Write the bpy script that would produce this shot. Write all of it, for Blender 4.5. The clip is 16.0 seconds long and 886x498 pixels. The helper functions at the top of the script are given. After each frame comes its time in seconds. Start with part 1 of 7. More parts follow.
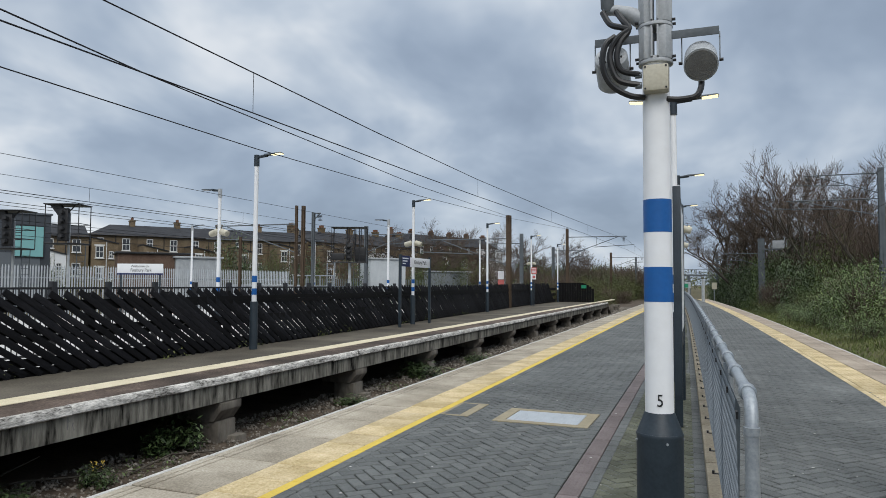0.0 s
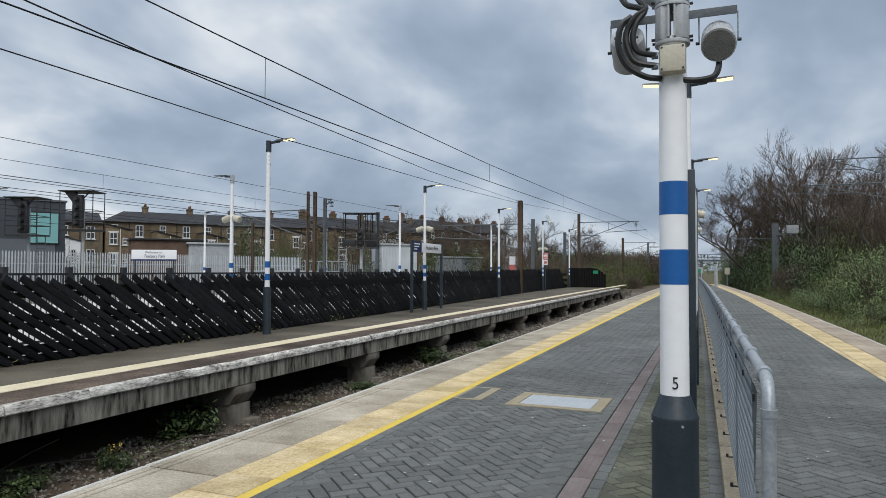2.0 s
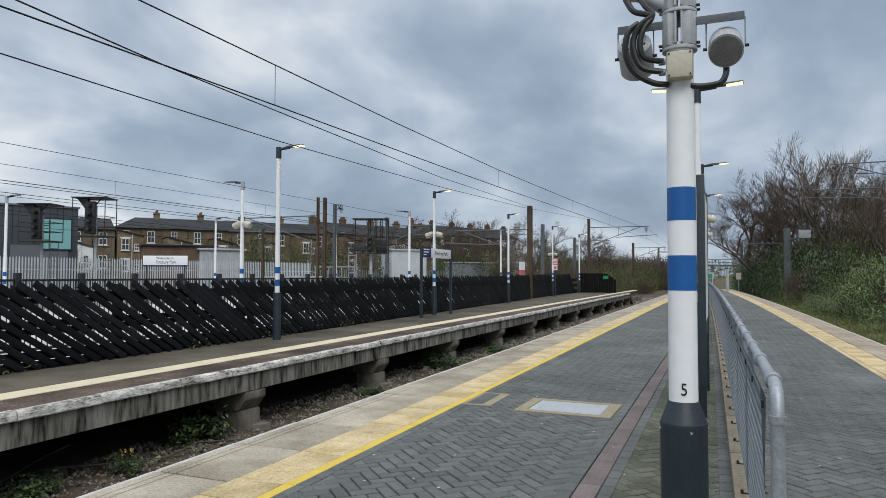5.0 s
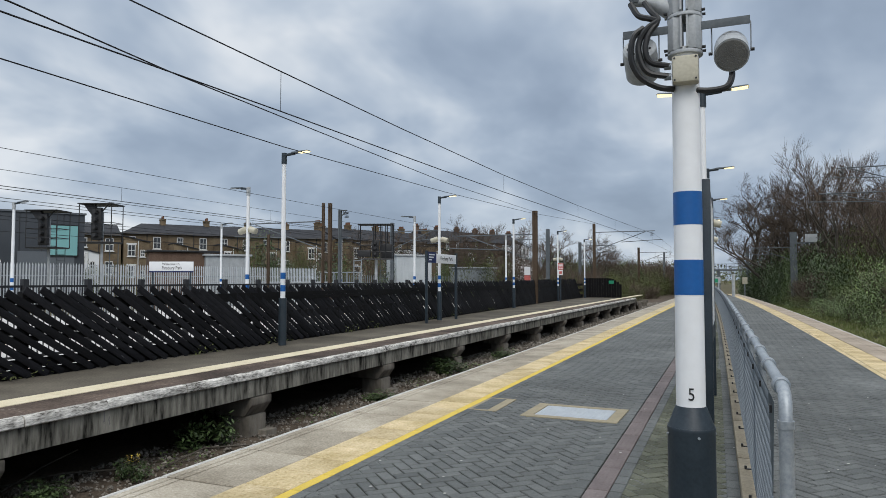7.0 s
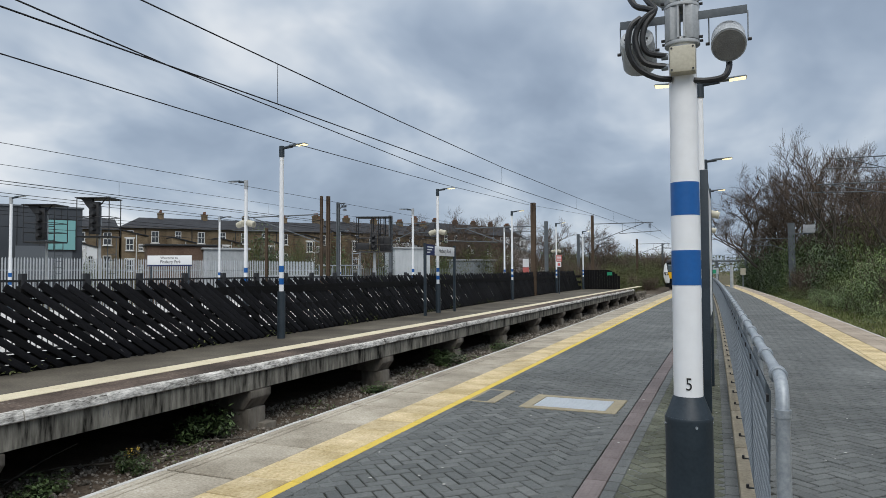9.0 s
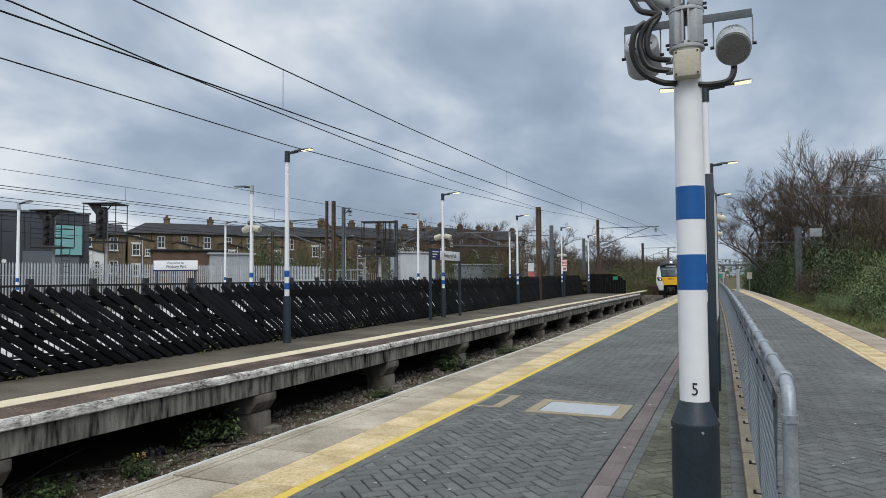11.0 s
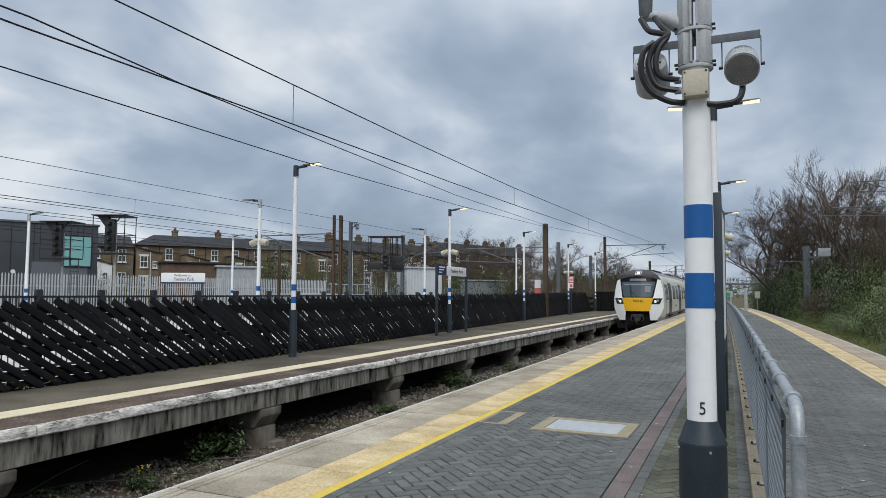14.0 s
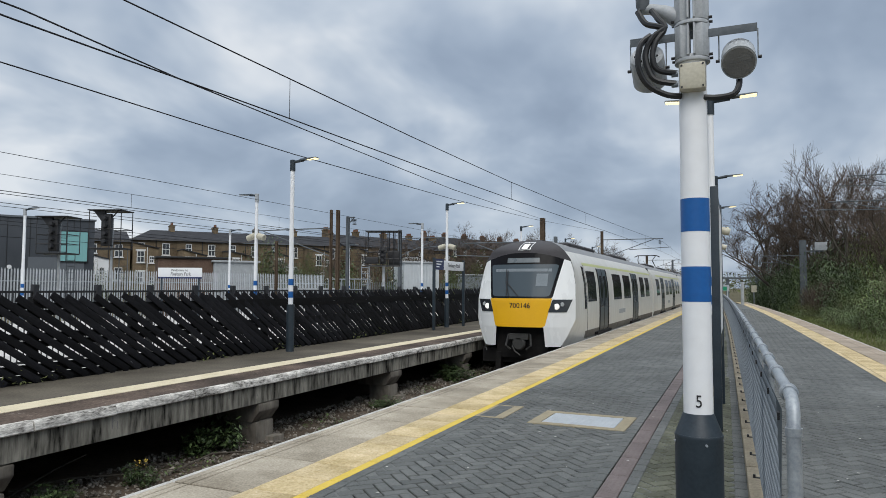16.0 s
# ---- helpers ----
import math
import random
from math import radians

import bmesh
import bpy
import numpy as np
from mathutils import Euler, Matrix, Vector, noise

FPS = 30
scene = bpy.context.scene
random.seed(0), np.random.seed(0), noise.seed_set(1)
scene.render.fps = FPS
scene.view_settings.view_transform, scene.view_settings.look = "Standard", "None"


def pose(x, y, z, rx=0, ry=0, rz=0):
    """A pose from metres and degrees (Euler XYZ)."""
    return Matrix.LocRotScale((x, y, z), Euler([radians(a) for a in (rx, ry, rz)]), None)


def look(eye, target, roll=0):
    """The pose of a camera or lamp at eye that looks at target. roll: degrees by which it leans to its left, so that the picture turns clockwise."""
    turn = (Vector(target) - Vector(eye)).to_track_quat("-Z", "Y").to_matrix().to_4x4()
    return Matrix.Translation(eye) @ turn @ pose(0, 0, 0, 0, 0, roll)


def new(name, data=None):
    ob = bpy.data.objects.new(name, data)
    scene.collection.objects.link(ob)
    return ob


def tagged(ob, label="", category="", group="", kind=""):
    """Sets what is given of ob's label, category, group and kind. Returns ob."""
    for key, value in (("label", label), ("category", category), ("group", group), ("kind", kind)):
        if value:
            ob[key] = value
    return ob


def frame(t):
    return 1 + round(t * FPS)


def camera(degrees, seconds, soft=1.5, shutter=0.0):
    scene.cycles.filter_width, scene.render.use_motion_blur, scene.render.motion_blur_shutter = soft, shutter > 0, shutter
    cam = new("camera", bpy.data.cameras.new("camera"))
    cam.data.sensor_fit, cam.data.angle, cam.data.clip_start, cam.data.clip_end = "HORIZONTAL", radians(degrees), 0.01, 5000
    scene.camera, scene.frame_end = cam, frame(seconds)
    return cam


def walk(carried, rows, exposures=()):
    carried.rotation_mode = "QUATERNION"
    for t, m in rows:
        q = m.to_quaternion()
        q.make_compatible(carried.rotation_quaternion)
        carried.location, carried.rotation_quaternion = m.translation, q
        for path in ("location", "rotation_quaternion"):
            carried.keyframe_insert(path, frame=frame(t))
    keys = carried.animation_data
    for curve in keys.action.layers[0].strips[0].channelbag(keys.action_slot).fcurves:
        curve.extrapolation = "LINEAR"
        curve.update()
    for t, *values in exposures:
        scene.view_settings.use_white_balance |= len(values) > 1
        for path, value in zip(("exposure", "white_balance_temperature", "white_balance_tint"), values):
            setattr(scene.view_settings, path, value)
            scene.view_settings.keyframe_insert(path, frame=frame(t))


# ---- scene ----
# ======== camera ========
cam = camera(66.3, 16.0, soft=0.85)
PATH = [
    (0, (0.006, 0.021, 1.459), (-0.693, 1.892, 1.562), 0.3),
    (0.5, (-0.002, 0.021, 1.452), (-0.705, 1.891, 1.55), 0.2),
    (1, (-0.004, 0.016, 1.448), (-0.716, 1.883, 1.536), 0.2),
    (1.5, (-0.012, 0.012, 1.445), (-0.733, 1.876, 1.518), 0.2),
    (2, (-0.01, 0.014, 1.446), (-0.74, 1.875, 1.507), 0.2),
    (2.5, (-0.013, 0.013, 1.447), (-0.746, 1.873, 1.501), 0.1),
    (3, (-0.007, 0.02, 1.447), (-0.742, 1.88, 1.501), -0.1),
    (3.5, (-0.002, 0.013, 1.448), (-0.739, 1.872, 1.505), -0.1),
    (4, (0.002, 0.011, 1.45), (-0.74, 1.867, 1.512), -0.0),
    (6.5, (0.003, -0.002, 1.45), (-0.768, 1.841, 1.542), 0.1),
    (7, (-0.001, 0.002, 1.449), (-0.771, 1.846, 1.541), 0.0),
    (7.5, (-0.002, 0.003, 1.447), (-0.767, 1.849, 1.534), -0.2),
    (8, (0.006, 0.0, 1.449), (-0.758, 1.847, 1.527), -0.3),
    (8.5, (0.005, -0.005, 1.451), (-0.758, 1.843, 1.521), -0.4),
    (9, (0.003, 0.002, 1.445), (-0.763, 1.848, 1.515), -0.3),
    (11.5, (0.006, 0.002, 1.446), (-0.778, 1.839, 1.534), -0.3),
    (12, (0.0, -0.003, 1.444), (-0.789, 1.833, 1.536), 0.0),
    (12.5, (0.001, 0.004, 1.445), (-0.79, 1.838, 1.545), 0.2),
    (13, (0.002, -0.008, 1.443), (-0.79, 1.824, 1.557), 0.4),
    (13.5, (0.002, -0.011, 1.449), (-0.793, 1.821, 1.572), 0.3),
    (14, (0.004, -0.014, 1.446), (-0.793, 1.816, 1.575), 0.3),
    (14.5, (-0.003, -0.011, 1.444), (-0.798, 1.82, 1.572), 0.2),
    (15, (0.006, -0.007, 1.441), (-0.785, 1.826, 1.563), 0.3),
    (15.5, (0.009, -0.007, 1.447), (-0.779, 1.828, 1.563), 0.1),
    (16, (0.005, -0.01, 1.443), (-0.785, 1.824, 1.556), 0.2),
]
walk(cam, [(t, look(eye, target, roll)) for t, eye, target, roll in PATH])

# ======== sky and sun: a bright overcast day ========
SUN_ELEVATION, SUN_TURN = radians(43), radians(157)
EXPOSURE = -0.12
scene.view_settings.exposure = EXPOSURE


def make_world():
    w = bpy.data.worlds.new("overcast_sky")
    scene.world = w
    w.use_nodes = True
    nt = w.node_tree
    N, L = nt.nodes, nt.links
    N.clear()
    out = N.new("ShaderNodeOutputWorld")
    bg = N.new("ShaderNodeBackground")
    sky = N.new("ShaderNodeTexSky")
    sky.sky_type, sky.sun_disc = "NISHITA", False
    sky.sun_elevation, sky.sun_rotation = SUN_ELEVATION, SUN_TURN
    geo = N.new("ShaderNodeTexCoord")
    sep = N.new("ShaderNodeSeparateXYZ")
    L.new(geo.outputs["Generated"], sep.inputs[0])

    def m(op, a, b=None, c=None):
        n = N.new("ShaderNodeMath")
        n.operation = op
        for i, v in enumerate((a, b, c)):
            if v is None:
                continue
            if isinstance(v, (int, float)):
                n.inputs[i].default_value = v
            else:
                L.new(v, n.inputs[i])
        return n.outputs[0]

    # clouds lie on a layer overhead, so they flatten towards the horizon
    zz = m("ADD", m("MAXIMUM", sep.outputs[2], 0.0), 0.40)
    u, v = m("DIVIDE", sep.outputs[0], zz), m("DIVIDE", sep.outputs[1], zz)
    comb = N.new("ShaderNodeCombineXYZ")
    L.new(u, comb.inputs[0]), L.new(v, comb.inputs[1])

    def cloud(scale, detail, rough, offset, dist=0.0):
        mp = N.new("ShaderNodeMapping")
        mp.inputs["Location"].default_value = offset
        mp.inputs["Scale"].default_value = (scale, scale * 0.8, 1)
        L.new(comb.outputs[0], mp.inputs[0])
        t = N.new("ShaderNodeTexNoise")
        t.inputs["Scale"].default_value = 1.0
        t.inputs["Detail"].default_value, t.inputs["Roughness"].default_value = detail, rough
        t.inputs["Distortion"].default_value = dist
        L.new(mp.outputs[0], t.inputs[0])
        return t.outputs[0]

    big = cloud(1.0, 3, 0.42, (3.6, 2.3, 0.4), 0.2)
    mid = cloud(3.2, 4, 0.5, (7.3, 2.2, 1.4), 0.25)
    mix = m("ADD", m("MULTIPLY", big, 0.58), m("MULTIPLY", mid, 0.42))
    ramp = N.new("ShaderNodeValToRGB")
    e = ramp.color_ramp.elements
    e[0].position, e[0].color = 0.40, (0.335, 0.42, 0.55, 1)
    e[1].position, e[1].color = 0.60, (0.93, 0.985, 1.05, 1)
    for p, c in ((0.455, (0.40, 0.495, 0.635, 1)), (0.50, (0.495, 0.595, 0.735, 1)), (0.55, (0.675, 0.765, 0.88, 1))):
        k = e.new(p)
        k.color = c
    L.new(mix, ramp.inputs[0])
    # a thin share of the blue above shows through
    scale = N.new("ShaderNodeVectorMath")
    scale.operation = "SCALE"
    scale.inputs[3].default_value = 0.06
    L.new(sky.outputs[0], scale.inputs[0])
    blend = N.new("ShaderNodeMixRGB")
    blend.inputs[0].default_value = 0.12
    L.new(ramp.outputs[0], blend.inputs[1]), L.new(scale.outputs[0], blend.inputs[2])
    # an overcast sky is brightest overhead
    up = N.new("ShaderNodeMapRange")
    up.interpolation_type = "SMOOTHSTEP"
    up.inputs[1].default_value, up.inputs[2].default_value = 0.32, 0.95
    up.inputs[3].default_value, up.inputs[4].default_value = 0.93, 2.75
    L.new(sep.outputs[2], up.inputs[0])
    # and whiter there than towards the horizon
    pale = N.new("ShaderNodeMapRange")
    pale.inputs[1].default_value, pale.inputs[2].default_value = 0.35, 0.9
    pale.inputs[3].default_value, pale.inputs[4].default_value = 0.0, 0.85
    L.new(sep.outputs[2], pale.inputs[0])
    white = N.new("ShaderNodeMixRGB")
    L.new(pale.outputs[0], white.inputs[0])
    L.new(blend.outputs[0], white.inputs[1])
    white.inputs[2].default_value = (0.585, 0.595, 0.59, 1)
    L.new(white.outputs[0], bg.inputs[0])
    L.new(up.outputs[0], bg.inputs[1])
    L.new(bg.outputs[0], out.inputs[0])


make_world()
sun = new("sun", bpy.data.lights.new("sun", "SUN"))
sun.data.energy, sun.data.angle, sun.data.color = 1.5, radians(35), (1.0, 0.965, 0.91)
sun.matrix_world = look((16, -26, 40), (0, 12, 0))

# ======== materials ========
MATS = {}


def mat(name, colors, rough=0.8, scale=6.0, fine=60.0, bump=0.15, metal=0.0, stretch=(1, 1, 1), spread=0.5, random_tint=0.0, detail=5, emit=None, island=0.0, blotch=0.0):
    """A surface with stains at a large scale and grain at a small one. colors: from dark to light."""
    if name in MATS:
        return MATS[name]
    m = bpy.data.materials.new(name)
    m.use_nodes = True
    N, L = m.node_tree.nodes, m.node_tree.links
    b = N["Principled BSDF"]
    b.inputs["Roughness"].default_value, b.inputs["Metallic"].default_value = rough, metal
    b.inputs["Specular IOR Level"].default_value = 0.5 if rough < 0.58 else 0.18
    tc = N.new("ShaderNodeTexCoord")
    mp = N.new("ShaderNodeMapping")
    mp.inputs["Scale"].default_value = stretch
    if random_tint:
        # each piece takes its own stretch of the pattern
        info = N.new("ShaderNodeObjectInfo")
        off = N.new("ShaderNodeVectorMath")
        off.operation = "MULTIPLY_ADD"
        off.inputs[1].default_value = (37, 53, 19)
        L.new(info.outputs["Random"], off.inputs[0])
        L.new(tc.outputs["Object"], off.inputs[2])
        L.new(off.outputs[0], mp.inputs[0])
    else:
        L.new(tc.outputs["Object"], mp.inputs[0])
    n1, n2 = N.new("ShaderNodeTexNoise"), N.new("ShaderNodeTexNoise")
    for n, s in ((n1, scale), (n2, fine)):
        n.inputs["Scale"].default_value, n.inputs["Detail"].default_value = s, detail
        n.inputs["Roughness"].default_value = 0.6
        L.new(mp.outputs[0], n.inputs[0])
    mixn = N.new("ShaderNodeMath")
    mixn.operation = "MULTIPLY_ADD"
    L.new(n2.outputs[0], mixn.inputs[0])
    mixn.inputs[1].default_value = 0.45
    half = N.new("ShaderNodeMath")
    half.operation = "MULTIPLY"
    L.new(n1.outputs[0], half.inputs[0])
    half.inputs[1].default_value = 0.55
    L.new(half.outputs[0], mixn.inputs[2])
    ramp = N.new("ShaderNodeValToRGB")
    e = ramp.color_ramp.elements
    lo, hi = 0.5 - spread * 0.3, 0.5 + spread * 0.3
    for i, c in enumerate(colors):
        p = lo + (hi - lo) * (i / max(1, len(colors) - 1))
        k = e[0] if i == 0 else (e[1] if i == len(colors) - 1 else e.new(p))
        k.position, k.color = p, (*c, 1)
    L.new(mixn.outputs[0], ramp.inputs[0])
    color = ramp.outputs[0]
    if random_tint or island:
        src = N.new("ShaderNodeObjectInfo").outputs["Random"] if random_tint else N.new("ShaderNodeNewGeometry").outputs["Random Per Island"]
        amount = random_tint or island
        mr = N.new("ShaderNodeMapRange")
        mr.inputs[3].default_value, mr.inputs[4].default_value = 1 - amount, 1 + amount
        L.new(src, mr.inputs[0])
        hs = N.new("ShaderNodeHueSaturation")
        L.new(mr.outputs[0], hs.inputs["Value"])
        L.new(color, hs.inputs["Color"])
        color = hs.outputs[0]
    if blotch:
        n3 = N.new("ShaderNodeTexNoise")
        n3.inputs["Scale"].default_value, n3.inputs["Detail"].default_value = 0.5, 3
        L.new(tc.outputs["Object"], n3.inputs[0])
        mr = N.new("ShaderNodeMapRange")
        mr.inputs[1].default_value, mr.inputs[2].default_value = 0.35, 0.65
        mr.inputs[3].default_value, mr.inputs[4].default_value = 1 - blotch, 1 + blotch
        L.new(n3.outputs[0], mr.inputs[0])
        hs = N.new("ShaderNodeHueSaturation")
        L.new(mr.outputs[0], hs.inputs["Value"])
        L.new(color, hs.inputs["Color"])
        color = hs.outputs[0]
    L.new(color, b.inputs["Base Color"])
    rr = N.new("ShaderNodeMapRange")
    rr.inputs[3].default_value, rr.inputs[4].default_value = max(0.03, rough - 0.12), min(1, rough + 0.1)
    L.new(n1.outputs[0], rr.inputs[0])
    L.new(rr.outputs[0], b.inputs["Roughness"])
    if bump:
        bp = N.new("ShaderNodeBump")
        bp.inputs["Strength"].default_value, bp.inputs["Distance"].default_value = bump, 0.01
        L.new(n2.outputs[0], bp.inputs["Height"])
        L.new(bp.outputs[0], b.inputs["Normal"])
    if emit:
        b.inputs["Emission Color"].default_value, b.inputs["Emission Strength"].default_value = (*emit[0], 1), emit[1]
    MATS[name] = m
    return m


def g(v, warm=0.0):
    return (v * (1 + warm), v, v * (1 - warm))


def glass_mat(name, tint, rough=0.05, gloss=0.6):
    if name in MATS:
        return MATS[name]
    m = bpy.data.materials.new(name)
    m.use_nodes = True
    b = m.node_tree.nodes["Principled BSDF"]
    b.inputs["Base Color"].default_value, b.inputs["Roughness"].default_value = (*tint, 1), rough
    b.inputs["Specular IOR Level"].default_value = gloss
    MATS[name] = m
    return m


M_PAVER = mat("grey_block_paver", [(0.066, 0.071, 0.070), (0.105, 0.111, 0.109), (0.152, 0.158, 0.154)], 0.66, 1.3, 70, 0.2, island=0.11, blotch=0.16)
M_PAVER_ONE = mat("grey_block_paver_single", [(0.066, 0.071, 0.070), (0.105, 0.111, 0.109), (0.152, 0.158, 0.154)], 0.66, 1.3, 70, 0.2, random_tint=0.11)
M_PAVER_MOSS = mat("mossy_block_paver", [(0.055, 0.060, 0.040), (0.092, 0.098, 0.068), (0.135, 0.138, 0.105)], 0.75, 1.3, 60, 0.25, island=0.2, blotch=0.25)
M_JOINT = mat("sand_joint", [(0.022, 0.022, 0.017), (0.05, 0.048, 0.036)], 0.95, 2, 80)
M_COPING = mat("weathered_coping_concrete", [(0.22, 0.19, 0.145), (0.34, 0.30, 0.24), (0.43, 0.385, 0.31)], 0.85, 1.6, 55, 0.2, random_tint=0.09, spread=0.36)
M_NOSE = mat("worn_white_edge", [(0.32, 0.31, 0.29), (0.52, 0.51, 0.48), (0.62, 0.61, 0.58)], 0.8, 5, 60)
M_TACTILE = mat("buff_tactile_slab", [(0.38, 0.295, 0.15), (0.52, 0.41, 0.222), (0.60, 0.49, 0.31)], 0.8, 2.6, 45, 0.15, random_tint=0.12, spread=0.34)
M_COPING_BUFF = mat("buff_coping_concrete", [(0.22, 0.18, 0.14), (0.33, 0.275, 0.215), (0.42, 0.355, 0.285)], 0.85, 1.6, 55, 0.2, random_tint=0.07)
M_YELLOW = mat("yellow_line_paint", [(0.46, 0.34, 0.085), (0.70, 0.49, 0.05), (0.76, 0.55, 0.08)], 0.7, 4, 60, spread=0.7)
M_CREAM = mat("cream_line_paint", [(0.52, 0.45, 0.30), (0.68, 0.60, 0.43), (0.74, 0.67, 0.51)], 0.8, 2.5, 60)
M_REDBRICK = mat("dull_red_paver", [(0.105, 0.086, 0.084), (0.155, 0.13, 0.127), (0.20, 0.17, 0.166)], 0.75, 3, 60, random_tint=0.12)
M_ASPHALT = mat("brown_asphalt", [(0.040, 0.029, 0.023), (0.080, 0.057, 0.046), (0.145, 0.108, 0.086)], 0.85, 1.6, 26, 0.25, blotch=0.35, spread=0.34)
M_ASPHALT2 = mat("grey_brown_asphalt", [(0.056, 0.049, 0.039), (0.085, 0.075, 0.059), (0.135, 0.12, 0.096)], 0.9, 0.8, 30, 0.25, blotch=0.3)
M_CONC = mat("pale_concrete", [(0.36, 0.35, 0.335), (0.50, 0.49, 0.47), (0.60, 0.59, 0.57)], 0.85, 0.8, 40)
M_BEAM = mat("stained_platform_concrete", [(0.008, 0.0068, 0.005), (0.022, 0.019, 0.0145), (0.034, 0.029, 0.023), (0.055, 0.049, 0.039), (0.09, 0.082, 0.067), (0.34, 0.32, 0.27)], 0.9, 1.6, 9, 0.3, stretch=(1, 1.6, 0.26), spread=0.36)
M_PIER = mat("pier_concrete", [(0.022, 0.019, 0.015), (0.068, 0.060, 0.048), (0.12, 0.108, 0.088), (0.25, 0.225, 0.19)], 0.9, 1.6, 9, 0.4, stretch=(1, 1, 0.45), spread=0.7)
M_WHITEEDGE = mat("flaking_white_edge", [(0.03, 0.025, 0.019), (0.06, 0.05, 0.04), (0.70, 0.66, 0.58)] + [(0.80, 0.76, 0.69), (0.87, 0.84, 0.78)] * 6, 0.8, 6.0, 30, 0.12, stretch=(1, 0.5, 1.9), spread=0.46, random_tint=0.06)
M_TIMBER = mat("black_stained_timber", [(0.002, 0.002, 0.0023), (0.004, 0.004, 0.0045), (0.008, 0.0078, 0.008)], 0.8, 3, 40, 0.3, stretch=(1, 1, 0.3), random_tint=0.3)
# same black stain as the boards, lightened to paint in the pales' lit edges
M_PALEWOOD_LIT = mat("dark_stained_pale_lit", [(0.003, 0.003, 0.004), (0.0065, 0.0066, 0.0085), (0.017, 0.017, 0.020)], 0.75, 3, 40, 0.3, stretch=(1, 1, 0.25), random_tint=0.45)
M_BLACK = mat("black_metal", [(0.010, 0.010, 0.011), (0.022, 0.022, 0.024)], 0.5, 8, 80, 0.05)
M_WHITEPAINT = mat("white_column_paint", [(0.78, 0.79, 0.80), (0.84, 0.855, 0.87), (0.86, 0.875, 0.89)], 0.4, 1.2, 14, 0.0)
M_BLUE = mat("blue_band", [(0.006, 0.088, 0.30), (0.009, 0.112, 0.37)], 0.4, 3, 50, 0.03)
M_SLEEVE = mat("dark_slate_paint", [(0.013, 0.022, 0.031), (0.021, 0.033, 0.045), (0.030, 0.044, 0.057)], 0.5, 5, 60, 0.06)
M_GREYPAINT = mat("light_grey_casing", [(0.29, 0.31, 0.325), (0.39, 0.41, 0.425), (0.46, 0.48, 0.495)], 0.5, 3, 60, 0.05)
M_BEIGE = mat("beige_plastic_box", [(0.40, 0.37, 0.28), (0.52, 0.49, 0.38), (0.56, 0.53, 0.43)], 0.55, 9, 70, 0.04)
M_CABLE = mat("black_rubber", [(0.010, 0.011, 0.012), (0.022, 0.022, 0.024)], 0.45, 10, 80, 0.05)
M_GRILLE = mat("speaker_grille", [(0.13, 0.13, 0.125), (0.20, 0.20, 0.19)], 0.6, 12, 240, 0.4)
M_GALV = mat("galvanised_steel", [(0.20, 0.23, 0.26), (0.30, 0.335, 0.365), (0.40, 0.43, 0.455)], 0.45, 7, 60, 0.06, metal=0.4)
M_MESH = mat("galvanised_mesh", [(0.15, 0.18, 0.21), (0.24, 0.27, 0.30)], 0.5, 7, 60, 0.0, metal=0.5)
M_GSTEEL = mat("grey_mast_steel", [(0.085, 0.10, 0.11), (0.15, 0.165, 0.18)], 0.6, 2, 40, 0.1)
M_KERB = mat("tan_kerb_concrete", [(0.18, 0.15, 0.105), (0.27, 0.23, 0.165), (0.34, 0.30, 0.23)], 0.9, 4, 50, 0.25)
M_LED = mat("lit_lamp_glass", [(1, 0.9, 0.65), (1, 0.95, 0.75)], 0.4, 5, 20, 0, emit=((1.0, 0.83, 0.42), 1.6))
M_TRACKBED = mat("dirty_ballast_bed", [(0.038, 0.027, 0.019), (0.08, 0.060, 0.043), (0.14, 0.112, 0.085)], 0.95, 1.5, 22, 0.6)
M_STONE = mat("ballast_stone", [(0.08, 0.067, 0.052), (0.17, 0.148, 0.12), (0.29, 0.265, 0.23)], 0.9, 4, 40, 0.3, island=0.4)
M_RAIL = mat("rusty_rail", [(0.06, 0.035, 0.022), (0.12, 0.075, 0.05)], 0.6, 6, 60, 0.2, metal=0.4)
M_SLEEPER = mat("concrete_sleeper", [(0.12, 0.11, 0.10), (0.2, 0.19, 0.17)], 0.9, 4, 40)
M_GROUND = mat("scrub_ground", [(0.045, 0.045, 0.022), (0.085, 0.085, 0.04), (0.15, 0.125, 0.075)], 0.95, 0.25, 8, 0.4)
M_COVER = mat("steel_access_cover", [(0.36, 0.39, 0.42), (0.46, 0.49, 0.52)], 0.5, 5, 120, 0.3, metal=0.3)
M_COVERFRAME = mat("tan_cover_frame", [(0.25, 0.215, 0.15), (0.34, 0.30, 0.21)], 0.85, 5, 60)


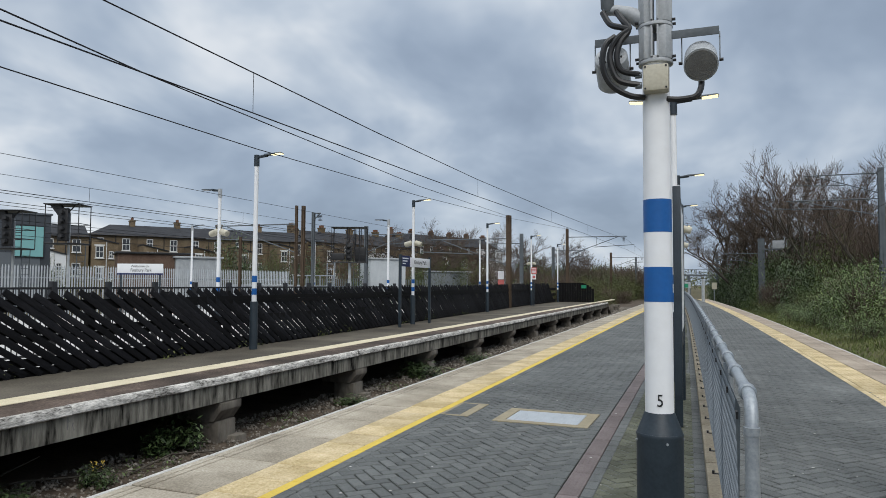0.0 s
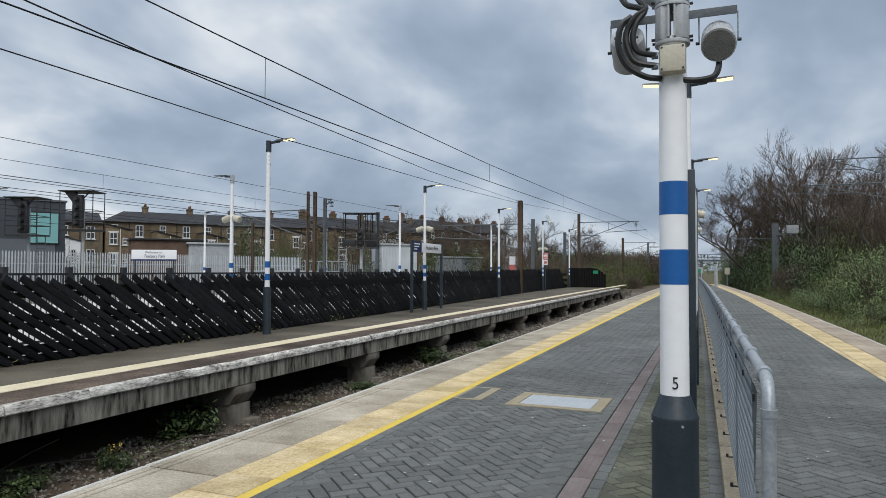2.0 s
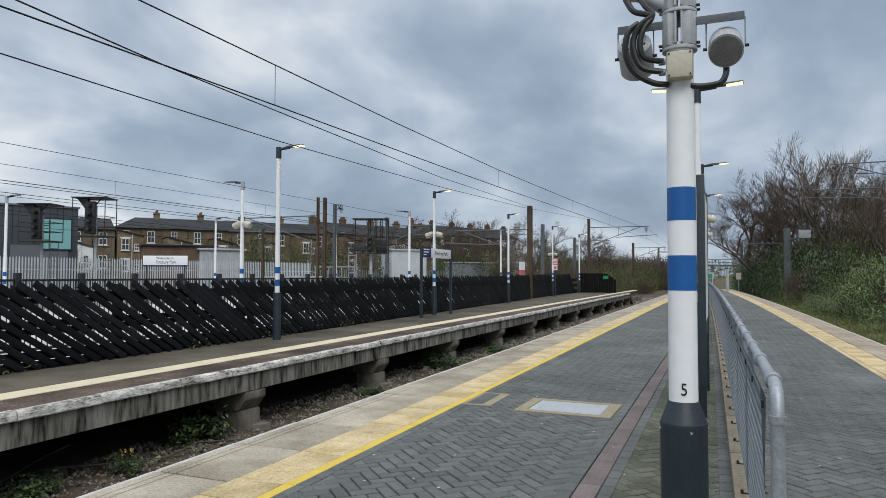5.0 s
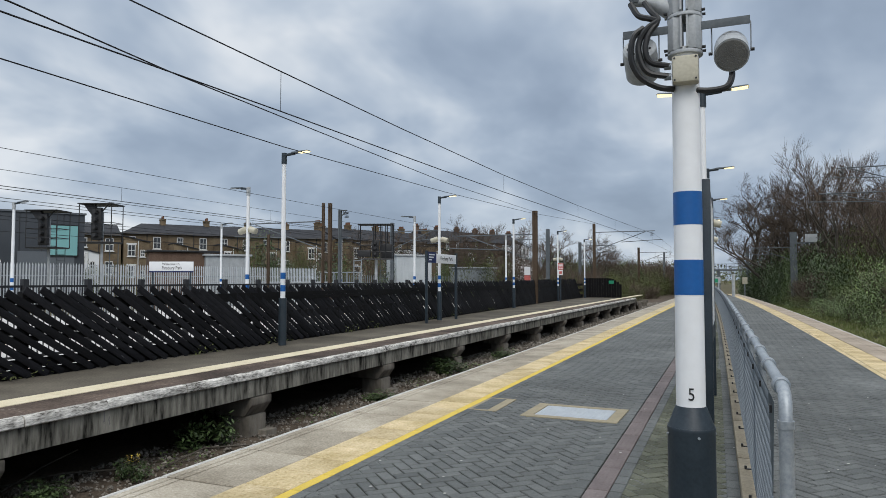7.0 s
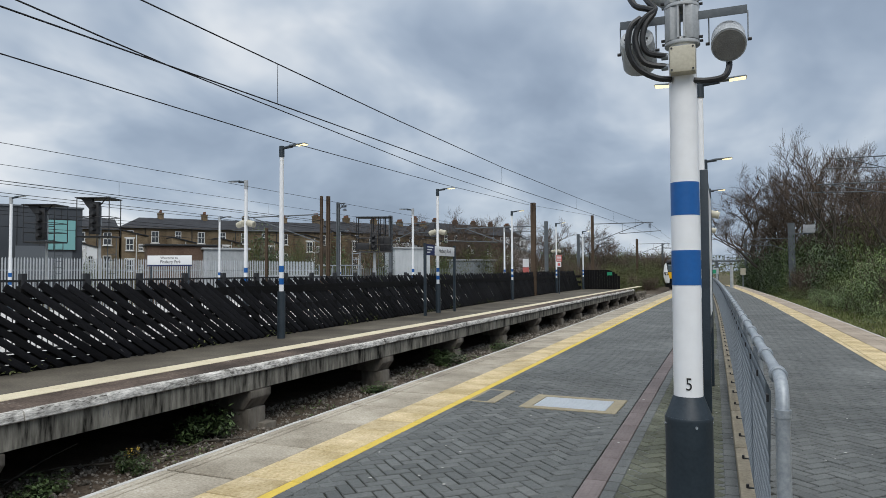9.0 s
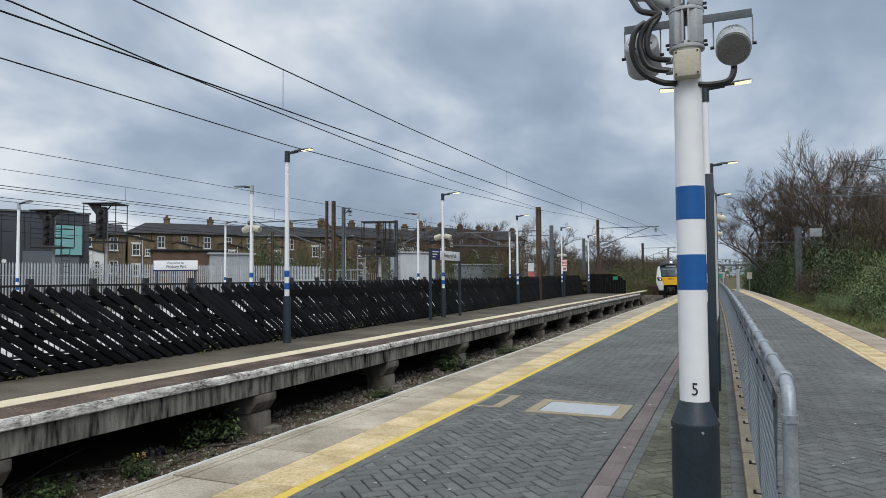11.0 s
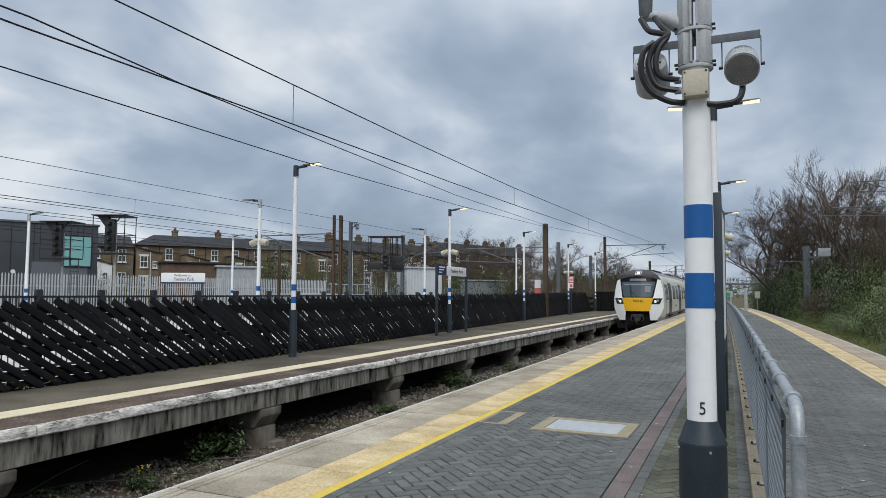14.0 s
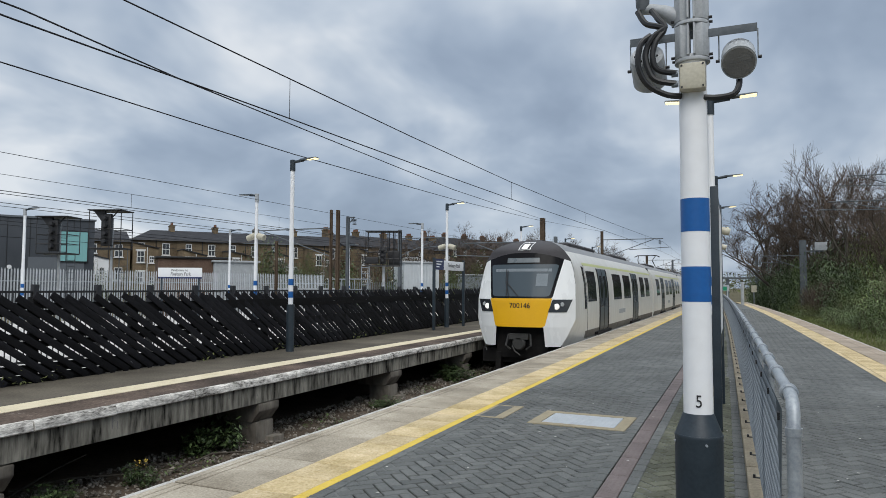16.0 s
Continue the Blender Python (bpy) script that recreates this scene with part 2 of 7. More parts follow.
# ======== mesh helpers ========
class Shape:
    """Vertices and faces of one mesh under construction."""

    def __init__(self):
        self.v, self.f = [], []

    def add(self, verts, faces, m=None):
        o = len(self.v)
        self.v += [tuple(m @ Vector(p)) for p in verts] if m is not None else [tuple(p) for p in verts]
        self.f += [tuple(i + o for i in q) for q in faces]
        return self

    def box(self, x0, x1, y0, y1, z0, z1, m=None):
        vs = [(x0, y0, z0), (x1, y0, z0), (x1, y1, z0), (x0, y1, z0), (x0, y0, z1), (x1, y0, z1), (x1, y1, z1), (x0, y1, z1)]
        return self.add(vs, [(3, 2, 1, 0), (4, 5, 6, 7), (0, 1, 5, 4), (1, 2, 6, 5), (2, 3, 7, 6), (3, 0, 4, 7)], m)

    def cbox(self, x0, x1, y0, y1, z0, z1, c, m=None):
        """A box whose top edges are chamfered by c."""
        vs = [(x0, y0, z0), (x1, y0, z0), (x1, y1, z0), (x0, y1, z0), (x0, y0, z1 - c), (x1, y0, z1 - c), (x1, y1, z1 - c), (x0, y1, z1 - c),
              (x0 + c, y0 + c, z1), (x1 - c, y0 + c, z1), (x1 - c, y1 - c, z1), (x0 + c, y1 - c, z1)]
        return self.add(vs, [(0, 1, 5, 4), (1, 2, 6, 5), (2, 3, 7, 6), (3, 0, 4, 7), (4, 5, 9, 8), (5, 6, 10, 9), (6, 7, 11, 10), (7, 4, 8, 11), (8, 9, 10, 11)], m)

    def tube(self, points, radii, n=8, caps=True):
        """A round tube along points; radii: one, or one for each point."""
        pts = [Vector(p) for p in points]
        rs = radii if isinstance(radii, (list, tuple)) else [radii] * len(pts)
        vs, fs = [], []
        side = None
        for i, p in enumerate(pts):
            d = (pts[min(i + 1, len(pts) - 1)] - pts[max(i - 1, 0)]).normalized()
            if side is None:
                side = d.orthogonal().normalized()
            side = (side - d * side.dot(d)).normalized()
            up = d.cross(side)
            for k in range(n):
                a = 2 * math.pi * k / n
                vs.append(p + (side * math.cos(a) + up * math.sin(a)) * rs[i])
        for i in range(len(pts) - 1):
            for k in range(n):
                a, b = i * n + k, i * n + (k + 1) % n
                fs.append((a, b, b + n, a + n))
        if caps:
            fs.append(tuple(reversed(range(n))))
            fs.append(tuple(range((len(pts) - 1) * n, len(pts) * n)))
        return self.add(vs, fs)

    def extrude(self, outline, y0, y1, m=None):
        """An outline of (x, z) points drawn along y."""
        n = len(outline)
        vs = [(x, y0, z) for x, z in outline] + [(x, y1, z) for x, z in outline]
        fs = [(i, (i + 1) % n, (i + 1) % n + n, i + n) for i in range(n)] + [tuple(reversed(range(n))), tuple(range(n, 2 * n))]
        return self.add(vs, fs, m)

    def grid(self, rows):
        n = len(rows[0])
        vs = [p for r in rows for p in r]
        fs = [(j * n + i, j * n + i + 1, (j + 1) * n + i + 1, (j + 1) * n + i) for j in range(len(rows) - 1) for i in range(n - 1)]
        return self.add(vs, fs)

    def mesh(self, name, material, bevel=0.0, smooth=True, segments=2):
        me = bpy.data.meshes.new(name)
        me.from_pydata(self.v, [], self.f)
        if bevel or len(self.f) < 4000:
            bm = bmesh.new()
            bm.from_mesh(me)
            if bevel:
                bmesh.ops.bevel(bm, geom=[e for e in bm.edges if e.is_manifold and e.calc_face_angle(0) > 0.5], offset=bevel, segments=segments, affect="EDGES", profile=0.6)
            bmesh.ops.recalc_face_normals(bm, faces=bm.faces)
            bm.to_mesh(me)
            bm.free()
        me.materials.append(material)
        if smooth:
            me.polygons.foreach_set("use_smooth", [True] * len(me.polygons))
            me.set_sharp_from_angle(angle=radians(38))
        me.update()
        return me


def part(name, shape, material, parent=None, label="", bevel=0.0, smooth=True, m=None):
    data = shape if isinstance(shape, bpy.types.Mesh) else shape.mesh(name, material, bevel, smooth)
    ob = new(name, data)
    if parent:
        ob.parent = parent
    if m is not None:
        ob.matrix_basis = m
    return tagged(ob, label)


def thing(name, label, category, m=None, group="", kind=""):
    ob = new(name)
    ob.empty_display_size = 0.1
    if m is not None:
        ob.matrix_basis = m
    return tagged(ob, label, category, group, kind)


def structure(name, shape, material, label, category, bevel=0.0, smooth=True):
    return tagged(part(name, shape, material, None, "", bevel, smooth), label, category, "", "structure")


def words(text, size, material, parent, m, name="lettering", depth=0.0015, align="CENTER", squeeze=1.0):
    cu = bpy.data.curves.new(name, "FONT")
    cu.body, cu.size, cu.extrude, cu.align_x, cu.align_y = text, size, depth, align, "CENTER"
    ob = bpy.data.objects.new(name, cu)
    scene.collection.objects.link(ob)
    dg = bpy.context.evaluated_depsgraph_get()
    me = bpy.data.meshes.new_from_object(ob.evaluated_get(dg))
    bpy.data.objects.remove(ob)
    for v in me.vertices:
        v.co.x *= squeeze
    me.materials.clear()
    me.materials.append(material)
    return part(name, me, material, parent, m=m)


# ======== plan: x across the tracks, y along them, z = 0 on the platforms ========
EDGE_L = -3.90      # our platform's edge over the track
YEL_IN = -2.73      # inner side of the yellow line
OPP = -6.86         # the opposite platform's edge
TRACK = -5.38       # middle of the track
RAIL_Z = -0.915
BED_Z = -1.22


def bend(y):
    """How far the eastern half of the platform has curved away at y."""
    return -0.00038 * max(0.0, y) ** 2


def bed_z(x, y):
    t = min(1.0, max(0.0, (-6.15 - x) / 0.9))
    return BED_Z + (0.13 if abs(x - TRACK) < 1.0 else 0.08) + 0.11 * t * t * (3 - 2 * t) + 0.05 * noise.noise((x * 1.7, y * 1.7, 3))


def fence_x(y):
    return -9.62 - 0.043 * min(max(0.0, y - 12), 35)


def ground_z(x, y):
    z = BED_Z - 0.12
    if x > 4:
        t = min(1, max(0, (x - 5.5) / 3))
        z += 0.45 * t * t * (3 - 2 * t)
        t = min(1, max(0, (x - 8.5) / 14))
        z += 2.6 * t * t * (3 - 2 * t)
    if x < -17:
        t = min(1, (-17 - x) / 6)
        z += 0.5 * t
    return z + 0.10 * noise.noise((x * 0.3, y * 0.3, 0))


def build_ground():
    xs = [-3000, -1200, -500, -250, -150, -100, -70, -50, -40] + [-36 + 2 * i for i in range(48)] + [66, 80, 120, 250, 600, 1500, 3000]
    ys = [-3000, -600, -120, -50, -25] + [-12 + 2.5 * i for i in range(60)] + [145, 170, 220, 320, 600, 1500, 4500]
    s = Shape().grid([[(x, y, ground_z(x, y)) for x in xs] for y in ys])
    structure("ground", s, M_GROUND, "rough scrub ground beside the railway", "ground")
    s = Shape().grid([[(x, y, bed_z(x, y)) for x in np.arange(OPP - 3.2, EDGE_L + 0.3, 0.25)] for y in np.arange(-14, 130, 0.6)])
    structure("track_bed", s, M_TRACKBED, "dirty brown ballast bed between the platforms", "track bed")


build_ground()


def build_track():
    for sx in (-0.7175, 0.7175):
        x = TRACK + sx
        o = [(x - 0.07, RAIL_Z - 0.16), (x + 0.07, RAIL_Z - 0.16), (x + 0.015, RAIL_Z - 0.12), (x + 0.012, RAIL_Z - 0.04), (x + 0.036, RAIL_Z - 0.03), (x + 0.034, RAIL_Z), (x - 0.034, RAIL_Z), (x - 0.036, RAIL_Z - 0.03), (x - 0.012, RAIL_Z - 0.04), (x - 0.015, RAIL_Z - 0.12)]
        structure("rail", Shape().extrude(o, -14, 260), M_RAIL, "rust-brown steel running rail", "rail")
    s = Shape()
    for i in range(150):
        y = -10 + i * 0.7
        s.cbox(TRACK - 1.25, TRACK + 1.25, y - 0.13, y + 0.13, BED_Z - 0.02, RAIL_Z - 0.16, 0.03)
    tagged(part("sleepers", s, M_SLEEPER), "row of grey concrete sleepers", "sleepers", kind="stuff")
    # loose stones, thickest towards the opposite wall
    rnd = random.Random(4)
    s = Shape()
    ico = [(0, 0, 1), (0.9, 0, 0.3), (0.2, 0.85, 0.35), (-0.75, 0.5, 0.3), (-0.7, -0.55, 0.35), (0.3, -0.85, 0.3), (0, 0, -0.7)]
    fc = [(0, 1, 2), (0, 2, 3), (0, 3, 4), (0, 4, 5), (0, 5, 1), (6, 2, 1), (6, 3, 2), (6, 4, 3), (6, 5, 4), (6, 1, 5)]
    for i in range(19000):
        y = 2.5 + 75 * rnd.random() ** 1.5
        x = OPP - 0.9 + rnd.random() ** 1.4 * 3.0
        r = rnd.choice((0.025, 0.03, 0.035, 0.045)) * (1.7 if rnd.random() < 0.02 else 1) * (0.85 if y < 12 else 1.0 + min(0.7, (y - 12) * 0.04))
        z = bed_z(x, y) + rnd.uniform(-0.01, 0.025)
        mm = pose(x, y, z, rnd.random() * 360, rnd.random() * 360, rnd.random() * 360) @ Matrix.Diagonal((r * rnd.uniform(0.7, 1.3), r * rnd.uniform(0.7, 1.3), r, 1))
        s.add(ico, fc, mm)
    tagged(part("ballast", s, M_STONE, smooth=False), "loose brown and grey ballast stones", "ballast", kind="stuff")


build_track()


# ======== our platform ========
def right_yellow(y):
    return 2.17 + 0.95 * bend(y)


def right_edge(y):
    return right_yellow(y) + 1.11


def rail_x(y):
    return 0.225 - 0.010 * max(0.0, y) - 0.00020 * max(0.0, y) ** 2


END_Y = 78.0


def build_platform():
    ys = [-12 + 2 * i for i in range(46)]
    rows = [[(EDGE_L + 0.02, y, -0.014), (right_edge(y) - 0.02, y, -0.014), (right_edge(y) - 0.02, y, BED_Z - 0.3), (EDGE_L + 0.02, y, BED_Z - 0.3), (EDGE_L + 0.02, y, -0.014)] for y in ys]
    plat = structure("platform", Shape().grid(rows), M_JOINT, "island railway platform paved in grey blocks", "platform")
    # coping slabs along both edges, with two drip grooves near the nose
    s = Shape()
    s.cbox(0.055, 0.125, 0.013, 0.887, -0.1, 0.0, 0.004)
    s.cbox(0.137, 0.197, 0.013, 0.887, -0.1, 0.0, 0.004)
    s.cbox(0.209, 0.70, 0.013, 0.887, -0.1, 0.0, 0.006)
    slab = s.mesh("coping_slab", M_COPING)
    wide = Shape().cbox(0.055, 0.30, 0.005, 0.895, -0.1, 0.0, 0.004).cbox(0.306, 0.612, 0.005, 0.895, -0.1, 0.0, 0.004).mesh("coping_slab_wide", M_COPING_BUFF)
    nose = Shape().cbox(0.0, 0.05, 0.003, 0.897, -0.1, 0.0, 0.012).mesh("edge_nosing", M_NOSE)
    bl = Shape().cbox(0.006, 0.394, 0.006, 0.394, -0.06, 0.0, 0.004)
    for i in range(6):
        for j in range(6):
            bl.cbox(0.03 + i * 0.064, 0.062 + i * 0.064, 0.03 + j * 0.064, 0.062 + j * 0.064, -0.001, 0.003, 0.0028)
    tact = bl.mesh("tactile_slab", M_TACTILE)
    flat = Shape().cbox(0.003, 0.397, 0.003, 0.397, -0.06, 0.0, 0.004).mesh("tactile_slab_far", M_TACTILE)
    line = Shape().cbox(0.0, 0.085, 0.004, 0.396, -0.06, 0.001, 0.003).cbox(0.0, 0.085, 0.404, 0.996, -0.06, 0.001, 0.003).mesh("yellow_line", M_YELLOW)
    edge = Shape().cbox(0.0, 0.085, 0.004, 0.996, -0.06, 0.0, 0.003).mesh("tactile_edge", M_TACTILE)
    rnd = random.Random(7)
    for i in range(93):
        y = -6 + i * 0.9
        t = lambda: pose(0, 0, rnd.uniform(-0.004, 0.002), rnd.uniform(-0.15, 0.15), rnd.uniform(-0.15, 0.15))
        m = Matrix.Translation((EDGE_L, y, 0)) @ t()
        part("coping_slab", slab, M_COPING, plat, m=m)
        part("edge_nosing", nose, M_NOSE, plat, m=m)
        ang = math.atan2(right_edge(y + 0.9) - right_edge(y), 0.9)
        m = Matrix.Translation((right_edge(y + 0.9), y + 0.9, 0)) @ Matrix.Rotation(math.pi - ang, 4, "Z") @ t()
        part("coping_slab", wide, M_COPING_BUFF, plat, m=m)
        part("edge_nosing", nose, M_NOSE, plat, m=m)
    for i in range(208):
        y = -6.0 + i * 0.4
        part("tactile_slab", tact if y < 22 else flat, M_TACTILE, plat, m=Matrix.Translation((YEL_IN - 0.087 - 0.4, y, rnd.uniform(-0.003, 0.001))))
        part("tactile_slab", tact if y < 22 else flat, M_TACTILE, plat, m=pose(right_yellow(y) + 0.09, y, rnd.uniform(-0.003, 0.001), 0, 0, math.degrees(math.atan2(bend(y) - bend(y + 0.4), 0.4))))
    for i in range(84):
        y = -6.0 + i
        part("yellow_line", line, M_YELLOW, plat, m=Matrix.Translation((YEL_IN - 0.085, y, 0)))
        part("tactile_edge", edge, M_TACTILE, plat, m=pose(right_yellow(y), y, 0, 0, 0, math.degrees(math.atan2(bend(y) - bend(y + 1), 1))))
    return plat


platform = build_platform()


def build_pavers():
    """45 degree herringbone of 200 x 100 mm blocks, to both sides of the railing."""
    L, W, gap, c = 0.2, 0.1, 0.0055, 0.005
    s, mossy = Shape(), Shape()
    singles = Shape().cbox(-L / 2 + gap, L / 2 - gap, -W / 2 + gap, W / 2 - gap, -0.05, 0, c).mesh("paver", M_PAVER_ONE)
    rot = Matrix.Rotation(radians(45), 4, "Z")
    rnd = random.Random(11)
    count = 0
    y_end = 52

    def inside(x, y):
        if not -6 < y < y_end:
            return False
        if -1.99 < x < -1.11 and 7.15 < y < 7.79:
            return False
        if -2.73 < x < -2.45 and 7.29 < y < 7.95:
            return False
        return YEL_IN + 0.05 < x < -1.02 or -0.68 < x < rail_x(y) - (0.18 if y > 2.7 else 0.0) or rail_x(y) + (0.02 if y > 2.7 else 0.0) <= x < right_yellow(y) + 0.03

    # cells of 0.1 m: a block covers cells (a, b) and its neighbour, by the rule (a - b) mod 4
    n = int((y_end + 6) * 1.5 / W)
    for a in range(-110, n):
        for b in range(-110, n):
            r = (a - b) % 4
            if r == 0:
                cx, cy, ang = (a + 1) * W, (b + 0.5) * W, 0
            elif r == 2:
                cx, cy, ang = (a + 0.5) * W, b * W, 90
            else:
                continue
            x = (cx - cy) * 0.7071
            y = (cx + cy) * 0.7071
            if not inside(x, y):
                continue
            m = Matrix.Translation((x, y, rnd.uniform(-0.0045, 0.0))) @ pose(0, 0, 0, rnd.uniform(-0.5, 0.5), rnd.uniform(-0.5, 0.5), 45 + ang + rnd.uniform(-0.8, 0.8))
            if count < 300 and -2.7 < x < -1.0 and 3.6 < y < 7.1:
                part("paver", singles, M_PAVER_ONE, platform, m=m)
                count += 1
            else:
                (mossy if -0.8 < x < rail_x(y) and y > -1 else s).cbox(-L / 2 + gap, L / 2 - gap, -W / 2 + gap, W / 2 - gap, -0.05, 0, c, m)
    # straight courses along the lines
    def course(x0, x1, y, h=0.2):
        s.cbox(x0 + gap, x1 - gap, y + gap, y + h - gap, -0.05, rnd.uniform(0.0025, 0.004), c)
    for i in range(408):
        y = -6.0 + i * 0.2
        course(YEL_IN, YEL_IN + 0.1, y)
        course(-1.026, -0.926, y)
        course(-0.774, -0.674, y)
        course(rail_x(y) - 0.20, rail_x(y) - 0.10, y) if y > 2.7 else None
    # cut blocks that close the herringbone along its straight edges
    cut = Shape()
    for x0, x1 in ((YEL_IN + 0.09, YEL_IN + 0.24), (-1.16, -1.02), (-0.68, -0.54)):
        for i in range(290):
            cut.box(x0 + 0.003, x1, -6 + i * 0.2 + 0.005, -6 + (i + 1) * 0.2 - 0.005, -0.05, -0.0065)
    for i in range(290):
        y = -6 + i * 0.2
        a, b = rail_x(y) - 0.33, rail_x(y) - 0.19
        c0, c1 = right_yellow(y) - 0.10, right_yellow(y)
        if y > 2.7:
            cut.box(a, b, y + 0.005, y + 0.195, -0.05, -0.0065)
        cut.box(c0, c1, y + 0.005, y + 0.195, -0.05, -0.0065)
    tagged(part("cut_pavers", cut, M_PAVER, platform), "cut grey blocks along the paving's edges", kind="stuff")
    o = part("pavers", s, M_PAVER, platform)
    tagged(o, "grey herringbone block paving", kind="stuff")
    tagged(part("mossy_pavers", mossy, M_PAVER_MOSS, platform), "green-tinged herringbone paving beside the kerb", kind="stuff")
    far = Shape().box(YEL_IN + 0.1, 0, y_end - 0.3, END_Y, -0.05, -0.002).box(-0.5, 1.1, y_end - 0.3, END_Y - 8, -0.05, -0.004)
    part("far_paving", far, M_PAVER_ONE, platform)
    red = Shape().cbox(0.004, 0.151, 0.003, 0.597, -0.05, 0.0045, 0.005)
    for k in range(3):
        red.cbox(0.022 + k * 0.045, 0.042 + k * 0.045, 0.02, 0.58, 0.003, 0.006, 0.002)
    redm = red.mesh("drain_cover", M_REDBRICK)
    for i in range(122):
        part("drain_cover", redm, M_REDBRICK, platform, m=pose(-0.925, -6 + i * 0.6, rnd.uniform(-0.003, 0.001), 0, 0, rnd.uniform(-0.3, 0.3)))


def build_covers():
    c = thing("access_cover", "pale steel access cover in a tan frame, set in the paving", "manhole cover", pose(-1.55, 7.47, 0.002, 0, 0, -1.5))
    s = Shape()
    for a in ((-0.51, 0.51, -0.39, -0.29), (-0.51, 0.51, 0.29, 0.39), (-0.51, -0.39, -0.29, 0.29), (0.39, 0.51, -0.29, 0.29)):
        s.cbox(*a, -0.05, 0.006, 0.003)
    part("frame", s, M_COVERFRAME, c)
    s = Shape().cbox(-0.385, 0.385, -0.285, 0.285, -0.05, 0.003, 0.004)
    for i in range(14):
        for j in range(10):
            s.cbox(-0.36 + i * 0.053, -0.33 + i * 0.053, -0.26 + j * 0.053, -0.245 + j * 0.053, 0.002, 0.0055, 0.002)
    part("plate", s, M_COVER, c)
    c = thing("access_cover", "small recessed cover filled with grey blocks beside the yellow line", "manhole cover", pose(-2.55, 7.62, 0.002, 0, 0, 0))
    s = Shape()
    for a in ((-0.17, 0.17, -0.40, -0.36), (-0.17, 0.17, 0.36, 0.40), (-0.17, -0.13, -0.36, 0.36), (0.06, 0.17, -0.36, 0.36)):
        s.cbox(*a, -0.05, 0.003, 0.003)
    part("frame", s, M_COVERFRAME, c)
    for j in range(7):
        part("block", Shape().cbox(-0.125, 0.055, -0.355 + j * 0.1015, -0.258 + j * 0.1015, -0.05, 0.002, 0.004), M_PAVER_ONE, c)


# ======== opposite platform ========
OPP_END = 57.5


